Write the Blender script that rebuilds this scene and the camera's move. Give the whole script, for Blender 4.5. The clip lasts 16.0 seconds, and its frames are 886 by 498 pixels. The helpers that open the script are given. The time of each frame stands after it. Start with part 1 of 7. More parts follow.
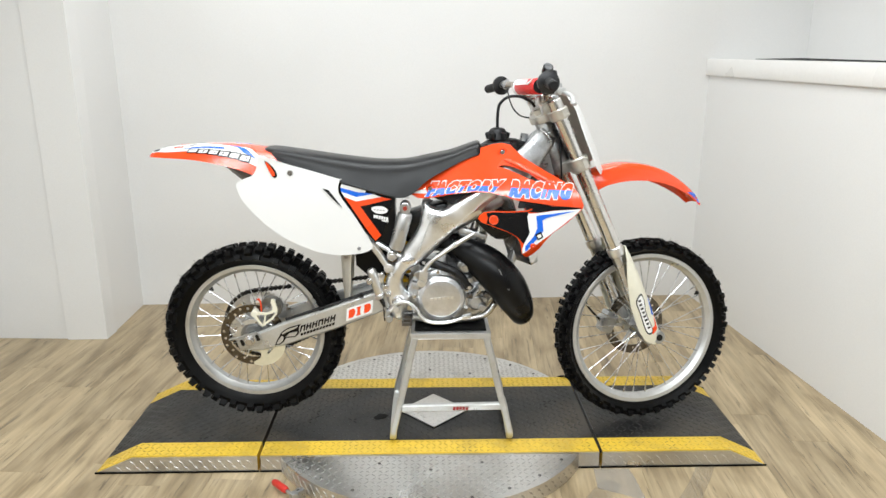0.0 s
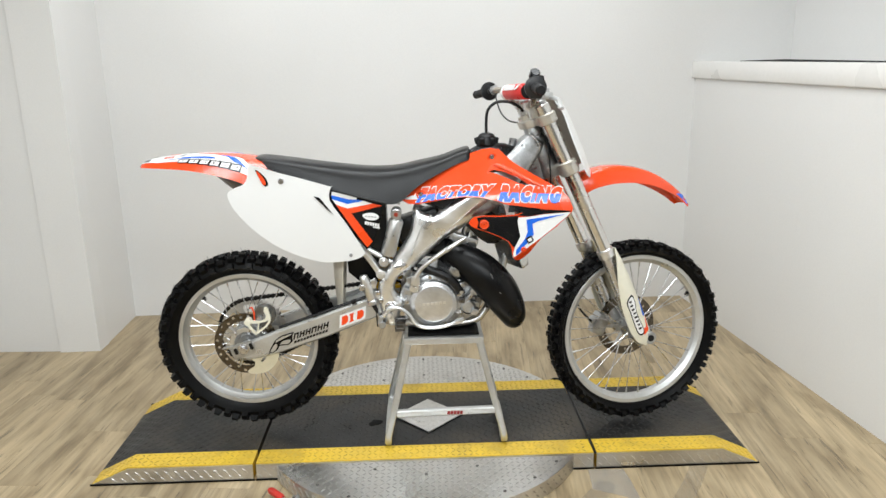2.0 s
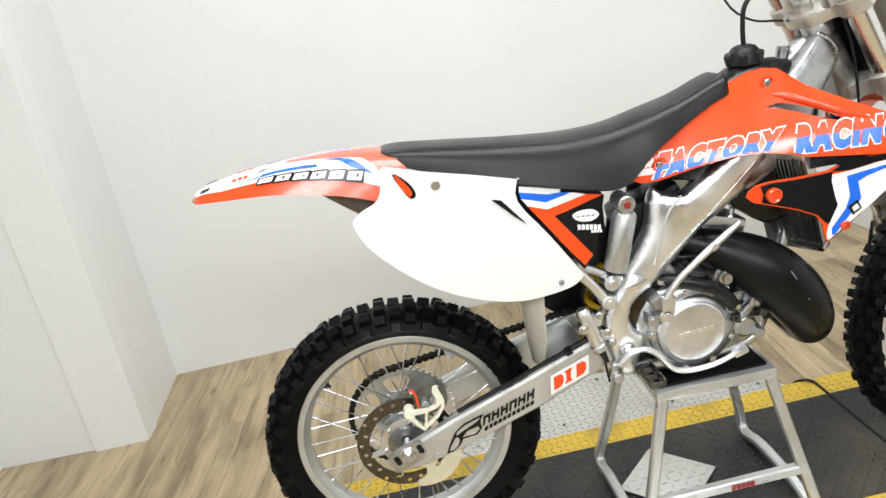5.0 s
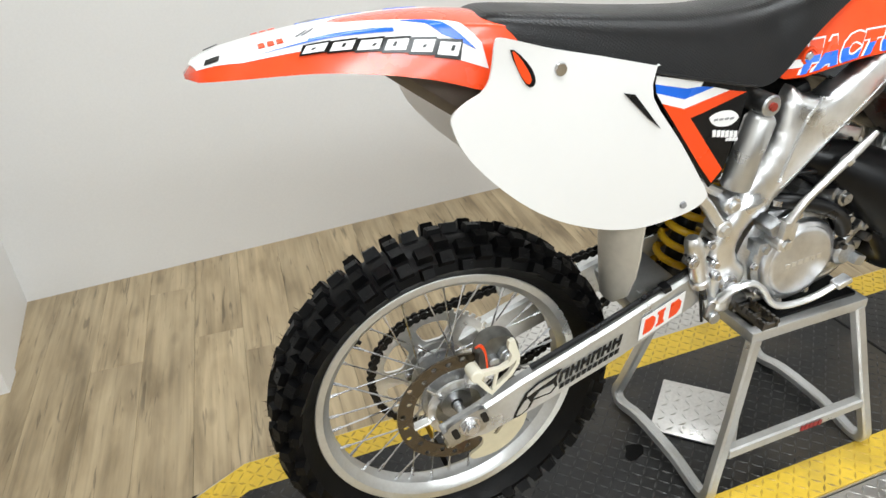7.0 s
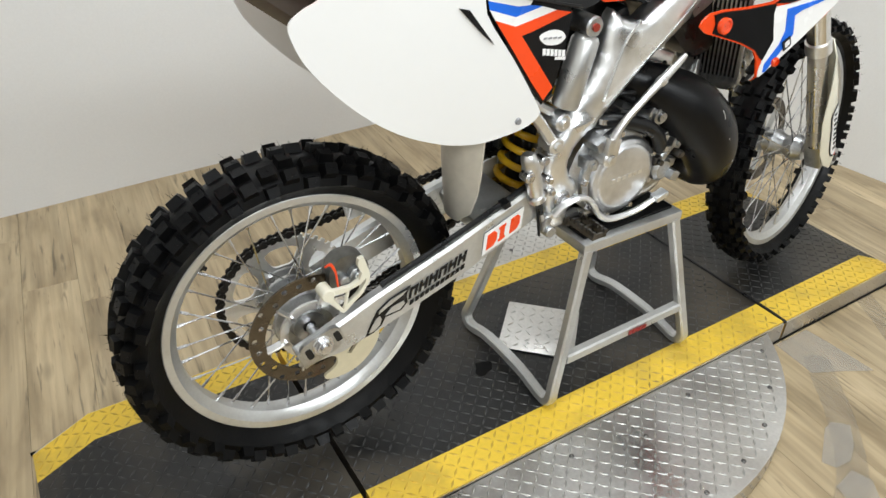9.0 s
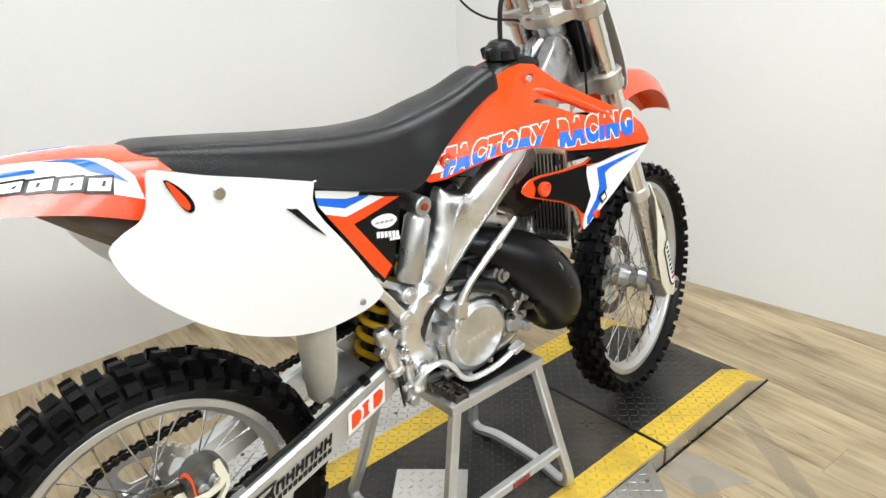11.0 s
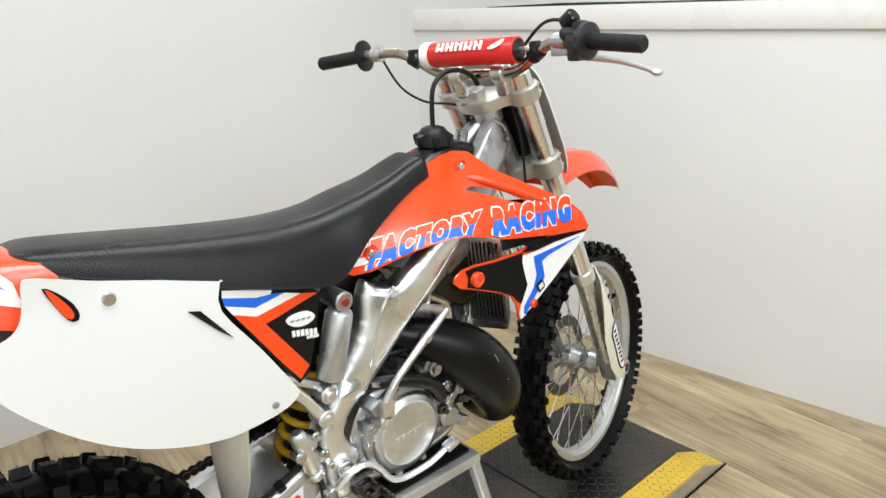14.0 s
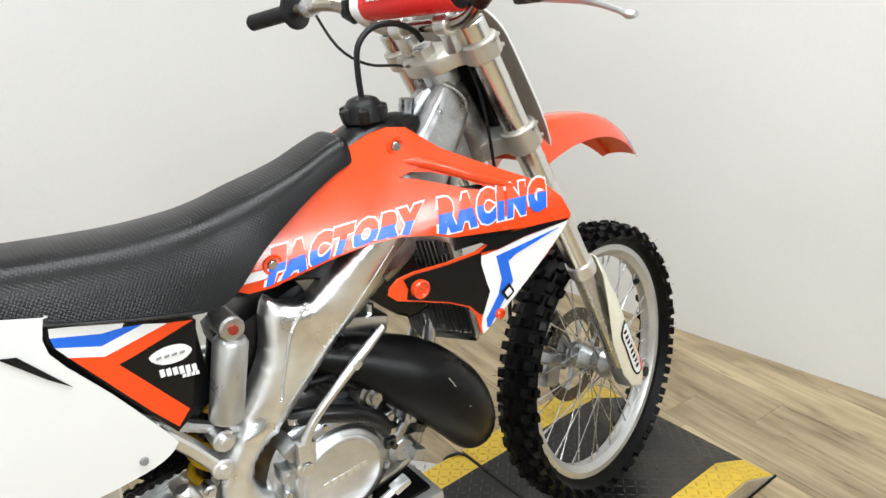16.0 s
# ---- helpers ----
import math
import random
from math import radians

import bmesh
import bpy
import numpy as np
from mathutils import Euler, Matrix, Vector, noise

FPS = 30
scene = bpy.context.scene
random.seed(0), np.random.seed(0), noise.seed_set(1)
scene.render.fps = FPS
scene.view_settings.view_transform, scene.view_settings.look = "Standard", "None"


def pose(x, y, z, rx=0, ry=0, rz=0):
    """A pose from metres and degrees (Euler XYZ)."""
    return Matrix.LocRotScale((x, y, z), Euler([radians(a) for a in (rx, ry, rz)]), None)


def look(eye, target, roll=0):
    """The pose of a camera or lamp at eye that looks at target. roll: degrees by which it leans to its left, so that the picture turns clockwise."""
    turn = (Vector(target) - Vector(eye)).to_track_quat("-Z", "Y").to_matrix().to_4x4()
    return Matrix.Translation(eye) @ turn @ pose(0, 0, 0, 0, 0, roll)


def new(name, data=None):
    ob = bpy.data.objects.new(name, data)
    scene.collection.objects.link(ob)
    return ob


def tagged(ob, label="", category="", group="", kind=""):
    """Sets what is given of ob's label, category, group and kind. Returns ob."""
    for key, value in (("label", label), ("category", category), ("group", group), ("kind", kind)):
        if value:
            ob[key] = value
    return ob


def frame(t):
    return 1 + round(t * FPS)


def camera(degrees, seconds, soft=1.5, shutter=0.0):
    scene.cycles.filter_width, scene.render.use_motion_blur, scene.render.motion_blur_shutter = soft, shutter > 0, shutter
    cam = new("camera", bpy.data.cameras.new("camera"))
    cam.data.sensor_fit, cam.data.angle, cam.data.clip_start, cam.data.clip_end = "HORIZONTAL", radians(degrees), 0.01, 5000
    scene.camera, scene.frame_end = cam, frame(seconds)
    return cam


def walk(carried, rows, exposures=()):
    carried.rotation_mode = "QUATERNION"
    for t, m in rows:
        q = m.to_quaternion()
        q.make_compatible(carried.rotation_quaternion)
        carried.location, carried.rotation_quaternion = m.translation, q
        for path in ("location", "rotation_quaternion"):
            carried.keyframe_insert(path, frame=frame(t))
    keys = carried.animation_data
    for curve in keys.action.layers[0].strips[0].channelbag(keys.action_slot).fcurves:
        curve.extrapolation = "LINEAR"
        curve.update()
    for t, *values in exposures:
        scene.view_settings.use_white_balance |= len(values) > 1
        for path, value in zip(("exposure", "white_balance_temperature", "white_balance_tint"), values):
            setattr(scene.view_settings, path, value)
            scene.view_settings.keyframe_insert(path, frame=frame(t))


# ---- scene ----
cam = camera(63.1, 16.0)
PATH = [
    (0, (-0.093, -2.523, 1.444), (-0.05, -0.596, 0.912), 0.0),
    (0.5, (-0.096, -2.523, 1.446), (-0.059, -0.595, 0.914), -0.7),
    (1, (-0.09, -2.526, 1.445), (-0.039, -0.598, 0.914), -0.7),
    (1.5, (-0.09, -2.535, 1.447), (-0.031, -0.604, 0.93), -0.9),
    (2, (-0.091, -2.539, 1.445), (-0.026, -0.608, 0.929), -0.9),
    (2.5, (-0.1, -2.526, 1.443), (-0.044, -0.599, 0.912), -0.9),
    (3, (-0.13, -2.464, 1.439), (-0.069, -0.548, 0.87), -0.9),
    (3.2, (-0.161, -2.411, 1.459), (-0.130, -0.489, 0.907), -3.4),
    (3.5, (-0.192, -2.308, 1.457), (-0.212, -0.4, 0.859), -3.5),
    (3.8, (-0.235, -2.103, 1.461), (-0.358, -0.204, 0.845), -5.3),
    (4, (-0.289, -1.985, 1.458), (-0.378, -0.055, 0.941), -4.8),
    (4.2, (-0.346, -1.891, 1.483), (-0.514, 0.010, 0.884), -7.6),
    (4.4, (-0.436, -1.792, 1.452), (-0.496, 0.099, 0.799), -6.4),
    (4.5, (-0.468, -1.736, 1.452), (-0.479, 0.138, 0.762), -6.9),
    (4.7, (-0.537, -1.642, 1.432), (-0.511, 0.244, 0.765), -9.3),
    (6.8, (-1.029, -0.98, 1.372), (-0.503, 0.713, 0.446), -4.8),
    (7, (-1.043, -0.991, 1.349), (-0.5, 0.649, 0.34), -4.2),
    (7.5, (-1.07, -1.026, 1.304), (-0.55, 0.482, 0.097), -3.2),
    (8, (-1.085, -1.047, 1.287), (-0.598, 0.427, 0.027), -2.6),
    (8.5, (-1.088, -1.036, 1.282), (-0.46, 0.409, 0.05), -1.8),
    (8.7, (-1.070, -1.033, 1.283), (-0.383, 0.402, 0.071), -0.9),
    (9, (-1.055, -1.045, 1.301), (-0.183, 0.367, 0.185), 0.6),
    (9.5, (-1.017, -1.042, 1.307), (0.01, 0.306, 0.245), 1.4),
    (10, (-0.999, -1.06, 1.325), (0.114, 0.277, 0.338), -0.4),
    (10.2, (-1.002, -1.073, 1.329), (0.135, 0.272, 0.382), -1.6),
    (12.3, (-0.906, -1.122, 1.431), (0.366, 0.294, 0.817), -2.1),
    (12.5, (-0.905, -1.124, 1.427), (0.381, 0.274, 0.799), -1.9),
    (13, (-0.908, -1.134, 1.425), (0.388, 0.257, 0.803), -1.8),
    (13.5, (-0.895, -1.136, 1.422), (0.405, 0.248, 0.793), -2.1),
    (14, (-0.833, -1.117, 1.422), (0.431, 0.292, 0.778), -2.0),
    (14.5, (-0.737, -1.096, 1.423), (0.481, 0.355, 0.78), -1.7),
    (15, (-0.633, -1.086, 1.404), (0.54, 0.397, 0.755), -2.6),
    (15.5, (-0.529, -1.1, 1.398), (0.575, 0.423, 0.719), -3.6),
    (16, (-0.439, -1.041, 1.389), (0.617, 0.48, 0.631), -5.8),
]
EXPOSURE = [(0, 0.15), (0.5, 0.07), (1, 0), (3, 0), (4, 0.14), (4.5, 0.24), (7, 0.1), (7.5, -0.08), (8.5, -0.04), (9, 0.0), (9.5, 0.1), (10, 0.17), (12.5, 0.2), (13, 0.12), (14, 0.02), (15, 0.02), (16, 0.1)]
walk(cam, [(t, look(eye, target, roll)) for t, eye, target, roll in PATH], EXPOSURE)

# world and lights
world = bpy.data.worlds.new("world")
scene.world = world
world.use_nodes = True
world.node_tree.nodes["Background"].inputs[0].default_value = (0.9, 0.95, 1.0, 1)
world.node_tree.nodes["Background"].inputs[1].default_value = 0.3


def area_lamp(name, at, target, size, watts, colour=(1, 1, 1)):
    data = bpy.data.lights.new(name, "AREA")
    data.shape, data.size, data.size_y, data.energy, data.color = "RECTANGLE", size[0], size[1], watts, colour
    ob = new(name, data)
    ob.matrix_world = look(at, target)
    return ob


area_lamp("ceiling_or_fill_lamp", (-0.9, 1.05, 2.6), (-0.9, 1.0, 0), (0.9, 0.3), 7, (0.93, 0.97, 1.0))
area_lamp("ceiling_or_fill_lamp", (0.7, 1.05, 2.6), (0.7, 1.0, 0), (0.9, 0.3), 7, (0.93, 0.97, 1.0))
area_lamp("ceiling_or_fill_lamp", (0.0, -0.4, 2.6), (0, -0.4, 0), (2.2, 0.5), 36, (0.92, 0.97, 1.0))
# Added unseen fill lamp, brightens what the metal reflects.
area_lamp("ceiling_or_fill_lamp", (0.0, -4.3, 2.6), (0, -4.6, 0), (3.4, 0.5), 70, (0.92, 0.97, 1.0))
# Added unseen fill lamp, gives the bike more frontal light.
area_lamp("ceiling_or_fill_lamp", (-0.4, -2.9, 2.6), (-0.2, -1.8, 0), (2.8, 0.6), 72, (0.90, 0.965, 1.0))


# materials
def mat(name, colour, rough=0.5, metal=0.0, var=0.12, scale=6.0, fine=60.0, bump=0.05, rough_var=0.12, coat=0.0, stretch=(1, 1, 1), dirt=None, dirt_amount=0.0, dirt_scale=3.0, spec=0.5):
    m = bpy.data.materials.new(name)
    m.use_nodes = True
    nt = m.node_tree
    b = nt.nodes["Principled BSDF"]
    N, L = nt.nodes.new, nt.links.new
    co = N("ShaderNodeTexCoord")
    mp = N("ShaderNodeMapping")
    mp.inputs["Scale"].default_value = stretch
    L(co.outputs["Object"], mp.inputs["Vector"])
    big, small = N("ShaderNodeTexNoise"), N("ShaderNodeTexNoise")
    big.inputs["Scale"].default_value, big.inputs["Detail"].default_value = scale, 4
    small.inputs["Scale"].default_value, small.inputs["Detail"].default_value = fine, 3
    for n in (big, small):
        L(mp.outputs["Vector"], n.inputs["Vector"])
    mix = N("ShaderNodeMath")
    mix.operation = "ADD"
    L(big.outputs["Fac"], mix.inputs[0]), L(small.outputs["Fac"], mix.inputs[1])
    ramp = N("ShaderNodeMapRange")
    ramp.inputs["From Min"].default_value, ramp.inputs["From Max"].default_value = 0.6, 1.4
    ramp.inputs["To Min"].default_value, ramp.inputs["To Max"].default_value = 1 - var, 1 + var
    L(mix.outputs[0], ramp.inputs["Value"])
    mul = N("ShaderNodeVectorMath")
    mul.operation = "SCALE"
    mul.inputs[0].default_value = colour
    L(ramp.outputs["Result"], mul.inputs["Scale"])
    out = mul.outputs["Vector"]
    if dirt:
        dn = N("ShaderNodeTexNoise")
        dn.inputs["Scale"].default_value, dn.inputs["Detail"].default_value = dirt_scale, 6
        L(mp.outputs["Vector"], dn.inputs["Vector"])
        dr = N("ShaderNodeMapRange")
        dr.inputs["From Min"].default_value, dr.inputs["From Max"].default_value = 0.5, 0.72
        dr.inputs["To Max"].default_value = dirt_amount
        L(dn.outputs["Fac"], dr.inputs["Value"])
        mx = N("ShaderNodeMix")
        mx.data_type = "RGBA"
        mx.inputs["B"].default_value = (*dirt, 1) if "B" in mx.inputs else (0, 0, 0, 1)
        mx.inputs[7].default_value = (*dirt, 1)
        L(dr.outputs["Result"], mx.inputs[0]), L(out, mx.inputs[6])
        out = mx.outputs[2]
    L(out, b.inputs["Base Color"])
    rr = N("ShaderNodeMapRange")
    rr.inputs["From Min"].default_value, rr.inputs["From Max"].default_value = 0.3, 0.7
    rr.inputs["To Min"].default_value, rr.inputs["To Max"].default_value = max(0.03, rough - rough_var), min(1, rough + rough_var)
    L(big.outputs["Fac"], rr.inputs["Value"]), L(rr.outputs["Result"], b.inputs["Roughness"])
    b.inputs["Metallic"].default_value = metal
    b.inputs["Specular IOR Level"].default_value = spec
    b.inputs["Coat Weight"].default_value = coat
    b.inputs["Coat Roughness"].default_value = 0.08
    if bump:
        bp = N("ShaderNodeBump")
        bp.inputs["Strength"].default_value, bp.inputs["Distance"].default_value = bump, 0.002
        L(small.outputs["Fac"], bp.inputs["Height"]), L(bp.outputs["Normal"], b.inputs["Normal"])
    return m


WALL = mat("white_wall_paint", (0.77, 0.765, 0.755), 0.45, var=0.03, scale=2.0, fine=140, bump=0.06)
TRIM = mat("white_trim_paint", (0.82, 0.81, 0.79), 0.35, var=0.03, scale=4, bump=0.04)
CEIL = mat("ceiling_paint", (0.75, 0.75, 0.73), 0.8, var=0.04)
UNDER = mat("subfloor", (0.12, 0.09, 0.06), 0.8)
# Grey for unseen walls, picked so that metal reflects something dark.
ROOM = mat("unseen_wall_grey", (0.16, 0.155, 0.15), 0.6, var=0.08, scale=2)
RED = mat("red_plastic", (0.85, 0.068, 0.008), 0.2, var=0.06, scale=9, bump=0.02, coat=0.6)
WHITE = mat("white_plastic", (0.78, 0.78, 0.775), 0.3, var=0.006, scale=5, bump=0.015, rough_var=0.004, coat=0.2)
AGED = mat("aged_white_plastic", (0.78, 0.75, 0.62), 0.35, var=0.05, scale=9)
IVORY = mat("yellowed_white_plastic", (0.62, 0.56, 0.40), 0.35, var=0.08, scale=9)
BLACK = mat("black_plastic", (0.006, 0.006, 0.0066), 0.36, spec=0.35, var=0.3, scale=20, bump=0.05)
GLOSSBLACK = mat("black_decal", (0.005, 0.005, 0.0055), 0.2, spec=0.3, var=0.1, bump=0)
BLUE = mat("blue_decal", (0.015, 0.14, 0.72), 0.25, var=0.05, bump=0)
DWHITE = mat("white_decal", (0.84, 0.84, 0.84), 0.25, var=0.03, bump=0)
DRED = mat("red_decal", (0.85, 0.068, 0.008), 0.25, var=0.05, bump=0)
GREYDEC = mat("grey_print", (0.25, 0.25, 0.26), 0.4, bump=0)
RUBBER = mat("tyre_rubber", (0.003, 0.003, 0.0032), 0.42, spec=0.13, var=0.35, scale=25, fine=200, bump=0.25, dirt=(0.010, 0.009, 0.008), dirt_amount=0.4, dirt_scale=9)
GRIP = mat("grip_rubber", (0.008, 0.008, 0.0085), 0.5, spec=0.3, var=0.2, scale=40, bump=0.3)
SATIN = mat("satin_aluminium", (0.60, 0.605, 0.60), 0.38, 0.75, var=0.08, scale=10, fine=160, bump=0.06, dirt=(0.36, 0.34, 0.30), dirt_amount=0.3, dirt_scale=14)
ALU = mat("brushed_aluminium", (0.76, 0.76, 0.755), 0.34, 1.0, var=0.1, scale=8, fine=120, bump=0.06, rough_var=0.1, dirt=(0.35, 0.32, 0.27), dirt_amount=0.35, dirt_scale=12)
POLISH = mat("polished_aluminium", (0.88, 0.89, 0.90), 0.37, 1.0, var=0.10, scale=14, fine=30, bump=0.16, rough_var=0.12, dirt=(0.50, 0.47, 0.42), dirt_amount=0.35, dirt_scale=16)
CAST = mat("cast_aluminium", (0.50, 0.51, 0.52), 0.37, 1.0, var=0.2, scale=25, fine=220, bump=0.2, dirt=(0.1, 0.09, 0.08), dirt_amount=0.6, dirt_scale=18)
STEEL = mat("bright_steel", (0.58, 0.58, 0.59), 0.26, 1.0, var=0.08, scale=20, bump=0.02)
DARKSTEEL = mat("dark_steel", (0.13, 0.125, 0.12), 0.38, 1.0, var=0.25, scale=30, bump=0.1)
DISCSTEEL = mat("brake_disc_steel", (0.13, 0.11, 0.085), 0.28, 1.0, var=0.15, scale=14, bump=0.05)
CLAMP = mat("champagne_clamp_metal", (0.60, 0.575, 0.52), 0.42, 0.8, var=0.08, scale=10, bump=0.05)
SILVER = mat("silver_paint", (0.50, 0.50, 0.49), 0.33, 0.8, var=0.05, scale=10, bump=0.03)
FORKTUBE = mat("anodised_fork_tube", (0.74, 0.73, 0.71), 0.24, 1.0, var=0.08, scale=12, bump=0.01)
GOLD = mat("yellow_spring_paint", (0.72, 0.42, 0.015), 0.3, var=0.1, scale=20)
PIPE = mat("black_pipe_steel", (0.003, 0.003, 0.0033), 0.33, 0.0, spec=0.22, var=0.3, scale=10, fine=80, bump=0.08, dirt=(0.02, 0.018, 0.016), dirt_amount=0.25, dirt_scale=14)
SEAT = mat("black_seat_vinyl", (0.005, 0.005, 0.0056), 0.34, spec=0.36, var=0.12, scale=12, fine=480, bump=0.6, rough_var=0.05)


def grain(m, size):
    """Fine rows of pebbled relief on the sides of a thing."""
    nt = m.node_tree
    N, L = nt.nodes.new, nt.links.new
    co, cells = N("ShaderNodeTexCoord"), N("ShaderNodeTexVoronoi")
    cells.inputs["Scale"].default_value, cells.inputs["Randomness"].default_value = 1 / size, 0.2
    apart, side, turn = N("ShaderNodeSeparateXYZ"), N("ShaderNodeCombineXYZ"), N("ShaderNodeMapping")
    cells.voronoi_dimensions = "2D"
    turn.inputs["Rotation"].default_value = (0, 0, radians(38))
    L(co.outputs["Object"], apart.inputs[0]), L(apart.outputs["X"], side.inputs["X"]), L(apart.outputs["Z"], side.inputs["Y"])
    L(side.outputs[0], turn.inputs["Vector"]), L(turn.outputs[0], cells.inputs["Vector"])
    bp = N("ShaderNodeBump")
    bp.invert = True
    bp.inputs["Strength"].default_value, bp.inputs["Distance"].default_value = 0.45, 0.001
    L(cells.outputs["Distance"], bp.inputs["Height"]), L(bp.outputs["Normal"], nt.nodes["Principled BSDF"].inputs["Normal"])


grain(SEAT, 0.0042)
DECKBLACK = mat("worn_black_deck_paint", (0.011, 0.0108, 0.0106), 0.42, 0.05, spec=0.42, var=0.3, scale=7, fine=90, bump=0.2, dirt=(0.080, 0.066, 0.048), dirt_amount=0.85, dirt_scale=3.4)
LUGBLACK = mat("worn_lug_tops", (0.045, 0.044, 0.043), 0.36, 0.3, var=0.35, scale=12, bump=0.1)
YELLOW = mat("yellow_deck_paint", (0.74, 0.50, 0.045), 0.42, var=0.1, scale=9, fine=90, bump=0.15, dirt=(0.25, 0.17, 0.05), dirt_amount=0.55, dirt_scale=7)
TREAD = mat("bare_tread_plate", (0.66, 0.65, 0.63), 0.36, 1.0, var=0.14, scale=5, fine=120, bump=0.12, rough_var=0.12, dirt=(0.34, 0.30, 0.25), dirt_amount=0.5, dirt_scale=3.5)
YELLOWLUG = mat("worn_yellow_lugs", (0.56, 0.36, 0.035), 0.45, var=0.3, scale=20, dirt=(0.12, 0.09, 0.04), dirt_amount=0.6, dirt_scale=12)
COVER = mat("clutch_cover_metal", (0.72, 0.73, 0.75), 0.35, 1.0, var=0.12, scale=12, bump=0.05, dirt=(0.3, 0.28, 0.25), dirt_amount=0.3, dirt_scale=14)
LUGSTEEL = mat("worn_tread_lugs", (0.44, 0.43, 0.41), 0.52, 1.0, var=0.25, scale=6, bump=0.1)
SKIN = mat("residue_film", (0.50, 0.46, 0.40), 0.35, var=0.15, scale=20, bump=0.1)
FILM = mat("grey_film", (0.30, 0.28, 0.25), 0.4, var=0.2, scale=14, bump=0.05)
FILM.node_tree.nodes["Principled BSDF"].inputs["Alpha"].default_value = 0.11
SKIN.node_tree.nodes["Principled BSDF"].inputs["Alpha"].default_value = 0.32
OIL = mat("dark_oil_stain", (0.002, 0.002, 0.002), 0.55, spec=0.12, var=0.3, scale=30, bump=0.05)
REDGRIP = mat("red_handle_rubber", (0.55, 0.03, 0.02), 0.4, var=0.15, scale=30)


def wood():
    m = bpy.data.materials.new("pale_oak_plank")
    m.use_nodes = True
    nt = m.node_tree
    b = nt.nodes["Principled BSDF"]
    N, L = nt.nodes.new, nt.links.new
    co, info = N("ShaderNodeTexCoord"), N("ShaderNodeObjectInfo")
    off = N("ShaderNodeVectorMath")
    off.operation = "MULTIPLY_ADD"
    off.inputs[1].default_value = (1, 1, 1)
    sc = N("ShaderNodeVectorMath")
    sc.operation = "SCALE"
    sc.inputs[0].default_value = (7.3, 31.7, 3.1)
    L(info.outputs["Random"], sc.inputs["Scale"])
    L(co.outputs["Object"], off.inputs[0]), L(sc.outputs["Vector"], off.inputs[2])
    mp = N("ShaderNodeMapping")
    mp.inputs["Scale"].default_value = (64, 2.2, 1)
    L(off.outputs["Vector"], mp.inputs["Vector"])
    grain = N("ShaderNodeTexNoise")
    grain.inputs["Scale"].default_value, grain.inputs["Detail"].default_value, grain.inputs["Distortion"].default_value = 1.0, 6, 0.4
    L(mp.outputs["Vector"], grain.inputs["Vector"])
    mp2 = N("ShaderNodeMapping")
    mp2.inputs["Scale"].default_value = (9, 2.0, 1)
    L(off.outputs["Vector"], mp2.inputs["Vector"])
    patch = N("ShaderNodeTexNoise")
    patch.inputs["Scale"].default_value, patch.inputs["Detail"].default_value, patch.inputs["Distortion"].default_value = 1.5, 5, 0.35
    L(mp2.outputs["Vector"], patch.inputs["Vector"])
    r1 = N("ShaderNodeValToRGB")
    e = r1.color_ramp.elements
    e[0].position, e[0].color = 0.30, (0.235, 0.175, 0.098, 1)
    e[1].position, e[1].color = 0.70, (0.50, 0.395, 0.245, 1)
    e.new(0.48).color = (0.40, 0.308, 0.184, 1)
    L(patch.outputs["Fac"], r1.inputs["Fac"])
    r2 = N("ShaderNodeMapRange")
    r2.inputs["From Min"].default_value, r2.inputs["From Max"].default_value = 0.3, 0.7
    r2.inputs["To Min"].default_value, r2.inputs["To Max"].default_value = 0.80, 1.14
    L(grain.outputs["Fac"], r2.inputs["Value"])
    tone = N("ShaderNodeMapRange")
    tone.inputs["To Min"].default_value, tone.inputs["To Max"].default_value = 0.90, 1.08
    L(info.outputs["Random"], tone.inputs["Value"])
    pr = N("ShaderNodeMath")
    pr.operation = "MULTIPLY"
    L(r2.outputs["Result"], pr.inputs[0]), L(tone.outputs["Result"], pr.inputs[1])
    mul = N("ShaderNodeVectorMath")
    mul.operation = "SCALE"
    L(r1.outputs["Color"], mul.inputs[0]), L(pr.outputs[0], mul.inputs["Scale"])
    knots = N("ShaderNodeTexVoronoi")
    knots.inputs["Scale"].default_value = 1.0
    mp3 = N("ShaderNodeMapping")
    mp3.inputs["Scale"].default_value = (6.5, 2.4, 1)
    L(off.outputs["Vector"], mp3.inputs["Vector"]), L(mp3.outputs["Vector"], knots.inputs["Vector"])
    kr = N("ShaderNodeMapRange")
    kr.inputs["From Min"].default_value, kr.inputs["From Max"].default_value = 0.04, 0.12
    kr.inputs["To Min"].default_value = 0.68
    L(knots.outputs["Distance"], kr.inputs["Value"])
    mul2 = N("ShaderNodeVectorMath")
    mul2.operation = "SCALE"
    L(mul.outputs["Vector"], mul2.inputs[0]), L(kr.outputs["Result"], mul2.inputs["Scale"])
    # short dark cracks along the grain
    mp4 = N("ShaderNodeMapping")
    mp4.inputs["Scale"].default_value = (70, 5.0, 1)
    crack = N("ShaderNodeTexNoise")
    crack.inputs["Scale"].default_value, crack.inputs["Detail"].default_value, crack.inputs["Distortion"].default_value = 1.0, 3, 0.8
    L(off.outputs["Vector"], mp4.inputs["Vector"]), L(mp4.outputs["Vector"], crack.inputs["Vector"])
    cr = N("ShaderNodeMapRange")
    cr.inputs["From Min"].default_value, cr.inputs["From Max"].default_value = 0.30, 0.40
    cr.inputs["To Min"].default_value, cr.inputs["To Max"].default_value = 0.52, 1.0
    L(crack.outputs["Fac"], cr.inputs["Value"])
    mul3 = N("ShaderNodeVectorMath")
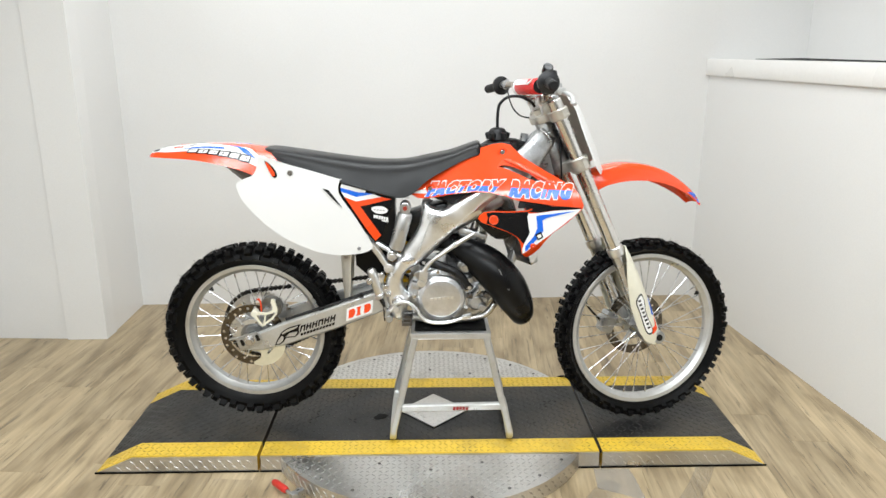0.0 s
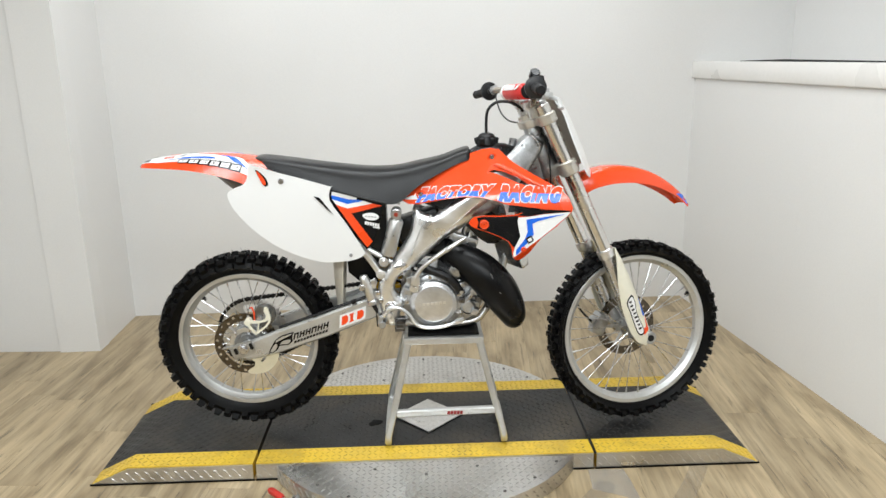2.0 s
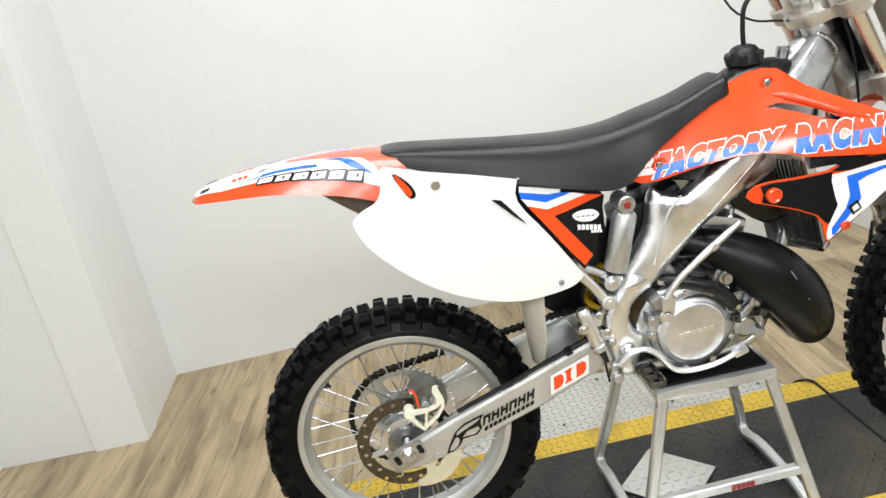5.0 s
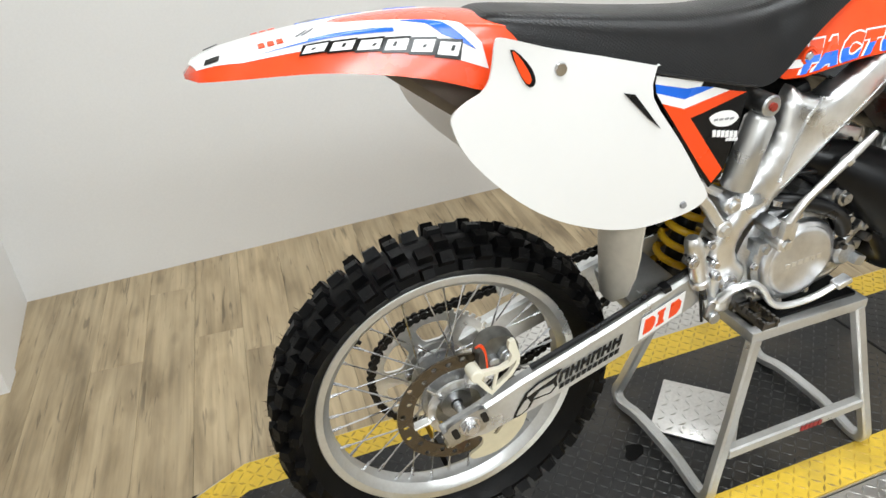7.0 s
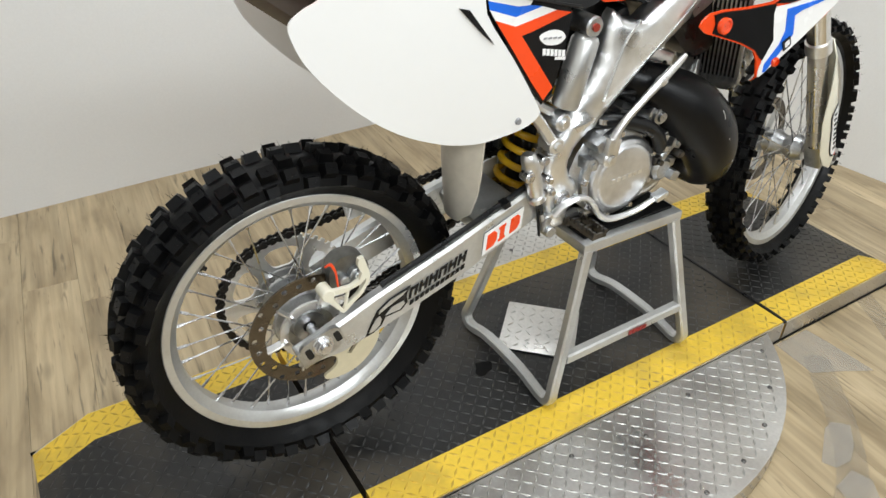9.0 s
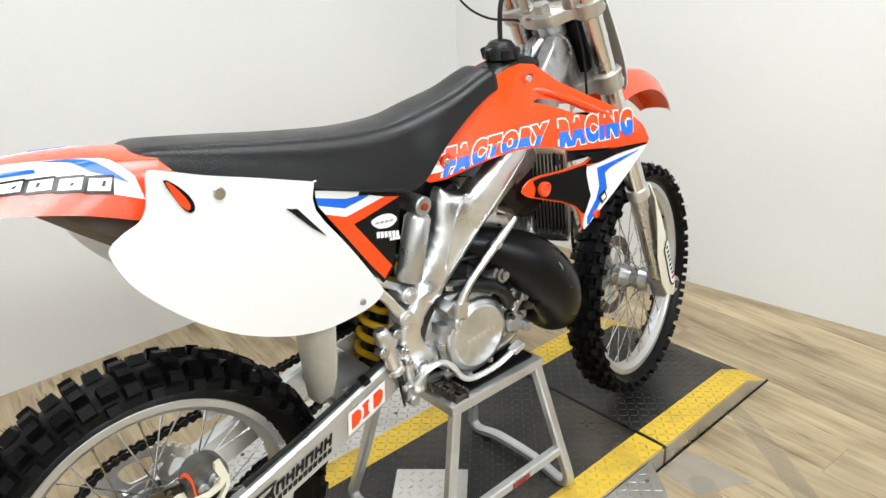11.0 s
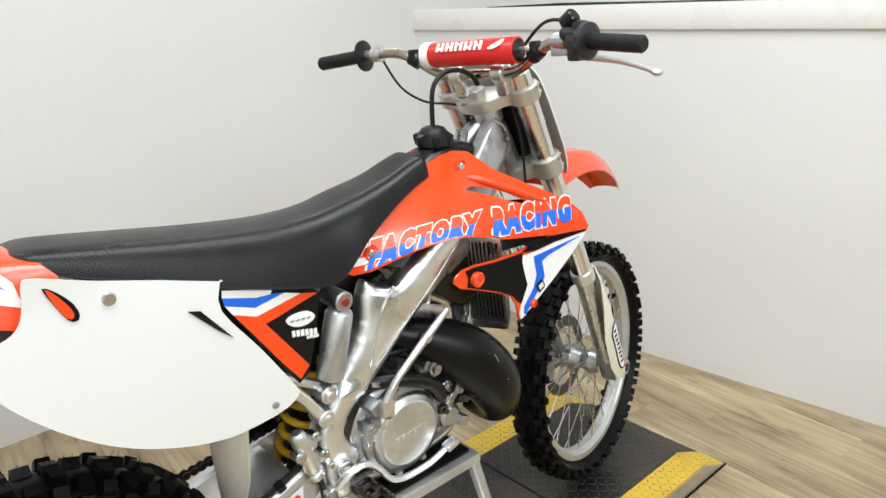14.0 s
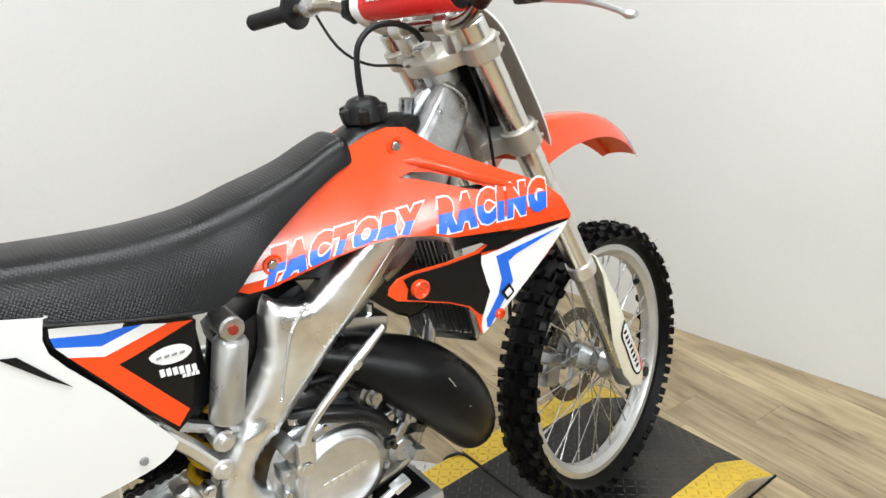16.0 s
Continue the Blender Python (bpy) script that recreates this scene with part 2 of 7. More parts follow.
    mul3.operation = "SCALE"
    L(mul2.outputs["Vector"], mul3.inputs[0]), L(cr.outputs["Result"], mul3.inputs["Scale"])
    L(mul3.outputs["Vector"], b.inputs["Base Color"])
    b.inputs["Roughness"].default_value = 0.36
    bp = N("ShaderNodeBump")
    bp.inputs["Strength"].default_value, bp.inputs["Distance"].default_value = 0.15, 0.001
    L(grain.outputs["Fac"], bp.inputs["Height"]), L(bp.outputs["Normal"], b.inputs["Normal"])
    return m


WOOD = wood()


# mesh helpers
def V(*a):
    return Vector(a)


def crom(pts, k=4, closed=False):
    """Smooth curve through points of any dimension; k steps a span."""
    P = [np.array(p, float) for p in pts]
    n, out = len(P), []
    for i in range(n if closed else n - 1):
        a, b, c, d = (P[(i - 1) % n], P[i], P[(i + 1) % n], P[(i + 2) % n]) if closed else (P[max(i - 1, 0)], P[i], P[i + 1], P[min(i + 2, n - 1)])
        for j in range(k):
            t = j / k
            out.append(0.5 * (2 * b + (c - a) * t + (2 * a - 5 * b + 4 * c - d) * t * t + (3 * b - a - 3 * c + d) * t ** 3))
    if not closed:
        out.append(P[-1])
    return out


def finish(bm, angle=38):
    bmesh.ops.remove_doubles(bm, verts=bm.verts, dist=1e-5)
    bmesh.ops.recalc_face_normals(bm, faces=bm.faces)
    lim = radians(angle)
    for f in bm.faces:
        f.smooth = True
    for e in bm.edges:
        if len(e.link_faces) == 2 and e.calc_face_angle(0) > lim:
            e.smooth = False


def part(name, bm, material, parent=None, label="", m=None, angle=38, clean=True):
    """Links a bmesh, given in world metres, as one mesh object under parent."""
    if m is not None:
        bm.transform(m)
    if clean:
        finish(bm, angle)
    me = bpy.data.meshes.new(name)
    bm.to_mesh(me)
    bm.free()
    for x in material if isinstance(material, (list, tuple)) else [material]:
        me.materials.append(x)
    ob = new(name, me)
    if parent is not None:
        ob.parent = parent
        ob.location = -parent.location if parent.parent is None else (0, 0, 0)
    if label:
        ob["label"] = label
    return ob


def thing(name, at, label, category, group="", kind=""):
    ob = new(name)
    ob.location = at
    ob.empty_display_size = 0.1
    return tagged(ob, label, category, group, kind)


def box(bm, c, s, rot=None, bev=0.0):
    r = bmesh.ops.create_cube(bm, size=1.0)
    vs = r["verts"]
    M = Matrix.Translation(c) @ (rot or Matrix()) @ Matrix.Diagonal((*s, 1))
    bmesh.ops.transform(bm, matrix=M, verts=vs)
    if bev:
        es = list({e for v in vs for e in v.link_edges})
        bmesh.ops.bevel(bm, geom=es, offset=bev, segments=2, affect="EDGES", profile=0.6)
    return bm


def ring_frames(pts):
    P = [Vector(p) for p in pts]
    n = len(P)
    T = [(P[min(i + 1, n - 1)] - P[max(i - 1, 0)]).normalized() for i in range(n)]
    up = V(0, 0, 1) if abs(T[0].z) < 0.9 else V(1, 0, 0)
    u = T[0].cross(up).normalized()
    res = []
    for i in range(n):
        u = (u - T[i] * u.dot(T[i])).normalized()
        res.append((P[i], u, T[i].cross(u).normalized()))
    return res


def skin(bm, rings, caps=True, closed=True):
    vr = [[bm.verts.new(p) for p in r] for r in rings]
    m = len(vr[0])
    for a, b in zip(vr, vr[1:]):
        for i in range(m if closed else m - 1):
            j = (i + 1) % m
            bm.faces.new((a[i], a[j], b[j], b[i]))
    if caps and closed:
        bm.faces.new(vr[0][::-1])
        bm.faces.new(vr[-1])
    return bm


def tube(bm, pts, r, n=10, k=0, caps=True, flat=1.0):
    """A tube along points; r one radius or one for each point; k smooths; flat squashes one axis."""
    if not isinstance(r, (list, tuple)):
        r = [r] * len(pts)
    q = [(*p, a) for p, a in zip(pts, r)]
    if k:
        q = [tuple(x) for x in crom(q, k)]
    fr = ring_frames([x[:3] for x in q])
    rings = []
    for (p, u, w), x in zip(fr, q):
        rings.append([p + (u * math.cos(a) + w * math.sin(a) * flat) * x[3] for a in (2 * math.pi * i / n for i in range(n))])
    return skin(bm, rings, caps)


def cyl(bm, a, b, r, r2=None, n=18, bev=0.0):
    a, b = Vector(a), Vector(b)
    r2 = r if r2 is None else r2
    if bev:
        d = (b - a).normalized() * bev
        return tube(bm, [a, a + d * 0.02, a + d, b - d, b - d * 0.02, b], [r - bev, r - bev * 0.98, r, r2, r2 - bev * 0.98, r2 - bev], n)
    return tube(bm, [a, b], [r, r2], n)


def lathe(bm, prof, c, axis="y", n=48, closed=True):
    """Turns a profile of (radius, height) round an axis through c."""
    c = Vector(c)
    rings = []
    for r, h in prof:
        ring = []
        for i in range(n):
            a = 2 * math.pi * i / n
            ring.append(c + (V(r * math.cos(a), h, r * math.sin(a)) if axis == "y" else V(r * math.cos(a), r * math.sin(a), h)))
        rings.append(ring)
    if closed:
        rings.append(rings[0])
    return skin(bm, rings, caps=False)


def bar(bm, pts, w, h, k=0, bev=0.0):
    """A square tube along points."""
    q = [tuple(x) for x in crom(pts, k)] if k else pts
    fr = ring_frames(q)
    c = min(w, h) * 0.18
    sec = [(-w / 2 + c, -h / 2), (w / 2 - c, -h / 2), (w / 2, -h / 2 + c), (w / 2, h / 2 - c), (w / 2 - c, h / 2), (-w / 2 + c, h / 2), (-w / 2, h / 2 - c), (-w / 2, -h / 2 + c)]
    return skin(bm, [[p + u * a + v * b for a, b in sec] for p, u, v in fr])


def prism(bm, outline, fn, d0, d1, bev=0.0, cell=0.0, hole=None):
    """A plate from a flat outline (u, v): fn(u, v, d) gives the place at depth d, between d0 and d1."""
    tmp = bmesh.new()
    f = tmp.faces.new([tmp.verts.new((u, v, 0)) for u, v in outline])
    if cell:
        us, vs = [p[0] for p in outline], [p[1] for p in outline]
        for lo, hi, ax in ((min(us), max(us), 0), (min(vs), max(vs), 1)):
            n = max(1, int((hi - lo) / cell))
            for i in range(1, n):
                co, no = [0, 0, 0], [0, 0, 0]
                co[ax], no[ax] = lo + (hi - lo) * i / n, 1
                bmesh.ops.bisect_plane(tmp, geom=tmp.verts[:] + tmp.edges[:] + tmp.faces[:], plane_co=co, plane_no=no, dist=1e-6)
    if hole:
        for (ua, va), (ub, vb) in zip(hole, hole[1:] + hole[:1]):
            near = [f for f in tmp.faces if min(p[0] for p in hole) - 0.03 < f.calc_center_median().x < max(p[0] for p in hole) + 0.03 and min(p[1] for p in hole) - 0.03 < f.calc_center_median().y < max(p[1] for p in hole) + 0.03]
            geom = list({x for f in near for x in (*f.verts, *f.edges)}) + near
            bmesh.ops.bisect_plane(tmp, geom=geom, plane_co=(ua, va, 0), plane_no=(vb - va, ua - ub, 0), dist=1e-6)

        def within(c):
            odd = False
            for (ua, va), (ub, vb) in zip(hole, hole[1:] + hole[:1]):
                if (va > c.y) != (vb > c.y) and c.x < ua + (ub - ua) * (c.y - va) / (vb - va):
                    odd = not odd
            return odd

        bmesh.ops.delete(tmp, geom=[f for f in tmp.faces if within(f.calc_center_median())], context="FACES")
    bmesh.ops.triangulate(tmp, faces=[q for q in tmp.faces if len(q.verts) > 4])
    bound = [e for e in tmp.edges if len(e.link_faces) == 1]
    top = {v: bm.verts.new(fn(v.co.x, v.co.y, d0)) for v in tmp.verts}
    if abs(d1 - d0) < 1e-9:
        for q in tmp.faces:
            bm.faces.new([top[v] for v in q.verts])
    else:
        low = {v: bm.verts.new(fn(v.co.x, v.co.y, d1)) for v in tmp.verts}
        for q in tmp.faces:
            bm.faces.new([top[v] for v in q.verts])
            bm.faces.new([low[v] for v in reversed(q.verts)])
        walls = []
        for e in bound:
            a, b = e.verts
            bm.faces.new((top[a], top[b], low[b], low[a]))
            walls.append((top[a], top[b]))
        if bev:
            bm.edges.ensure_lookup_table()
            es = [e for e in (bm.edges.get(w) for w in walls) if e]
            bmesh.ops.bevel(bm, geom=es, offset=bev, segments=2, affect="EDGES", profile=0.5, clamp_overlap=True)
    tmp.free()
    return bm


def B():
    return bmesh.new()


# walls, floor, ceiling
def wall_run(name, pts, z0, z1, thick, material, label):
    """A straight stretch of wall from a to b, its face on the line, its body on the far side (to the left of a to b)."""
    (ax, ay), (bx, by) = pts
    d = V(bx - ax, by - ay, 0).normalized()
    n = V(-d.y, d.x, 0) * thick
    bm = B()
    lo = [V(ax, ay, z0), V(bx, by, z0), V(bx, by, z0) + n, V(ax, ay, z0) + n]
    skin(bm, [lo, [p + V(0, 0, z1 - z0) for p in lo]])
    return tagged(part(name, bm, material), label, "wall", kind="structure")


H = 2.75
EAST = [(1.50, 1.625), (1.86, -2.4)]
wall_run("wall_north", ((2.6, 1.66), (-1.764, 1.516)), 0, H, -0.1, WALL, "plain white painted wall behind the motorcycle")
wall_run("wall_jog", ((-1.764, 1.516), (-1.752, 0.994)), 0, H, -0.2, WALL, "short white wall return at the corner")
wall_run("wall_northwest", ((-1.752, 0.994), (-2.322, 1.02)), 0, H, -0.1, WALL, "white painted wall beside the corner")
wall_run("wall_west", ((-2.322, 1.02), (-2.30, -5.2)), 0, H, -0.1, WALL, "white painted side wall")
for i in range(1):
    wall_run("wall_east", (EAST[i + 1], EAST[i]), 0, 1.39, -0.10, WALL, "white painted half wall with a board along its top")
wall_run("wall_east_upper", ((2.45, -5.2), (2.05, 1.66)), 1.30, H, -0.1, WALL, "white upper wall set back behind the ledge")
# Unseen closing walls, kept dark to deepen reflections and blacks.
wall_run("wall_southeast", ((1.86, -5.2), (1.86, -2.4)), 0, 1.39, -0.1, ROOM, "unseen half wall past the bay, grey to darken reflections")
wall_run("wall_south", ((-2.5, -5.2), (2.6, -5.2)), 0, H, -0.1, ROOM, "unseen wall closing the room, grey to darken reflections")
bm = B()
box(bm, (0.05, -1.8, H + 0.05), (5.4, 7.2, 0.1))
tagged(part("ceiling", bm, CEIL), "plain white ceiling", "ceiling", kind="structure")
# ledge top and its board
bm = B()
skin(bm, [[V(*EAST[0], z), V(*EAST[1], z), V(2.6, -5.2, z), V(2.2, 1.66, z)] for z in (1.375, 1.392)])
tagged(part("ledge", bm, TRIM), "white ledge on top of the half wall", "ledge", kind="structure")
for i in range(1):
    (ax, ay), (bx, by) = EAST[i], EAST[i + 1]
    bm = B()
    d = V(bx - ax, by - ay, 0).normalized()
    n = V(d.y, -d.x, 0) * -1
    n = n if n.x < 0 else -n
    pts = [V(ax, ay, 0), V(bx, by, 0)]
    sec = [(0.0, 1.305), (0.018, 1.307), (0.02, 1.31), (0.02, 1.39), (0.018, 1.396), (0.0, 1.397)]
    skin(bm, [[p + n * a + V(0, 0, z) for a, z in sec] for p in pts])
    tagged(part("trim", bm, TRIM), "white painted board along the top of the half wall", "trim", kind="structure")

floor = B()
box(floor, (0.0, -1.8, -0.03), (5.2, 7.2, 0.04))
floor = tagged(part("floor", floor, UNDER), "pale weathered oak plank floor", "floor", kind="structure")

# lift deck, turntable
DZ = 0.066
X0, XA, XS0, XS1, XB, X1 = -1.267, -1.135, -0.693, 0.521, 0.985, 1.118
Y0, Y1, YS = -0.246, 0.356, 0.088
DISC = V(-0.086, 0.055, 0)


def lug(verts, faces, x, y, z, ang, length=0.0250, wide=0.0064, high=0.0017, slope=0.0):
    c, s = math.cos(ang), math.sin(ang)
    b = len(verts)
    for u, v, h in ((-length / 2, 0, 0), (0, -wide / 2, 0), (length / 2, 0, 0), (0, wide / 2, 0), (-length / 5, 0, high), (length / 5, 0, high)):
        px, py = x + u * c - v * s, y + u * s + v * c
        verts.append((px, py, z + slope * (px - x) + h))
    faces += [(b, b + 1, b + 5, b + 4), (b + 1, b + 2, b + 5), (b + 2, b + 3, b + 4, b + 5), (b + 3, b, b + 4)]


def lug_field(name, parent, material, inside, zf, x0, x1, y0, y1, step=0.0215, label=""):
    verts, faces = [], []
    for i in range(int((x1 - x0) / step) + 1):
        for j in range(int((y1 - y0) / step) + 1):
            x, y = x0 + (i + 0.5) * step, y0 + (j + 0.5) * step
            if inside(x, y):
                sl = (zf(x + 0.01) - zf(x - 0.01)) / 0.02
                lug(verts, faces, x, y, zf(x), radians(45 if (i + j) % 2 else -45), slope=sl)
    me = bpy.data.meshes.new(name)
    me.from_pydata(verts, [], faces)
    me.materials.append(material)
    ob = new(name, me)
    ob.parent = parent
    ob.location = -parent.location
    ob["kind"] = "stuff"
    if label:
        ob["label"] = label
    return ob


def deck_z(x):
    if x < XA:
        return 0.004 + (DZ - 0.004) * max(0, x - X0) / (XA - X0)
    if x > XB:
        return 0.004 + (DZ - 0.004) * max(0, X1 - x) / (X1 - XB)
    return DZ


def deck_panel(xa, xb, label):
    t = thing("ramp_deck", ((xa + xb) / 2, 0.055, 0), label, "ramp", "lift deck sections")
    xs = sorted({xa, xb} | {x for x in (XA, XB) if xa < x < xb})
    for nm, ya, yb, m, lm, lab in (("tread_plate", Y0 + YS, Y1 - YS, DECKBLACK, LUGBLACK, "worn black-painted tread plate"), ("yellow_edge", Y0, Y0 + YS, YELLOW, YELLOWLUG, "yellow painted edge strip"), ("yellow_edge", Y1 - YS, Y1, YELLOW, YELLOWLUG, "yellow painted edge strip")):
        bm = B()
        skin(bm, [[V(x, y, z) for y, z in ((ya, 0.001), (yb, 0.001), (yb, deck_z(x)), (ya, deck_z(x)))] for x in xs])
        part(nm, bm, m, t, lab)
        lug_field("tread_pattern", t, lm, lambda x, y: xa + 0.01 < x < xb - 0.01 and ya + 0.008 < y < yb - 0.008, lambda x: deck_z(x), xa, xb, Y0, Y1)
    for y, s in ((Y0, -1), (Y1, 1)):
        bm = B()
        skin(bm, [[V(x, a, z) for a, z in ((y + s * 0.0005, 0.001), (y + s * 0.005, 0.001), (y + s * 0.005, max(0.003, deck_z(x) - 0.004)), (y + s * 0.0005, max(0.003, deck_z(x) - 0.004)))] for x in xs])
        part("side_skirt", bm, TREAD, t, "bare tread plate side skirt")
        verts, faces = [], []
        n = int((xb - xa) / 0.034)
        for i in range(n):
            for j in range(2):
                x, z = xa + 0.014 + (i + 0.5 * j) * 0.034, 0.018 + j * 0.022
                if z < deck_z(x) - 0.015 and x < xb - 0.012:
                    lug(verts, faces, x, z, 0, radians(-42), 0.028, 0.0075, 0.0026)
        bm = B()
        skin(bm, [[V(x, a, z) for a, z in ((y + s * 0.004, 0.0005), (y + s * 0.008, 0.0005), (y + s * 0.008, 0.0065), (y + s * 0.004, 0.0065))] for x in (xa - 0.004, xb + 0.004)])
        part("base_strip", bm, RUBBER, t, "thin black strip along the floor")
        me = bpy.data.meshes.new("skirt_pattern")
        me.from_pydata([(vx, y + s * (0.005 + vz), vy) for vx, vy, vz in verts], [], [f if s < 0 else f[::-1] for f in faces])
        me.materials.append(TREAD)
        ob = new("skirt_pattern", me)
        ob.parent, ob.location, ob["kind"] = t, -t.location, "stuff"
    return t


deck_panel(X0, XS0 - 0.006, "black tread plate ramp with yellow edges, rear end")
deck_panel(XS0 + 0.006, XS1 - 0.006, "black tread plate lift deck with yellow edges over the turntable")
deck_panel(XS1 + 0.006, X1, "black tread plate ramp with yellow edges, front end")

turntable = thing("turntable", DISC, "round bare tread plate turntable under the deck", "turntable")
for sg in (-1, 1):
    R, yy = 0.612, (Y0 - 0.007 - DISC.y if sg < 0 else Y1 + 0.007 - DISC.y)
    a0 = math.asin(abs(yy) / R)
    arc = [(R * math.cos(a), sg * R * math.sin(a)) for a in (a0 + (math.pi - 2 * a0) * i / 40 for i in range(41))]
    bm = B()
    prism(bm, arc, lambda u, v, d: DISC + V(u, v, d), 0.06, 0.001)
    part("disc_plate", bm, TREAD, turntable, "bare tread plate half disc")
    lug_field("tread_pattern", turntable, LUGSTEEL, lambda x, y: (x - DISC.x) ** 2 + (y - DISC.y) ** 2 < 0.595 ** 2 and sg * (y - DISC.y - yy) > 0.012, lambda x: 0.06, -0.72, 0.55, -0.6, 0.7)
    verts, faces = [], []
    for i in range(int((math.pi - 2 * a0) * R / 0.034)):
        for j in range(2):
            lug(verts, faces, (i + 0.5 + 0.5 * j) * 0.034, 0.019 + 0.022 * j, 0, radians(-42), 0.028, 0.0075, 0.0026)
    me = bpy.data.meshes.new("wall_pattern")
    me.from_pydata([((R + vz) * math.cos(math.pi - a0 - vx / R), sg * (R + vz) * math.sin(math.pi - a0 - vx / R), vy) for vx, vy, vz in verts], [], [f if sg < 0 else f[::-1] for f in faces])
    me.materials.append(LUGSTEEL)
    ob = new("wall_pattern", me)
    ob.parent, ob["kind"] = turntable, "stuff"
    for i in range(9):
        a = a0 + 0.12 + (math.pi - 2 * a0 - 0.24) * i / 8
        for rr in ((0.575,) if i % 2 else (0.575, 0.40)):
            x, y = DISC.x + rr * math.cos(a), DISC.y + sg * rr * math.sin(a)
            if sg * (y - DISC.y - yy) > 0.02:
                bm = B()
                lathe(bm, [(0.0005, 0.0), (0.006, 0.0), (0.0055, 0.002), (0.0025, 0.003), (0.0005, 0.001)], (x, y, 0.06), "z", 10, closed=False)
                part("screw", bm, DARKSTEEL, turntable)

patch = thing("cover_plate", (-0.072, 0.06, DZ), "small square bare tread plate cover on the deck", "cover plate")
bm = B()
box(bm, (-0.072, 0.06, DZ + 0.0045), (0.192, 0.192, 0.004), Matrix.Rotation(radians(45), 4, "Z"), 0.001)
part("plate", bm, TREAD, patch)
verts, faces = [], []
for i in range(-3, 4):
    for j in range(-3, 4):
        p = Matrix.Rotation(radians(45), 3, "Z") @ V(i * 0.026, j * 0.026, 0)
        lug(verts, faces, -0.072 + p.x, 0.06 + p.y, DZ + 0.0065, radians(0 if (i + j) % 2 else 90), 0.022)
me = bpy.data.meshes.new("tread_pattern")
me.from_pydata(verts, [], faces)
me.materials.append(TREAD)
ob = new("tread_pattern", me)
ob.parent, ob.location, ob["kind"] = patch, -patch.location, "stuff"

# turntable lock with red handle
lock = thing("turntable_lock", (-0.564, -0.39, 0), "steel turntable lock lever with a red rubber handle", "lock lever")
bm = B()
tube(bm, [(-0.624, -0.345, 0.022), (-0.616, -0.352, 0.022), (-0.576, -0.392, 0.022), (-0.568, -0.40, 0.022)], [0.008, 0.0125, 0.0125, 0.009], 12)
part("handle", bm, REDGRIP, lock, "red rubber handle")
bm = B()
cyl(bm, (-0.568, -0.40, 0.022), (-0.539, -0.43, 0.022), 0.006)
box(bm, (-0.529, -0.425, 0.02), (0.05, 0.022, 0.036), Matrix.Rotation(radians(40), 4, "Z"), 0.003)
cyl(bm, (-0.529, -0.445, 0.03), (-0.529, -0.405, 0.03), 0.008)
part("bracket", bm, CAST, lock)

# stand
stand = thing("bike_stand", (0, -0.01, DZ), "silver aluminium motocross stand under the engine", "bike stand")
SXA, SXB, SYF, SYB, SZ = -0.14, 0.115, -0.135, 0.115, 0.478
bm = B()
box(bm, ((SXA + SXB) / 2, -0.01, SZ - 0.012), (SXB - SXA + 0.03, SYB - SYF + 0.02, 0.024), None, 0.004)
part("top_plate", bm, SATIN, stand)
bm = B()
box(bm, ((SXA + SXB) / 2, -0.01, SZ + 0.004), (SXB - SXA, SYB - SYF - 0.02, 0.008), None, 0.002)
part("rubber_pad", bm, RUBBER, stand, "black rubber pad")
for x, dx in ((SXA, -0.082), (SXB, 0.088)):
    bm = B()
    q = [(x, SYF, SZ - 0.02), (x + dx * 0.5, -0.154, 0.275), (x + dx * 0.92, -0.168, 0.13), (x + dx * 0.98, -0.170, DZ + 0.035), (x + dx, -0.158, DZ + 0.016), (x + dx, -0.13, DZ + 0.014), (x + dx, -0.05, DZ + 0.03), (x + dx, 0.08, DZ + 0.03), (x + dx, 0.145, DZ + 0.014), (x + dx, 0.172, DZ + 0.016), (x + dx * 0.98, 0.184, DZ + 0.035), (x + dx * 0.92, 0.175, 0.13), (x + dx * 0.5, 0.145, 0.275), (x, SYB, SZ - 0.02)]
    bar(bm, q, 0.024, 0.024, 3)
    part("leg_hoop", bm, SATIN, stand, "bent square tube leg")
bm = B()
bar(bm, [(-0.187, -0.163, 0.198), (0.168, -0.160, 0.202)], 0.022, 0.026)
part("cross_brace", bm, SATIN, stand)
bm = B()
for i in range(5):
    box(bm, (0.0 + i * 0.0115, -0.1745, 0.2), (0.009, 0.002, 0.012), Matrix.Rotation(radians(10), 4, "Y"))
part("brand_mark", bm, mat("faded_red_print", (0.28, 0.02, 0.02), 0.45, var=0.2, scale=60), stand, "worn red lettering blocks")

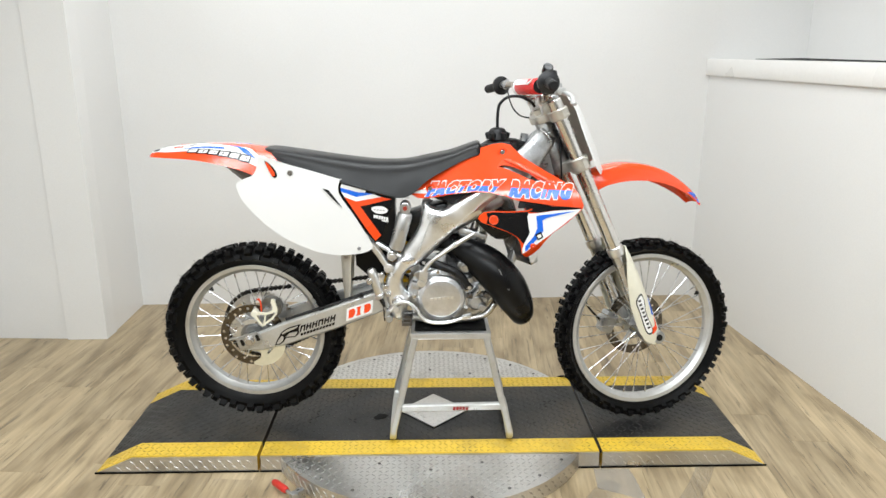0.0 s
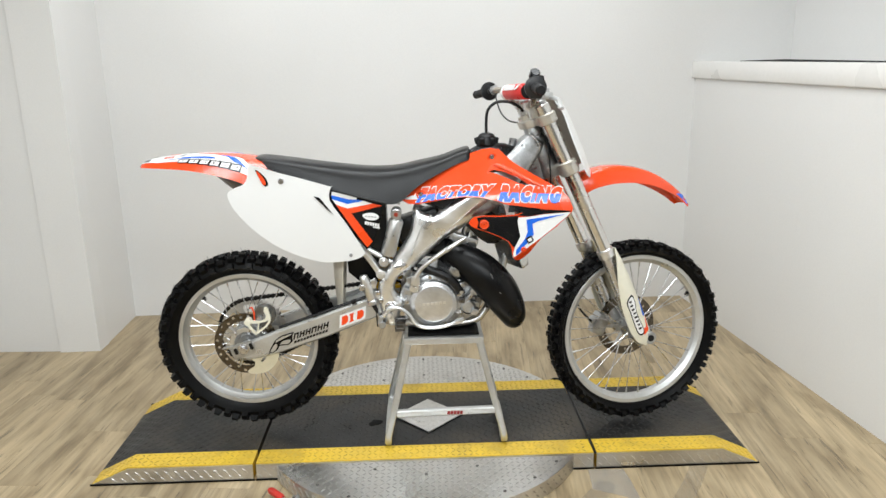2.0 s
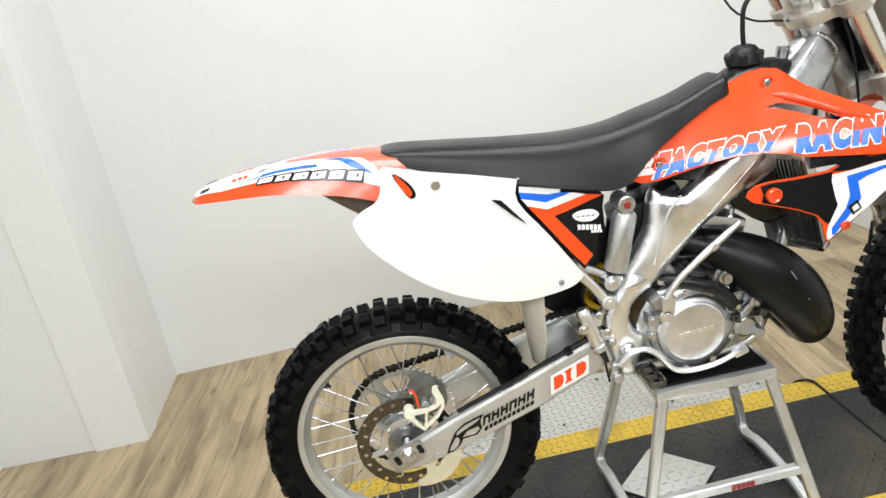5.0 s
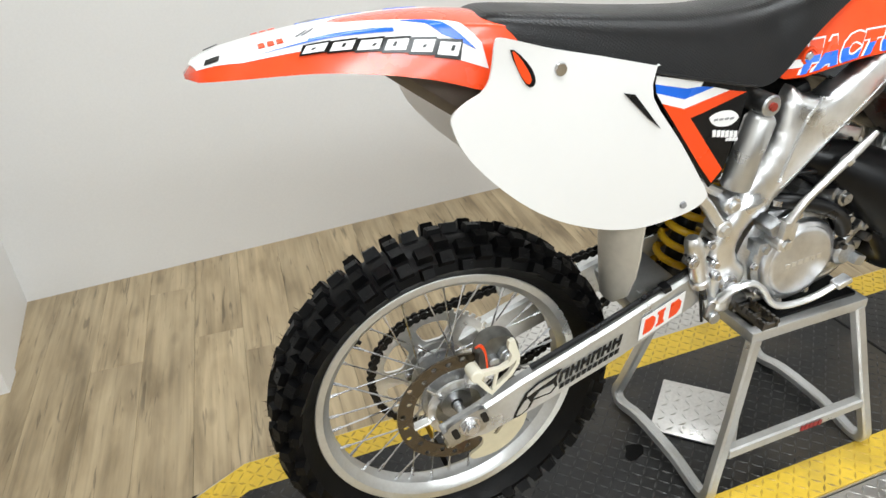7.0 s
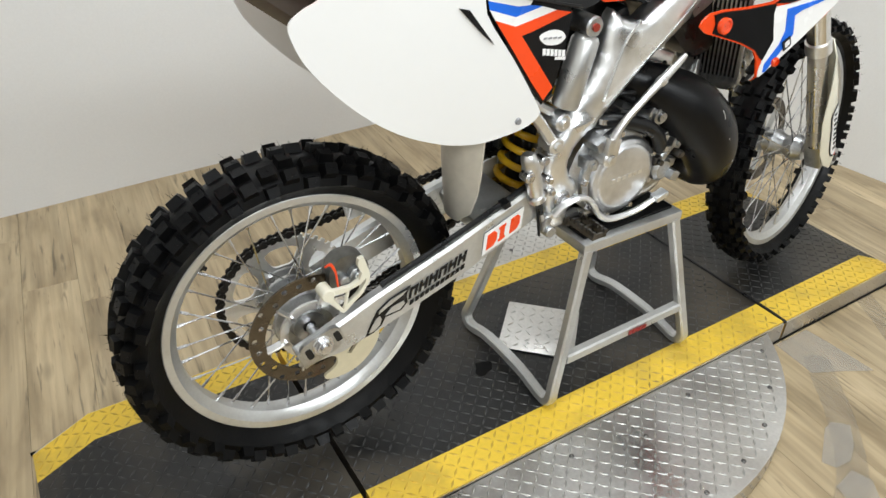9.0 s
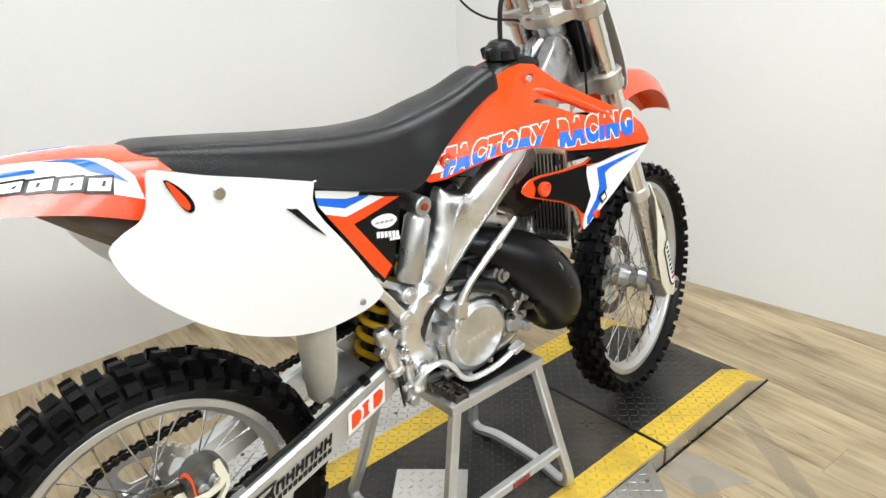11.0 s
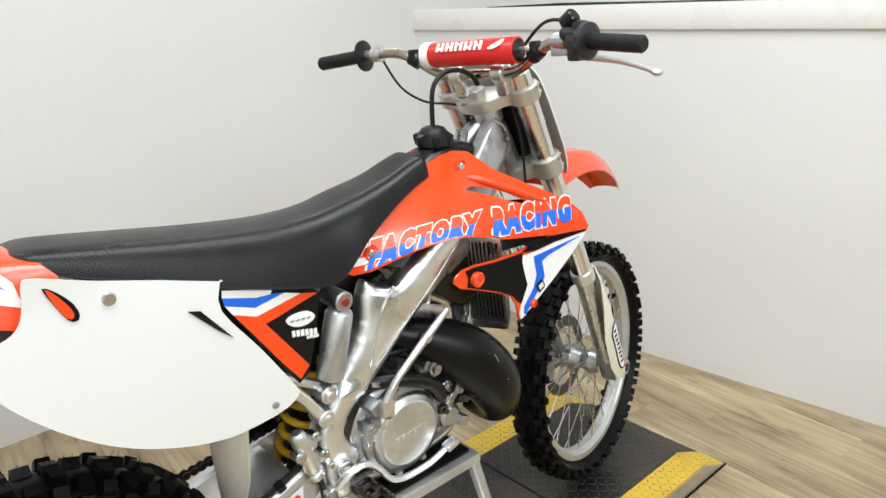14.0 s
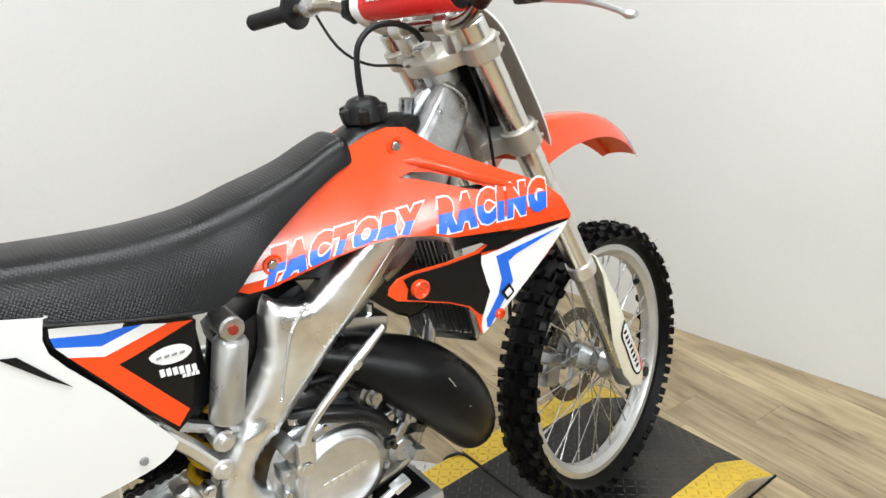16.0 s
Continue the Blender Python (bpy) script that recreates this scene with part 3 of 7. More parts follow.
# adhesive residue left on the planks
for pts in ([(0.496, -0.258), (0.622, -0.260), (0.628, -0.33), (0.631, -0.455), (0.56, -0.415), (0.484, -0.377)], [(0.344, -0.512), (0.375, -0.508), (0.406, -0.537), (0.357, -0.579), (0.308, -0.603), (0.262, -0.598), (0.248, -0.571)], [(0.285, -0.62), (0.30, -0.66), (0.25, -0.72), (0.20, -0.70), (0.215, -0.63)]):
    mark = B()
    prism(mark, pts, lambda u, v, d: V(u, v, d), 0.0012, 0.0003)
    tagged(part("floor_residue", mark, SKIN), "thin grey tape residue stuck on the floor", "tape residue", "floor residue marks")
for pts, w in (([(0.93, -0.19), (0.893, -0.265), (0.824, -0.378), (0.689, -0.559), (0.585, -0.673), (0.458, -0.755), (0.30, -0.82)], 0.030), ([(0.55, -0.34), (0.503, -0.395), (0.399, -0.52), (0.261, -0.64), (0.10, -0.72)], 0.034)):
    q = [V(*p, 0) for p in crom(pts, 4)]
    mark = B()
    rows = []
    for i, p in enumerate(q):
        d = (q[min(i + 1, len(q) - 1)] - q[max(i - 1, 0)]).normalized()
        n = V(-d.y, d.x, 0) * w * (1 if 0 < i < len(q) - 1 else 0.4)
        rows.append([p - n + V(0, 0, 0.0004), p + n + V(0, 0, 0.0004), p + n + V(0, 0, 0.0009), p - n + V(0, 0, 0.0009)])
    skin(mark, rows)
    tagged(part("tyre_mark", mark, FILM), "faint grey curved tyre mark on the floor", "tyre mark", "floor tyre marks")

# cable running off the deck seam
bm = B()
tube(bm, [(0.40, 0.55, 0.006), (0.43, 0.44, 0.006), (0.455, 0.385, 0.02), (0.475, 0.366, 0.060), (0.497, 0.350, 0.0725), (0.512, 0.338, 0.0715), (0.519, 0.325, 0.068), (0.521, 0.27, 0.066), (0.521, 0.0, 0.066), (0.521, -0.22, 0.066), (0.521, -0.25, 0.060)], 0.0045, 8, 4)
tagged(part("cable", bm, BLACK), "thin black cable lying in the deck seam", "cable")

# dark strap left on the ledge
bm = B()
rings = []
for y, w, h in ((1.22, 0.004, 0.002), (1.05, 0.022, 0.006), (0.85, 0.030, 0.010), (0.6, 0.026, 0.008), (0.3, 0.018, 0.006), (-0.1, 0.006, 0.003)):
    x = 1.545 + (1.2 - y) * 0.09 + 0.03
    rings.append([V(x, y, 1.3975), V(x + w, y, 1.3975), V(x + w * 0.8, y, 1.398 + h), V(x + w * 0.2, y, 1.398 + h)])
skin(bm, rings)
tagged(part("strap", bm, BLACK), "thin black strap lying along the ledge", "strap")

# oil smudge on the deck
bm = B()
rnd = random.Random(11)
prism(bm, crom([(-0.278 + rnd.uniform(0.018, 0.032) * math.cos(2 * math.pi * i / 13), 0.016 + rnd.uniform(0.016, 0.028) * math.sin(2 * math.pi * i / 13)) for i in range(13)], 2, True), lambda u, v, d: V(u, v, DZ + d), 0.0022, 0.0006)
tagged(part("oil_stain", bm, OIL), "small black oil smudge on the deck", "oil stain")

# motorcycle
bike = thing("dirt_bike", (-0.02, 0, 0.486), "red and white two-stroke dirt bike raised on a stand", "motorcycle")
RAKE, STEER = radians(22.5), radians(9.5)
AX0 = V(0.296, 0, 1.29)
AXD = V(math.sin(RAKE), 0, -math.cos(RAKE))
AXN = V(math.cos(RAKE), 0, math.sin(RAKE))
SMB = Matrix.Translation(AX0) @ Matrix.Rotation(STEER, 4, -AXD) @ Matrix.Translation(-AX0)
# the wheel is turned a little further than the bar
SM = Matrix.Translation(AX0 + V(0, 0.003, 0)) @ Matrix.Rotation(radians(12.5), 4, -AXD) @ Matrix.Translation(-AX0)


def F(s, f, y):
    """A place on the front end before steering: s down the steering axis, f ahead of it, y across."""
    k = max(0.0, 1 - s / 0.65)
    return AX0 + AXD * s + AXN * f + V(-0.026 * k, y + 0.013 * k, 0)


# wheels
def knob(bm, c, e1, e2, e3, a, b, h):
    """A tread block at c: e1 round the tyre, e2 across, e3 outwards."""
    low = [c + e1 * (sx * a * 0.56) + e2 * (sy * b * 0.56) - e3 * h * 0.35 for sx, sy in ((-1, -1), (1, -1), (1, 1), (-1, 1))]
    top = [c + e1 * (sx * a * 0.45) + e2 * (sy * b * 0.45) + e3 * h for sx, sy in ((-1, -1), (1, -1), (1, 1), (-1, 1))]
    vl, vt = [bm.verts.new(p) for p in low], [bm.verts.new(p) for p in top]
    bm.faces.new(vt)
    for i in range(4):
        j = (i + 1) % 4
        bm.faces.new((vl[i], vl[j], vt[j], vt[i]))


def wheel(name, c, r_rim, w_rim, r_tyre, w_tyre, n_knob, rear, M, rotate=0.0):
    hub = B()
    cf = 0.052 if rear else 0.03
    lathe(hub, [(0.012, -0.055), (0.030, -0.054), (0.034, -0.038), (cf + 0.006, -0.034), (cf + 0.008, -0.028), (0.034, -0.020), (0.026, 0), (0.034, 0.020), (cf + 0.008, 0.028), (cf + 0.006, 0.034), (0.034, 0.038), (0.030, 0.054), (0.012, 0.055)], c, n=32)
    w = part(name, hub, CAST, bike, "spoked wheel with a silver rim and knobbly tyre", M)
    rim, hw = B(), w_rim / 2
    lathe(rim, [(r_rim - 0.021, -hw * 0.35), (r_rim - 0.013, -hw * 0.55), (r_rim - 0.010, -hw * 0.82), (r_rim, -hw * 0.9), (r_rim + 0.004, -hw * 1.02), (r_rim + 0.001, -hw * 1.12), (r_rim - 0.012, -hw * 1.06), (r_rim - 0.018, -hw * 0.75), (r_rim - 0.026, -hw * 0.5), (r_rim - 0.028, 0), (r_rim - 0.026, hw * 0.5), (r_rim - 0.018, hw * 0.75), (r_rim - 0.012, hw * 1.06), (r_rim + 0.001, hw * 1.12), (r_rim + 0.004, hw * 1.02), (r_rim, hw * 0.9), (r_rim - 0.010, hw * 0.82), (r_rim - 0.013, hw * 0.55), (r_rim - 0.021, hw * 0.35)], c, n=80)
    part("rim", rim, SATIN, w, "silver aluminium rim", M)
    tyre, tw = B(), w_tyre / 2
    rc = r_tyre - (0.015 if rear else 0.012)
    prof = [(r_rim - 0.004, -hw * 0.95), (r_rim + 0.012, -hw * 1.25), (r_rim + (rc - r_rim) * 0.45, -tw * 0.98), (r_rim + (rc - r_rim) * 0.72, -tw * 0.88), (rc - 0.006, -tw * 0.55), (rc, 0)]
    prof = prof + [(r, -h) for r, h in prof[-2::-1]]
    prof = prof + [(r_rim - 0.006, hw * 0.5), (r_rim - 0.006, -hw * 0.5)]
    lathe(tyre, prof, c, n=96)
    rnd = random.Random(7)
    hair = B()
    for i in range(n_knob):
        a = 2 * math.pi * i / n_knob
        rows = [(0.27, rc - 0.003, 10, 1.0), (0.83, r_rim + (rc - r_rim) * 0.82, 48, 0.95)] if i % 2 == 0 else [(0.57, rc - 0.008, 26, 1.05), (0.95, r_rim + (rc - r_rim) * 0.60, 66, 0.85)]
        for yy, rr, tilt, sz in rows:
            for sg in (-1, 1):
                aa = a + rnd.uniform(-0.006, 0.006)
                er = V(math.cos(aa), 0, math.sin(aa))
                e1 = V(-math.sin(aa), 0, math.cos(aa))
                t = radians(tilt) * sg
                e3 = er * math.cos(t) + V(0, 1, 0) * math.sin(t)
                e2 = V(0, 1, 0) * math.cos(t) - er * math.sin(t)
                kl = (0.0255 if rear else 0.020) * sz
                kb = B()
                knob(kb, Vector(c) + er * rr + V(0, sg * yy * tw, 0), e1, e2, e3, kl, (0.0215 if rear else 0.0165) * sz, 0.015 if rear else 0.0120)
                part("tread_block", kb, RUBBER, w, m=M)
                for _ in range(2 if rear else 1):
                    p = Vector(c) + er * rr + V(0, sg * yy * tw, 0) + e3 * 0.0145 + e1 * rnd.uniform(-0.01, 0.01) + e2 * rnd.uniform(-0.007, 0.007)
                    q = p + (e3 + e1 * rnd.uniform(-0.5, 0.5)) * rnd.uniform(0.004, 0.013)
                    vs = [hair.verts.new(p + e1 * 0.0007), hair.verts.new(p + e2 * 0.0007), hair.verts.new(p - e1 * 0.0007), hair.verts.new(q)]
                    for x, y in ((0, 1), (1, 2), (2, 0)):
                        hair.faces.new((vs[x], vs[y], vs[3]))
    part("tyre", tyre, RUBBER, w, "black knobbly off-road tyre", M)
    part("rubber_fuzz", hair, RUBBER, w, "fine rubber whiskers on the tread", M)["kind"] = "stuff"
    for i in range(36):
        sg = -1 if i % 2 else 1
        a = 2 * math.pi * (i + 0.5) / 36 + rotate
        off = radians(34 if (i // 2) % 2 else -34)
        p0 = Vector(c) + V(cf * math.cos(a + off), sg * 0.030, cf * math.sin(a + off))
        p1 = Vector(c) + V((r_rim - 0.024) * math.cos(a), sg * 0.004, (r_rim - 0.024) * math.sin(a))
        bm = B()
        d = (p1 - p0).normalized()
        tube(bm, [p0, p1 - d * 0.022, p1 - d * 0.0215, p1 - d * 0.003, p1 - d * 0.0028, p1 + d * 0.002], [0.0016, 0.0016, 0.0029, 0.0029, 0.0040, 0.0040], 6)
        part("spoke", bm, STEEL, w, m=M)
    bm = B()
    a = radians(28 if not rear else 135)
    er = V(math.cos(a), 0, math.sin(a))
    cyl(bm, Vector(c) + er * (r_rim - 0.022), Vector(c) + er * (r_rim - 0.042), 0.0045, 0.0038, 10)
    cyl(bm, Vector(c) + er * (r_rim - 0.024), Vector(c) + er * (r_rim - 0.034), 0.008, 0.008, 8)
    part("valve_stem", bm, BLACK, w, "black valve stem", M)
    return w


def drilled_disc(bm, c, r0, r1, n, hole, thick, wave=0.0, M=None):
    """A flat ring with n drilled holes, each in a cell of its own."""
    c = Vector(c)
    for i in range(n):
        a0, a1 = 2 * math.pi * i / n, 2 * math.pi * (i + 1) / n
        am = (a0 + a1) / 2
        rm = r0 + (r1 - r0) * (0.35 + 0.3 * (i % 2)) + (0.004 if i % 3 == 0 else 0)
        edge = [(r0, a0), (r0, am), (r0, a1), ((r0 + r1) / 2, a1), (r1, a1), (r1 - wave, am), (r1, a0), ((r0 + r1) / 2, a0)]
        P = [V(r * math.cos(a), 0, r * math.sin(a)) for r, a in edge]
        hc = V(rm * math.cos(am), 0, rm * math.sin(am))
        Q = [hc + (p - hc).normalized() * hole for p in P]
        for h, fl in ((-thick / 2, 1), (thick / 2, -1)):
            vp, vq = [bm.verts.new(c + p + V(0, h, 0)) for p in P], [bm.verts.new(c + p + V(0, h, 0)) for p in Q]
            for k in range(8):
                j = (k + 1) % 8
                bm.faces.new((vp[k], vp[j], vq[j], vq[k])[::fl])
            if fl == 1:
                lo = (vp, vq)
            else:
                for A_, B_ in ((lo[1], vq), (lo[0], vp)):
                    for k in range(8):
                        j = (k + 1) % 8
                        if A_ is lo[1] or k in (0, 1, 4, 5):
                            bm.faces.new((A_[k], A_[j], B_[j], B_[k]))
    return bm


def window_ring(bm, c, r0, r1, n, w0, w1, half, thick):
    """A flat ring with n rounded windows between the radii w0 and w1, each 2 * half radians wide."""
    c, K = Vector(c), 32
    for i in range(n):
        am, ah = 2 * math.pi * (i + 0.5) / n, math.pi / n
        ring, win = [], []
        for k in range(K):
            t = 2 * math.pi * k / K
            x, y = math.cos(t), math.sin(t)
            q = max(abs(x), abs(y))
            sx, sy = (abs(x) ** 0.55) * (1 if x > 0 else -1), (abs(y) ** 0.55) * (1 if y > 0 else -1)
            ring.append(((r0 + r1) / 2 + (r1 - r0) / 2 * y / q, am + ah * x / q))
            win.append(((w0 + w1) / 2 + (w1 - w0) / 2 * sy, am + half * sx * (0.9 + 0.1 * sy)))
        L = [[[bm.verts.new(c + V(r * math.cos(a), d, r * math.sin(a))) for r, a in line] for d in (-thick / 2, thick / 2)] for line in (ring, win)]
        for k in range(K):
            j = (k + 1) % K
            for A_, B_ in ((L[0][0], L[1][0]), (L[1][0], L[1][1]), (L[1][1], L[0][1]), (L[0][1], L[0][0])):
                if A_ is L[0][1] and abs(ring[k][1] - ring[j][1]) < 1e-9:
                    continue
                bm.faces.new((A_[k], A_[j], B_[j], B_[k]))


RC, FC = V(-0.728, 0, 0.446), F(0.955, 0.061, 0)
I4 = Matrix()
rear = wheel("rear_wheel", RC, 0.252, 0.056, 0.331, 0.112, 56, True, I4, 0.05)
front = wheel("front_wheel", FC, 0.286, 0.042, 0.346, 0.088, 72, False, SM)
bm = B()
drilled_disc(bm, RC + V(0, -0.062, 0), 0.087, 0.116, 24, 0.0056, 0.004)
part("brake_disc", bm, DISCSTEEL, rear, "drilled bronze-tinted brake disc")
bm = B()
lathe(bm, [(0.045, -0.059), (0.060, -0.060), (0.060, -0.065), (0.045, -0.066)], RC, n=32)
for i in range(6):
    a = 2 * math.pi * i / 6 + 0.2
    e = V(math.cos(a), 0, math.sin(a))
    arm_bm, bolt_bm = B(), B()
    bar(arm_bm, [RC + e * 0.052 + V(0, -0.062, 0), RC + e * 0.089 + V(0, -0.062, 0)], 0.018, 0.004)
    part("carrier_arm", arm_bm, ALU, rear)
    cyl(bolt_bm, RC + e * 0.052 + V(0, -0.064, 0), RC + e * 0.052 + V(0, -0.071, 0), 0.005, n=6)
    part("carrier_bolt", bolt_bm, STEEL, rear)
part("disc_carrier", bm, ALU, rear)
bm = B()
window_ring(bm, RC + V(0, 0.0605, 0), 0.050, 0.124, 6, 0.066, 0.108, 0.36, 0.005)
for i in range(48):
    a = 2 * math.pi * (i + 0.5) / 48
    e = V(math.cos(a), 0, math.sin(a))
    knob(bm, RC + e * 0.1245 + V(0, 0.0605, 0), V(-e.z, 0, e.x), V(0, 1, 0), e, 0.008, 0.0045, 0.006)
lathe(bm, [(0.046, 0.055), (0.060, 0.055), (0.062, 0.058), (0.062, 0.066), (0.046, 0.066)], RC, n=32)
sprocket = part("sprocket", bm, ALU, rear, "silver chainwheel with six rounded windows")
for i in range(6):
    e = V(math.cos(math.pi * i / 3), 0, math.sin(math.pi * i / 3))
    bm = B()
    cyl(bm, RC + e * 0.057 + V(0, 0.069, 0), RC + e * 0.057 + V(0, 0.048, 0), 0.0075, n=6)
    part("sprocket_bolt", bm, STEEL, sprocket, "dark hexagon bolt")

# chain round both sprockets
bm = B()
cs = V(-0.195, 0.0605, 0.603)
def chain_path(n=102):
    a, b, r0, r1 = RC + V(0, 0.0605, 0), cs, 0.129, 0.034
    d = b - a
    L0, base = d.length, math.atan2(d.z, d.x)
    off = math.asin((r0 - r1) / L0)
    pts = []
    t0, t1 = base + math.pi / 2 - off, base - math.pi / 2 + off
    for i in range(41):
        ang = t0 + (2 * math.pi - (t0 - t1)) * i / 40
        pts.append(a + V(math.cos(ang), 0, math.sin(ang)) * r0)
    for i in range(13):
        ang = t1 + (t0 - t1) * i / 12
        pts.append(b + V(math.cos(ang), 0, math.sin(ang)) * r1)
    pts.append(pts[0])
    seg = [(q - p).length for p, q in zip(pts, pts[1:])]
    total, out = sum(seg), []
    for i in range(n):
        want, k = total * i / n, 0
        while want > seg[k]:
            want -= seg[k]
            k += 1
        out.append(pts[k].lerp(pts[k + 1], want / max(seg[k], 1e-9)))
    return out
cp = chain_path()
for i, p in enumerate(cp):
    q = cp[(i + 1) % len(cp)]
    d = (q - p).normalized()
    m = (p + q) / 2
    for y in ((-0.0065, 0.0065) if i % 2 else (-0.0042, 0.0042)):
        rot = Matrix.Rotation(-math.atan2(d.z, d.x), 4, "Y")
        box(bm, m + V(0, y, 0), ((q - p).length, 0.0017, 0.0095), rot)
        for w in (p, q):
            cyl(bm, w + V(0, y - 0.001, 0), w + V(0, y + 0.001, 0), 0.0077, n=10)
    cyl(bm, p + V(0, -0.0092, 0), p + V(0, 0.0092, 0), 0.0035, n=6)
part("chain", bm, mat("greasy_chain_steel", (0.035, 0.033, 0.031), 0.42, 0.9, var=0.25, scale=40, bump=0.1), bike, "dark greasy drive chain")

# swingarm
SAC = [(-0.765, 0.424, 0.020, 0.112), (-0.70, 0.434, 0.033, 0.109), (-0.61, 0.462, 0.040, 0.107), (-0.43, 0.521, 0.041, 0.104), (-0.27, 0.577, 0.038, 0.094), (-0.232, 0.592, 0.034, 0.088)]
sa = None
for sg in (-1, 1):
    bm = B()
    rings = []
    for x, z, h, y in SAC:
        a = 0.30
        up, cr = V(-math.sin(a), 0, math.cos(a)), 0.006
        yo, yi = sg * (y + 0.0), sg * (y - 0.028)
        o = sg * cr
        base = V(x, 0, z)
        rings.append([base + up * h + V(0, yo - o, 0), base + up * (h - cr) + V(0, yo, 0), base - up * (h - cr) + V(0, yo, 0), base - up * h + V(0, yo - o, 0), base - up * h + V(0, yi + o, 0), base - up * (h - cr) + V(0, yi, 0), base + up * (h - cr) + V(0, yi, 0), base + up * h + V(0, yi + o, 0)])
    skin(bm, rings)
    if sg < 0:
        box(bm, (-0.322, 0, 0.558), (0.10, 0.16, 0.050), Matrix.Rotation(-0.33, 4, "Y"), 0.008)
        cyl(bm, (-0.345, -0.045, 0.570), (-0.348, -0.045, 0.580), 0.007, n=6)
        sa = part("swingarm", bm, SATIN, bike, "brushed aluminium swingarm")
    else:
        part("swingarm_side", bm, SATIN, sa)
bm = B()
box(bm, (-0.735, -0.098, 0.432), (0.075, 0.028, 0.042), Matrix.Rotation(-0.32, 4, "Y"), 0.004)
part("axle_block", bm, CAST, bike)
bm = B()
AX = V(RC.x, 0, RC.z)
cyl(bm, AX + V(0, -0.127, 0), AX + V(0, -0.110, 0), 0.0150, n=6, bev=0.001)
cyl(bm, AX + V(0, -0.1185, 0), AX + V(0, -0.112, 0), 0.0205, n=24, bev=0.001)
cyl(bm, AX + V(0, -0.132, 0), AX + V(0, 0.125, 0), 0.009, n=20)
part("axle_nut", bm, STEEL, bike)
fa = lambda u, v, d: AX + V(u * 0.95 - v * 0.32, -d, u * 0.32 + v * 0.95)
bm = B()
prism(bm, crom([(-0.036, -0.020), (0.0, -0.024), (0.034, -0.021), (0.040, 0.0), (0.034, 0.021), (0.0, 0.024), (-0.036, 0.020), (-0.040, 0.0)], 3, True), fa, 0.1165, 0.108, 0.001)
plate_ob = part("axle_plate", bm, CAST, bike, "cast axle adjuster plate")
for u in (-0.028, 0.030):
    bm = B()
    prism(bm, crom([(u - 0.005, -0.011), (u + 0.005, -0.011), (u + 0.006, 0.0), (u + 0.005, 0.011), (u - 0.005, 0.011), (u - 0.006, 0.0)], 3, True), fa, 0.1175, 0.1150)
    part("adjuster_slot", bm, BLACK, plate_ob, "dark slot")
bm = B()
cyl(bm, (-0.775, -0.098, 0.420), (-0.70, -0.098, 0.443), 0.004, n=8)
cyl(bm, (-0.765, -0.098, 0.423), (-0.758, -0.098, 0.4252), 0.008, n=6)
part("chain_adjuster", bm, STEEL, bike)
bm = B()
tube(bm, [(-0.60, -0.095, 0.516), (-0.45, -0.093, 0.566), (-0.26, -0.083, 0.630), (-0.20, -0.06, 0.66)], 0.0055, 8, 4)
box(bm, (-0.33, -0.093, 0.606), (0.016, 0.022, 0.012), Matrix.Rotation(-0.3, 4, "Y"), 0.002)
part("brake_hose", bm, BLACK, bike, "black brake hose clipped along the swingarm")

# right swingarm stickers
def arm(u, v, d):
    """u along the arm from the rear, v across, on its outer face."""
    u -= 0.0 if u > 0.225 else 0.02
    t = u / 0.36
    return V(-0.61 + 0.345 * t, -0.1065 + 0.011 * t ** 2 - d, 0.462 + 0.114 * t + v)


def para(u, v, w, h, sl=0.2):
    return [(u, v), (u + w, v), (u + w + sl * h, v + h), (u + sl * h, v + h)]


bm = B()
prism(bm, para(0.235, -0.026, 0.098, 0.046, 0.1), arm, 0.0022, 0.0008, cell=0.03)
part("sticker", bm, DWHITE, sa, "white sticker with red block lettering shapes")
bm = B()
for u in (0.244, 0.276, 0.302):
    if u == 0.276:
        prism(bm, para(u, -0.018, 0.011, 0.031, 0.1), arm, 0.0036, 0.002)
        prism(bm, para(u - 0.003, -0.018, 0.017, 0.005, 0.1), arm, 0.0034, 0.002)
        prism(bm, para(u - 0.001, 0.008, 0.017, 0.005, 0.1), arm, 0.0034, 0.002)
    else:
        prism(bm, [(u, -0.018), (u + 0.017, -0.018), (u + 0.025, -0.010), (u + 0.0265, 0.005), (u + 0.020, 0.013), (u + 0.0032, 0.013)], arm, 0.0036, 0.002)
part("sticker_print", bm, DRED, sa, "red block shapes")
bm = B()
for i in range(6):
    u = 0.082 + i * 0.0225
    prism(bm, para(u, -0.009, 0.0055, 0.022, 0.25), arm, 0.0022, 0.0008)
    prism(bm, para(u + 0.013, -0.009, 0.0055, 0.022, 0.25), arm, 0.0022, 0.0008)
    prism(bm, para(u + (0.004 if i % 2 else 0.006), 0.000 if i % 3 else 0.007, 0.013, 0.0055, 0.25), arm, 0.0024, 0.0008)
for i in range(11):
    prism(bm, para(0.084 + i * 0.0118, -0.024, 0.0085, 0.009, 0.25), arm, 0.0022, 0.0008)
part("arm_print", bm, GLOSSBLACK, sa, "black block lettering shapes")
bm = B()
prism(bm, [(-0.014, -0.030), (0.004, -0.032), (0.022, -0.026), (0.030, -0.014), (0.066, -0.022), (0.080, -0.012), (0.078, 0.0), (0.052, 0.004), (0.080, 0.010), (0.088, 0.020), (0.040, 0.021), (0.014, 0.012), (0.0, -0.006), (-0.008, -0.018)], arm, 0.0022, 0.0008)
part("arm_emblem", bm, GLOSSBLACK, sa, "black outlined emblem")
bm = B()
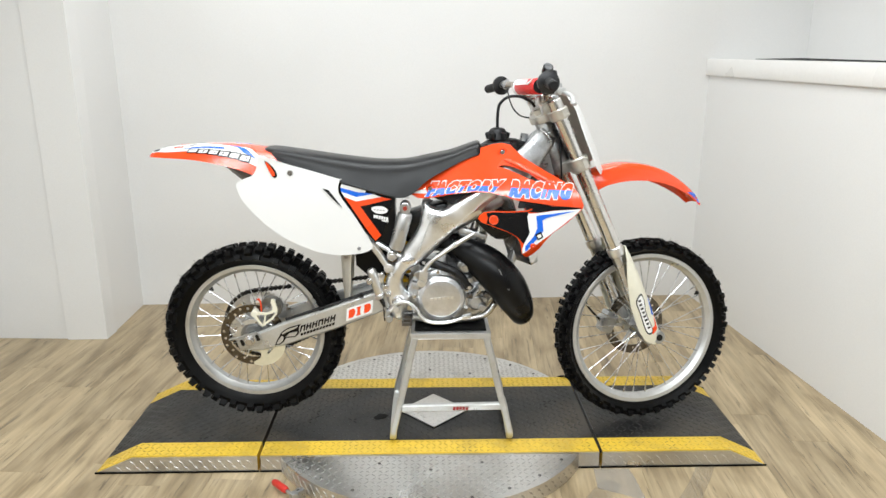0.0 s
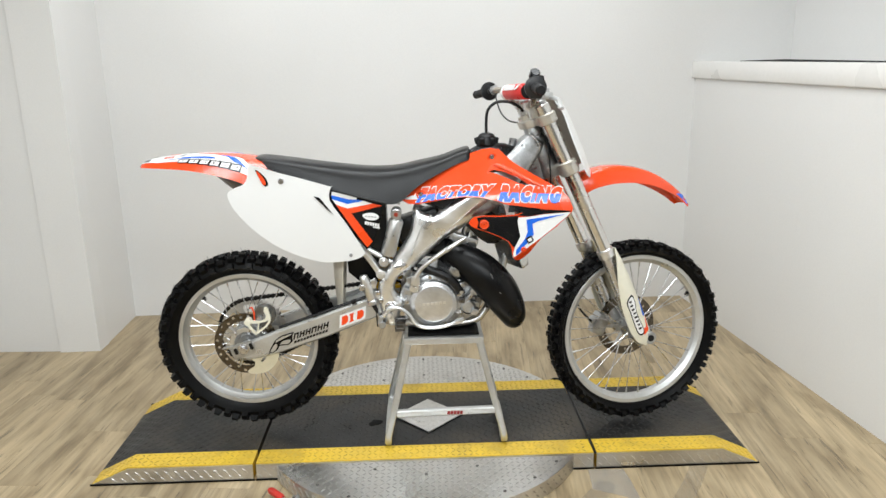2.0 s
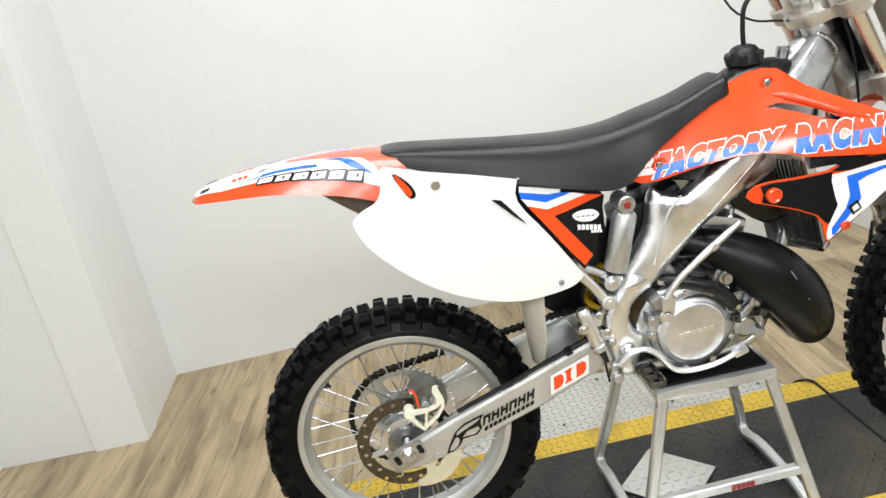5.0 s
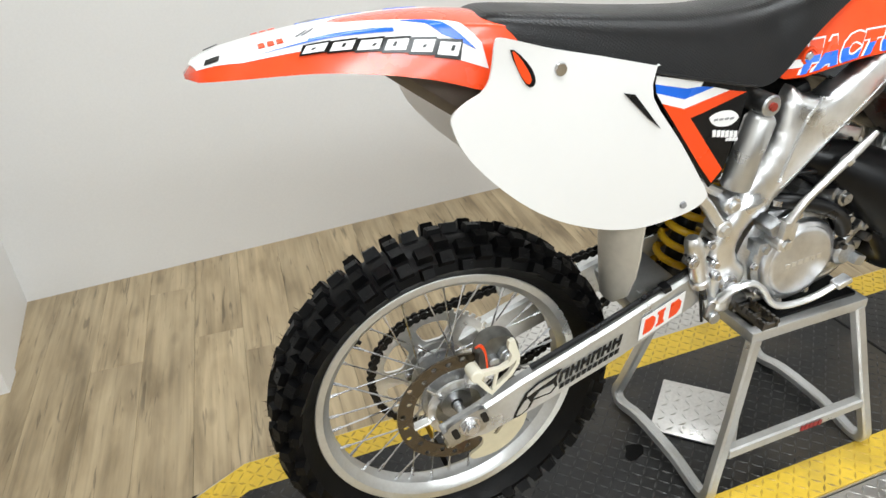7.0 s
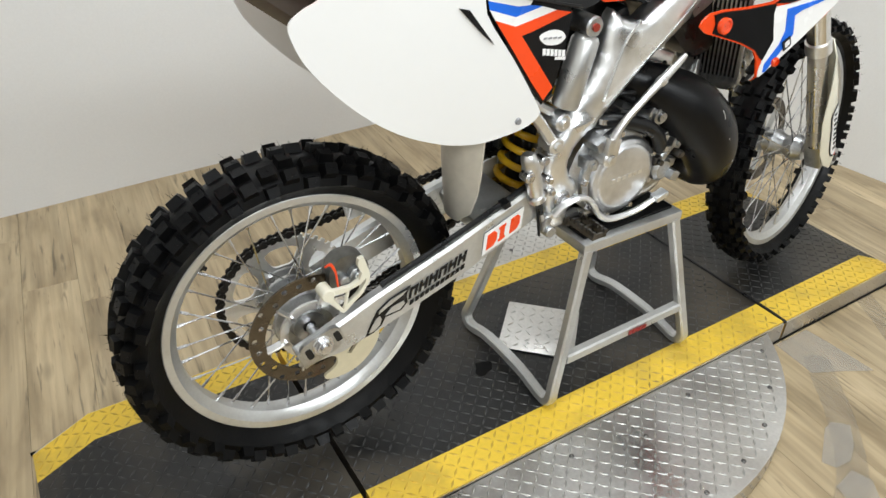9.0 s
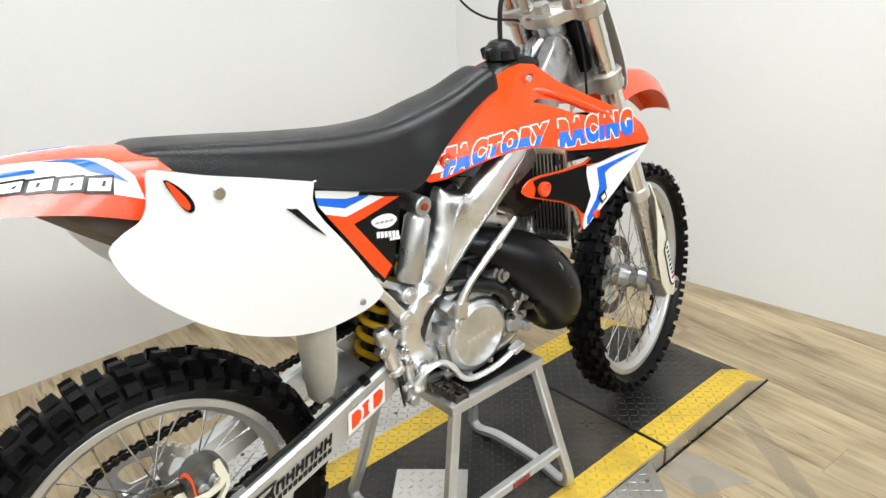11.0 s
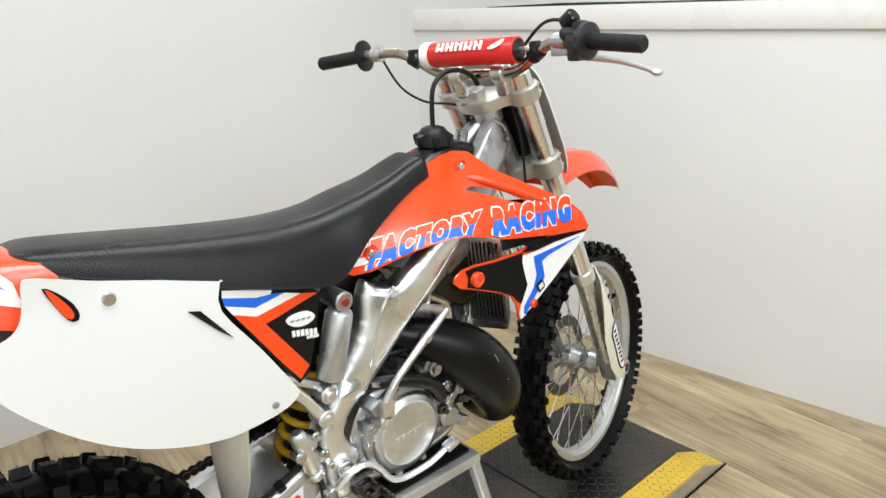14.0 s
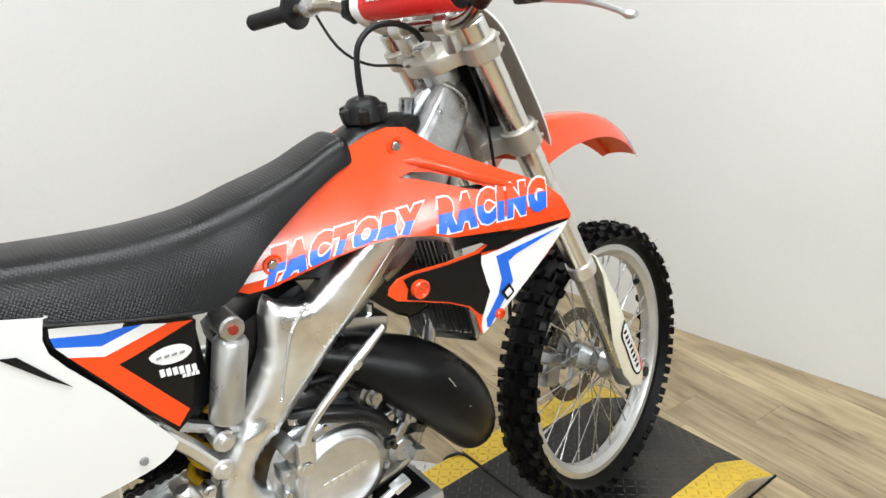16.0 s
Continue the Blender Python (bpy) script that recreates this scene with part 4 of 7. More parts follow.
prism(bm, [(-0.007, -0.026), (0.004, -0.028), (0.016, -0.023), (0.022, -0.012), (0.018, -0.002), (0.010, -0.004), (-0.001, -0.016)], arm, 0.0034, 0.002)
prism(bm, [(0.030, -0.009), (0.062, -0.017), (0.073, -0.010), (0.071, -0.003), (0.044, 0.000)], arm, 0.0034, 0.002)
prism(bm, [(0.016, 0.003), (0.030, 0.006), (0.070, 0.011), (0.078, 0.016), (0.042, 0.0175), (0.018, 0.010)], arm, 0.0034, 0.002)
part("arm_emblem_fill", bm, SATIN, sa)

# rear brake
bm = B()
prism(bm, crom([(-0.688, 0.530), (-0.690, 0.566), (-0.672, 0.590), (-0.640, 0.590), (-0.618, 0.570), (-0.620, 0.535), (-0.650, 0.518)], 3, True), lambda u, v, d: V(u, d, v), -0.048, -0.082, 0.004)
caliper = part("brake_caliper", bm, mat("weathered_grey_metal", (0.22, 0.22, 0.21), 0.5, 1.0, var=0.3, scale=40, bump=0.15), bike, "grey rear brake caliper with a red clip")
for x, z, r, y in ((-0.668, 0.549, 0.011, -0.097), (-0.642, 0.553, 0.016, -0.094), (-0.642, 0.553, 0.009, -0.100)):
    bm = B()
    cyl(bm, (x, y, z), (x, -0.07, z), r, n=18, bev=0.0015)
    part("piston_cap", bm, CAST, caliper)
bm = B()
tube(bm, [(-0.632, -0.098, 0.535), (-0.640, -0.101, 0.565), (-0.634, -0.094, 0.592)], 0.0035, 8, 3)
part("pad_pin", bm, POLISH, caliper, "bright pad pin")
bm = B()
tube(bm, [(-0.699, -0.088, 0.588), (-0.692, -0.094, 0.594), (-0.685, -0.096, 0.578), (-0.684, -0.098, 0.560), (-0.683, -0.098, 0.538)], [0.0032, 0.0042, 0.0034, 0.0034, 0.0026], 8, 3, flat=0.6)
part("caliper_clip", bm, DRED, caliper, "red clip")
bm = B()
fg = lambda u, v, d: V(u, d + 0.10 * (u + 0.70) * 0.4, v)
prism(bm, [(-0.714, 0.550), (-0.706, 0.556), (-0.694, 0.549), (-0.664, 0.546), (-0.646, 0.553), (-0.641, 0.566), (-0.648, 0.584), (-0.645, 0.596), (-0.635, 0.597), (-0.631, 0.582), (-0.625, 0.560), (-0.627, 0.543), (-0.642, 0.522), (-0.662, 0.508), (-0.681, 0.494), (-0.692, 0.507), (-0.709, 0.531), (-0.716, 0.541)], fg, -0.101, -0.110, 0.002, hole=[(-0.702, 0.540), (-0.671, 0.538), (-0.644, 0.544), (-0.633, 0.553), (-0.634, 0.545), (-0.648, 0.527), (-0.681, 0.503)])
tube(bm, [fg(-0.668, 0.540, -0.1055), fg(-0.676, 0.505, -0.1055)], 0.0035, 8)
cyl(bm, (-0.707, -0.112, 0.543), (-0.707, -0.080, 0.543), 0.0125, n=16, bev=0.002)
part("caliper_guard", bm, AGED, bike, "off-white open plastic caliper guard")
bm = B()
box(bm, (-0.575, 0.045, 0.60), (0.05, 0.014, 0.03), Matrix.Rotation(-0.2, 4, "Y"), 0.003)
part("caliper_bracket", bm, WHITE, bike)
bm = B()
prism(bm, crom([(-0.71, 0.405), (-0.62, 0.428), (-0.61, 0.40), (-0.635, 0.362), (-0.67, 0.342), (-0.712, 0.340), (-0.724, 0.352), (-0.700, 0.368), (-0.697, 0.388)], 3, True), lambda u, v, d: V(u, d, v), -0.090, -0.096, 0.001, hole=[(-0.676, 0.389), (-0.669, 0.384), (-0.646, 0.412), (-0.645, 0.423), (-0.652, 0.420)])
part("disc_guard", bm, IVORY, bike, "yellowed plastic disc guard")

# main frame
SPAR = crom([(0.125, 1.000), (0.062, 0.974), (0.020, 0.948), (-0.027, 0.915), (-0.048, 0.910), (-0.080, 0.919), (-0.098, 0.935), (-0.112, 0.908), (-0.119, 0.866), (-0.130, 0.836), (-0.157, 0.794), (-0.179, 0.768), (-0.196, 0.737), (-0.212, 0.715), (-0.228, 0.692), (-0.238, 0.668), (-0.243, 0.640), (-0.240, 0.600), (-0.230, 0.555), (-0.214, 0.515), (-0.180, 0.512), (-0.172, 0.540), (-0.163, 0.568), (-0.152, 0.590), (-0.156, 0.606), (-0.172, 0.622), (-0.182, 0.645), (-0.180, 0.668), (-0.168, 0.690), (-0.145, 0.708), (-0.114, 0.723), (-0.080, 0.753), (-0.050, 0.782), (-0.022, 0.809), (0.010, 0.836), (0.045, 0.854), (0.080, 0.874), (0.120, 0.898), (0.165, 0.945)], 2, True)
SPAR_EDGES = [(V(*p), V(*q)) for p, q in zip(SPAR, SPAR[1:] + SPAR[:1])]


def rim_gap(p):
    """How far a place on the spar lies from its outline."""
    best = 9.0
    for a, b in SPAR_EDGES:
        ab = b - a
        t = min(1.0, max(0.0, (p - a).dot(ab) / max(1e-9, ab.dot(ab))))
        best = min(best, (p - a - ab * t).length)
    return best


def spar_y(x, z):
    """The outer face of the spar: a proud middle, a rear face and a lower chamfer that fall away, rounded rims."""
    rear = max(0.0, ((-0.049 - x) * 0.891 - (0.914 - z) * 0.455)) if z > 0.74 else 0.0
    low = max(0.0, ((x - 0.123) * 0.651 - (z - 0.962) * 0.759)) if x > -0.125 else 0.0
    y = 0.104 - 0.30 * min(rear, 0.05) - 0.42 * min(low, 0.045) - 0.05 * max(0.0, x - 0.05)
    r, e = 0.015, rim_gap(V(x, z))
    return y - (r - math.sqrt(max(0.0, r * r - (r - e) ** 2)) if e < r else 0.0)


frame_ob = None
for sg in (-1, 1):
    bm = B()
    prism(bm, SPAR, lambda u, v, d: V(u, sg * (spar_y(u, v) if d == 0 else 0.056), v), 0.0, 1.0, cell=0.010)
    if sg < 0:
        frame_ob = part("main_frame", bm, POLISH, bike, "polished aluminium twin spar frame", angle=70)
    else:
        part("spar", bm, POLISH, frame_ob, angle=70)
    rings = []
    bm = B()
    for x, z, ang, w, y, th in ((0.330, 1.166, -50, 0.060, 0.034, 0.040), (0.314, 1.146, -50, 0.074, 0.045, 0.044), (0.275, 1.100, -48, 0.086, 0.056, 0.046), (0.235, 1.057, -43, 0.100, 0.066, 0.044), (0.19, 1.010, -41, 0.106, 0.080, 0.042), (0.13, 0.958, -38, 0.100, 0.092, 0.040), (0.08, 0.925, -37, 0.085, 0.094, 0.036)):
        up = V(math.cos(radians(90 - ang)), 0, math.sin(radians(90 - ang)))
        ring = []
        for k in range(12):
            t = 2 * math.pi * k / 12 + math.pi / 12
            cu, cv = math.cos(t), math.sin(t)
            cu, cv = math.copysign(abs(cu) ** 0.42, cu), math.copysign(abs(cv) ** 0.42, cv)
            ring.append(V(x, sg * (y - th / 2), z) + up * cu * w / 2 + V(0, sg * cv * th / 2, 0))
        rings.append(ring)
    nr = [crom([r[k] for r in rings], 3) for k in range(12)]
    skin(bm, [[Vector(nr[k][i]) for k in range(12)] for i in range(len(nr[0]))])
    part("upper_spar", bm, CAST, frame_ob, angle=60)
# Weld bead, then a thin tube standing for the crease's bright highlight.
for line, r in (([(-0.046, 0.912), (-0.062, 0.902), (-0.077, 0.885), (-0.090, 0.858), (-0.101, 0.828), (-0.112, 0.798), (-0.120, 0.772)], 0.0022), ([(0.118, 0.958), (0.077, 0.921), (0.008, 0.862), (-0.062, 0.802), (-0.112, 0.760)], 0.0006)):
    bm = B()
    q = crom(line, 10)
    tube(bm, [V(p[0], -spar_y(p[0], p[1]) - 0.0002, p[1]) for p in q], [r + (0.0012 * (i % 2) if r > 0.002 else 0) for i in range(len(q))], 6)
    part("weld_bead", bm, SATIN, frame_ob)
bm = B()
HC = V(0.316, 0.0, 1.192)
rings = []
for q, r in ((-0.016, 0.029), (-0.013, 0.031), (0.018, 0.031), (0.021, 0.026), (0.028, 0.026), (0.034, 0.031), (0.06, 0.035), (0.11, 0.037), (0.165, 0.041), (0.175, 0.038)):
    rings.append([HC + AXD * q + AXN * (r * math.cos(2 * math.pi * k / 24)) + V(0, r * math.sin(2 * math.pi * k / 24), 0) for k in range(24)])
skin(bm, rings)
prism(bm, crom([(0.335, 1.150), (0.372, 1.105), (0.390, 1.040), (0.345, 1.022), (0.290, 1.030), (0.262, 1.040), (0.285, 1.085)], 2, True), lambda u, v, d: V(u, d, v), 0.028, -0.028, 0.006)
part("head_casting", bm, CAST, frame_ob, "grey cast steering head", angle=48)
for sg in (-1, 1):
    bm = B()
    q = crom([(0.296, 1.181, 0.034), (0.316, 1.166, 0.044), (0.333, 1.140, 0.044), (0.334, 1.112, 0.036)], 7)
    tube(bm, [V(p[0], sg * p[2], p[1]) for p in q], [0.0024 + 0.0012 * (i % 2) for i in range(len(q))], 6)
    part("weld_bead", bm, SATIN, frame_ob)
bm = B()
for sg in (-1, 1):
    tube(bm, [(-0.19, sg * 0.075, 0.55), (-0.15, sg * 0.07, 0.515), (-0.05, sg * 0.068, 0.503), (0.08, sg * 0.06, 0.505), (0.14, sg * 0.05, 0.54), (0.19, sg * 0.03, 0.65), (0.26, sg * 0.012, 0.85), (0.33, 0, 1.03)], 0.013, 10, 4)
part("cradle", bm, ALU, frame_ob)
bm = B()
prism(bm, crom([(-0.13, -0.055), (0.09, -0.055), (0.12, 0), (0.09, 0.055), (-0.13, 0.055)], 1, True), lambda u, v, d: V(u, v, d), 0.502, 0.4865, 0.003)
part("skid_pad", bm, BLACK, bike, "black rubber under the engine cradle")
bm = B()
for sg in (-1, 1):
    tube(bm, [(-0.155, sg * 0.07, 0.96), (-0.35, sg * 0.065, 1.00), (-0.56, sg * 0.055, 1.06)], 0.011, 8)
    tube(bm, [(-0.175, sg * 0.075, 0.735), (-0.30, sg * 0.075, 0.81), (-0.56, sg * 0.055, 1.035)], 0.010, 8)
part("subframe", bm, ALU, bike, "silver rear subframe tubes")
bm = B()
bar(bm, [(-0.300, -0.082, 0.806), (-0.262, -0.092, 0.758), (-0.229, -0.098, 0.708)], 0.026, 0.020)
cyl(bm, (-0.229, -0.112, 0.708), (-0.229, -0.070, 0.708), 0.017, n=20, bev=0.003)
cyl(bm, (-0.229, -0.118, 0.708), (-0.229, -0.110, 0.708), 0.0085, n=6)
part("subframe_joint", bm, ALU, bike, "bolted silver subframe arm")
bm = B()
cyl(bm, (-0.217, -0.110, 0.752), (-0.217, -0.060, 0.752), 0.0175, n=20, bev=0.003)
cyl(bm, (-0.217, -0.117, 0.752), (-0.217, -0.108, 0.752), 0.010, n=16, bev=0.002)
part("shock_eye", bm, COVER, bike, "round reservoir foot")
bm = B()
tube(bm, [(-0.292, -0.104, 0.706), (-0.291, -0.104, 0.701), (-0.287, -0.104, 0.690), (-0.266, -0.104, 0.620), (-0.264, -0.104, 0.613)], [0.010, 0.0145, 0.0165, 0.0165, 0.0145], 18)
box(bm, (-0.268, -0.094, 0.672), (0.045, 0.016, 0.030), Matrix.Rotation(0.3, 4, "Y"), 0.005)
box(bm, (-0.252, -0.094, 0.632), (0.040, 0.016, 0.026), Matrix.Rotation(0.3, 4, "Y"), 0.005)
mc = part("master_cylinder", bm, ALU, bike, "silver rear brake master cylinder")
bm = B()
cyl(bm, (-0.2655, -0.104, 0.614), (-0.2595, -0.104, 0.598), 0.0185, n=20, bev=0.003)
part("collar", bm, COVER, mc)
bm = B()
cyl(bm, (-0.296, -0.124, 0.664), (-0.296, -0.10, 0.664), 0.0115, n=16, bev=0.002)
cyl(bm, (-0.296, -0.127, 0.664), (-0.296, -0.12, 0.664), 0.0065, n=6)
part("banjo", bm, STEEL, mc, "steel hose fitting")
for x, z in ((-0.255, 0.684), (-0.240, 0.640), (-0.232, 0.612)):
    bm = B()
    cyl(bm, (x, -0.112, z), (x, -0.09, z), 0.0095, n=14, bev=0.002)
    cyl(bm, (x, -0.118, z), (x, -0.11, z), 0.0062, n=6)
    part("mount_bolt", bm, STEEL, mc)
bm = B()
tube(bm, [(-0.260, -0.104, 0.598), (-0.255, -0.104, 0.587), (-0.250, -0.104, 0.574), (-0.246, -0.104, 0.562)], [0.010, 0.008, 0.006, 0.0045], 12)
part("boot", bm, BLACK, mc, "black rubber boot")
bm = B()
cyl(bm, (-0.246, -0.104, 0.564), (-0.239, -0.104, 0.545), 0.0055, n=6)
box(bm, (-0.236, -0.104, 0.538), (0.016, 0.020, 0.030), Matrix.Rotation(0.3, 4, "Y"), 0.003)
cyl(bm, (-0.230, -0.122, 0.523), (-0.230, -0.088, 0.523), 0.0125, n=18, bev=0.002)
part("clevis", bm, CAST, mc, "pedal linkage")
bm = B()
bar(bm, [(-0.232, -0.100, 0.548), (-0.205, -0.104, 0.556)], 0.018, 0.012)
cyl(bm, (-0.205, -0.116, 0.556), (-0.205, -0.07, 0.556), 0.012, n=16, bev=0.002)
part("pedal_pivot", bm, POLISH, bike)
bm = B()
cyl(bm, (-0.20, -0.112, 0.585), (-0.20, -0.06, 0.585), 0.019, n=20, bev=0.003)
cyl(bm, (-0.20, -0.117, 0.585), (-0.20, -0.11, 0.585), 0.010, n=6)
part("pivot_bolt", bm, STEEL, bike)

# shock absorber
bm = B()
d0, d1 = V(-0.167, -0.088, 0.905), V(-0.203, -0.088, 0.772)
tube(bm, [d0, d0 + (d1 - d0) * 0.02, d0 + (d1 - d0) * 0.08, d1 - (d1 - d0) * 0.05, d1 - (d1 - d0) * 0.01, d1], [0.014, 0.021, 0.0262, 0.0262, 0.023, 0.012], 24)
part("shock_reservoir", bm, SILVER, bike, "silver shock reservoir")
bm = B()
cyl(bm, (-0.169, -0.11, 0.922), (-0.169, -0.05, 0.922), 0.019, n=18, bev=0.003)
cyl(bm, (-0.168, -0.088, 0.915), (-0.168, -0.088, 0.895), 0.016, n=14)
part("shock_mount", bm, CAST, bike)
bm = B()
cyl(bm, (-0.169, -0.1135, 0.922), (-0.169, -0.108, 0.922), 0.0075, n=14)
part("adjuster_screw", bm, mat("red_anodised", (0.42, 0.07, 0.05), 0.35, 0.8, var=0.2), bike, "red anodised adjuster")
bm = B()
s0, s1 = V(-0.166, 0.025, 0.80), V(-0.228, 0.025, 0.550)
ax = (s1 - s0).normalized()
u = ax.cross(V(0, 1, 0)).normalized()
w = ax.cross(u)
tube(bm, [s0.lerp(s1, i / 200) + (u * math.cos(2 * math.pi * 7.5 * i / 200) - w * math.sin(2 * math.pi * 7.5 * i / 200)) * 0.039 for i in range(201)], 0.0078, 10)
part("shock_spring", bm, GOLD, bike, "yellow coil spring")
bm = B()
cyl(bm, s0 - ax * 0.05, s1 + ax * 0.05, 0.021, n=16)
part("shock_body", bm, BLACK, bike)
bm = B()


def flap(u, v, d):
    """u down the flap from 0 to 1, v across from -1 to 1."""
    x = float(np.interp(u, [0, 0.35, 0.7, 1.0], [-0.404, -0.404, -0.400, -0.396]))
    return V(x + 0.045 * v * v * (1 - 0.5 * u) - d, v * float(np.interp(u, [0, 0.5, 1.0], [0.066, 0.066, 0.050])), 0.775 - 0.225 * u)


prism(bm, [(0, -1), (0.7, -1), (0.9, -0.9), (1.0, -0.5), (1.0, 0.5), (0.9, 0.9), (0.7, 1), (0, 1)], flap, 0.002, -0.002, cell=0.12)
part("mud_flap", bm, mat("pale_grey_plastic", (0.56, 0.52, 0.44), 0.4, var=0.1), bike, "pale grey mud flap ahead of the tyre")
# Added black sheet for the shaded void behind the spring.
bm = B()
prism(bm, [(-0.37, 0.80), (-0.18, 0.80), (-0.185, 0.66), (-0.215, 0.60), (-0.29, 0.60), (-0.36, 0.665)], lambda u, v, d: V(u, d, v), 0.076, 0.080, 0.001)
part("shock_guard", bm, BLACK, bike, "black sheet added for the dark void beyond the shock")
bm = B()
rings = []
for x, zt, zb, w in ((-0.52, 1.03, 0.90, 0.06), (-0.40, 1.0, 0.80, 0.07), (-0.27, 0.97, 0.76, 0.07), (-0.205, 0.955, 0.80, 0.055)):
    rings.append([V(x, a * w, zb if b < 0 else zt) for a, b in ((-1, -1), (1, -1), (1, 1), (-1, 1))])
skin(bm, rings)
part("airbox", bm, BLACK, bike, "black airbox")

# engine
eng = B()
rings = []
for y, k in ((-0.088, 0.93), (-0.08, 1.0), (0.08, 1.0), (0.09, 0.9)):
    out = crom([(-0.165, 0.60), (-0.135, 0.68), (-0.06, 0.712), (0.03, 0.690), (0.105, 0.655), (0.125, 0.59), (0.10, 0.53), (0.0, 0.512), (-0.11, 0.522)], 3, True)
    rings.append([V(-0.02 + (p[0] + 0.02) * k, y, 0.605 + (p[1] - 0.605) * k) for p in out])
skin(eng, rings)
eng = part("engine", eng, CAST, bike, "silver two-stroke engine with a round clutch cover", angle=45)
CC = V(-0.045, 0, 0.598)
bm = B()
lathe(bm, [(0.001, -0.1225), (0.064, -0.122), (0.070, -0.1205), (0.0725, -0.118), (0.074, -0.1165), (0.080, -0.115), (0.0835, -0.111), (0.0845, -0.104), (0.0825, -0.100), (0.087, -0.098), (0.088, -0.085), (0.001, -0.085)], CC, n=64, closed=False)
cover = part("clutch_cover", bm, COVER, eng, "round brushed clutch cover")
bm = B()
for i in range(6):
    box(bm, CC + V(-0.035 + i * 0.0145, -0.1226, 0.001 * i), (0.010, 0.0016, 0.009))
part("cover_mark", bm, POLISH, cover, "raised block lettering shapes")
bm = B()
lathe(bm, [(0.082, -0.104), (0.098, -0.102), (0.102, -0.098), (0.103, -0.085), (0.082, -0.085)], CC + V(0.004, 0, 0.004), n=48)
part("cover_flange", bm, CAST, eng)
for i in range(9):
    a = 2 * math.pi * i / 9 + 0.3
    bm = B()
    p = CC + V(0.0945 * math.cos(a), -0.102, 0.0945 * math.sin(a))
    cyl(bm, p, p + V(0, -0.006, 0), 0.0062, n=6)
    cyl(bm, p + V(0, 0.004, 0), p, 0.009, n=12)
    part("cover_bolt", bm, STEEL, eng)
bm = B()
WP = V(0.078, -0.09, 0.578)
lathe(bm, [(0.001, -0.022), (0.020, -0.022), (0.027, -0.016), (0.029, 0.0), (0.001, 0.0)], WP, n=28, closed=False)
box(bm, WP + V(0.012, -0.006, 0.012), (0.06, 0.018, 0.022), Matrix.Rotation(0.2, 4, "Y"), 0.006)
cyl(bm, WP + V(-0.01, -0.008, 0.02), WP + V(0.02, -0.01, 0.055), 0.012, n=14)
part("water_pump", bm, CAST, eng, "water pump cover")
bm = B()
T = Matrix.Rotation(radians(18), 4, "Y")
box(bm, (0.045, 0, 0.735), (0.115, 0.115, 0.12), T, 0.012)
for i in range(4):
    box(bm, (0.035 + i * 0.008, 0, 0.70 + i * 0.024), (0.13, 0.13, 0.006), T, 0.002)
part("cylinder", bm, mat("dark_cylinder_casting", (0.10, 0.10, 0.10), 0.45, 0.6, var=0.3, scale=25, fine=200, bump=0.2), eng, "finned cylinder barrel", angle=30)
bm = B()
box(bm, (0.068, 0, 0.81), (0.105, 0.10, 0.035), T, 0.010)
cyl(bm, (0.072, 0, 0.82), (0.082, 0, 0.855), 0.012, n=12)
for i in range(6):
    a = math.pi * i / 3
    cyl(bm, (0.070 + 0.04 * math.cos(a), 0.04 * math.sin(a), 0.815), (0.074 + 0.04 * math.cos(a), 0.04 * math.sin(a), 0.838), 0.006, n=6)
part("cylinder_head", bm, ALU, eng)
rnd = random.Random(3)
for x, z in ((0.055, 0.665), (0.085, 0.675), (0.10, 0.64), (0.115, 0.61), (0.07, 0.70), (0.10, 0.70), (0.115, 0.665), (-0.125, 0.69), (-0.135, 0.645), (0.055, 0.605), (0.10, 0.565)):
    bm = B()
    q = rnd.uniform(0.018, 0.028)
    box(bm, (x, -0.080 - rnd.random() * 0.025, z), (q, 0.05, q * 0.9), Matrix.Rotation(rnd.uniform(-0.6, 0.6), 4, "Y"), 0.004)
    cyl(bm, (x, -0.118 - rnd.random() * 0.01, z), (x, -0.08, z), 0.0065, n=8)
    part("engine_fitting", bm, CAST if rnd.random() < 0.7 else DARKSTEEL, eng)
bm = B()
lathe(bm, [(0.001, -0.122), (0.010, -0.122), (0.011, -0.116), (0.017, -0.115), (0.018, -0.108), (0.024, -0.106), (0.025, -0.07), (0.001, -0.07)], V(0.035, 0, 0.712), n=26, closed=False)
part("power_valve_cap", bm, CAST, eng, "stepped round valve cap")
for k, (x0, z0, x1, z1) in enumerate(((-0.06, 0.74, 0.08, 0.80), (-0.10, 0.76, 0.03, 0.745), (0.02, 0.76, 0.12, 0.70))):
    bm = B()
    tube(bm, [(x0, -0.05, z0), ((x0 + x1) / 2, -0.085, (z0 + z1) / 2 + 0.015), (x1, -0.06, z1)], 0.005, 8, 4)
    part("engine_hose", bm, BLACK, eng, "thin black engine hose")
bm = B()
tube(bm, [(-0.115, -0.075, 0.722), (-0.07, -0.10, 0.722), (-0.015, -0.116, 0.705), (0.025, -0.12, 0.678), (0.05, -0.116, 0.638)], 0.015, 12, 4)
part("coolant_hose", bm, BLACK, eng, "black coolant hose")
for q in (0.0, 1.0):
    bm = B()
    cyl(bm, V(0.05, -0.116, 0.642).lerp(V(-0.10, -0.085, 0.722), q) + V(0, 0, -0.004), V(0.05, -0.116, 0.642).lerp(V(-0.10, -0.085, 0.722), q) + V(0.002, 0, 0.006), 0.0162, n=14)
    part("hose_clamp", bm, STEEL, eng)
bm = B()
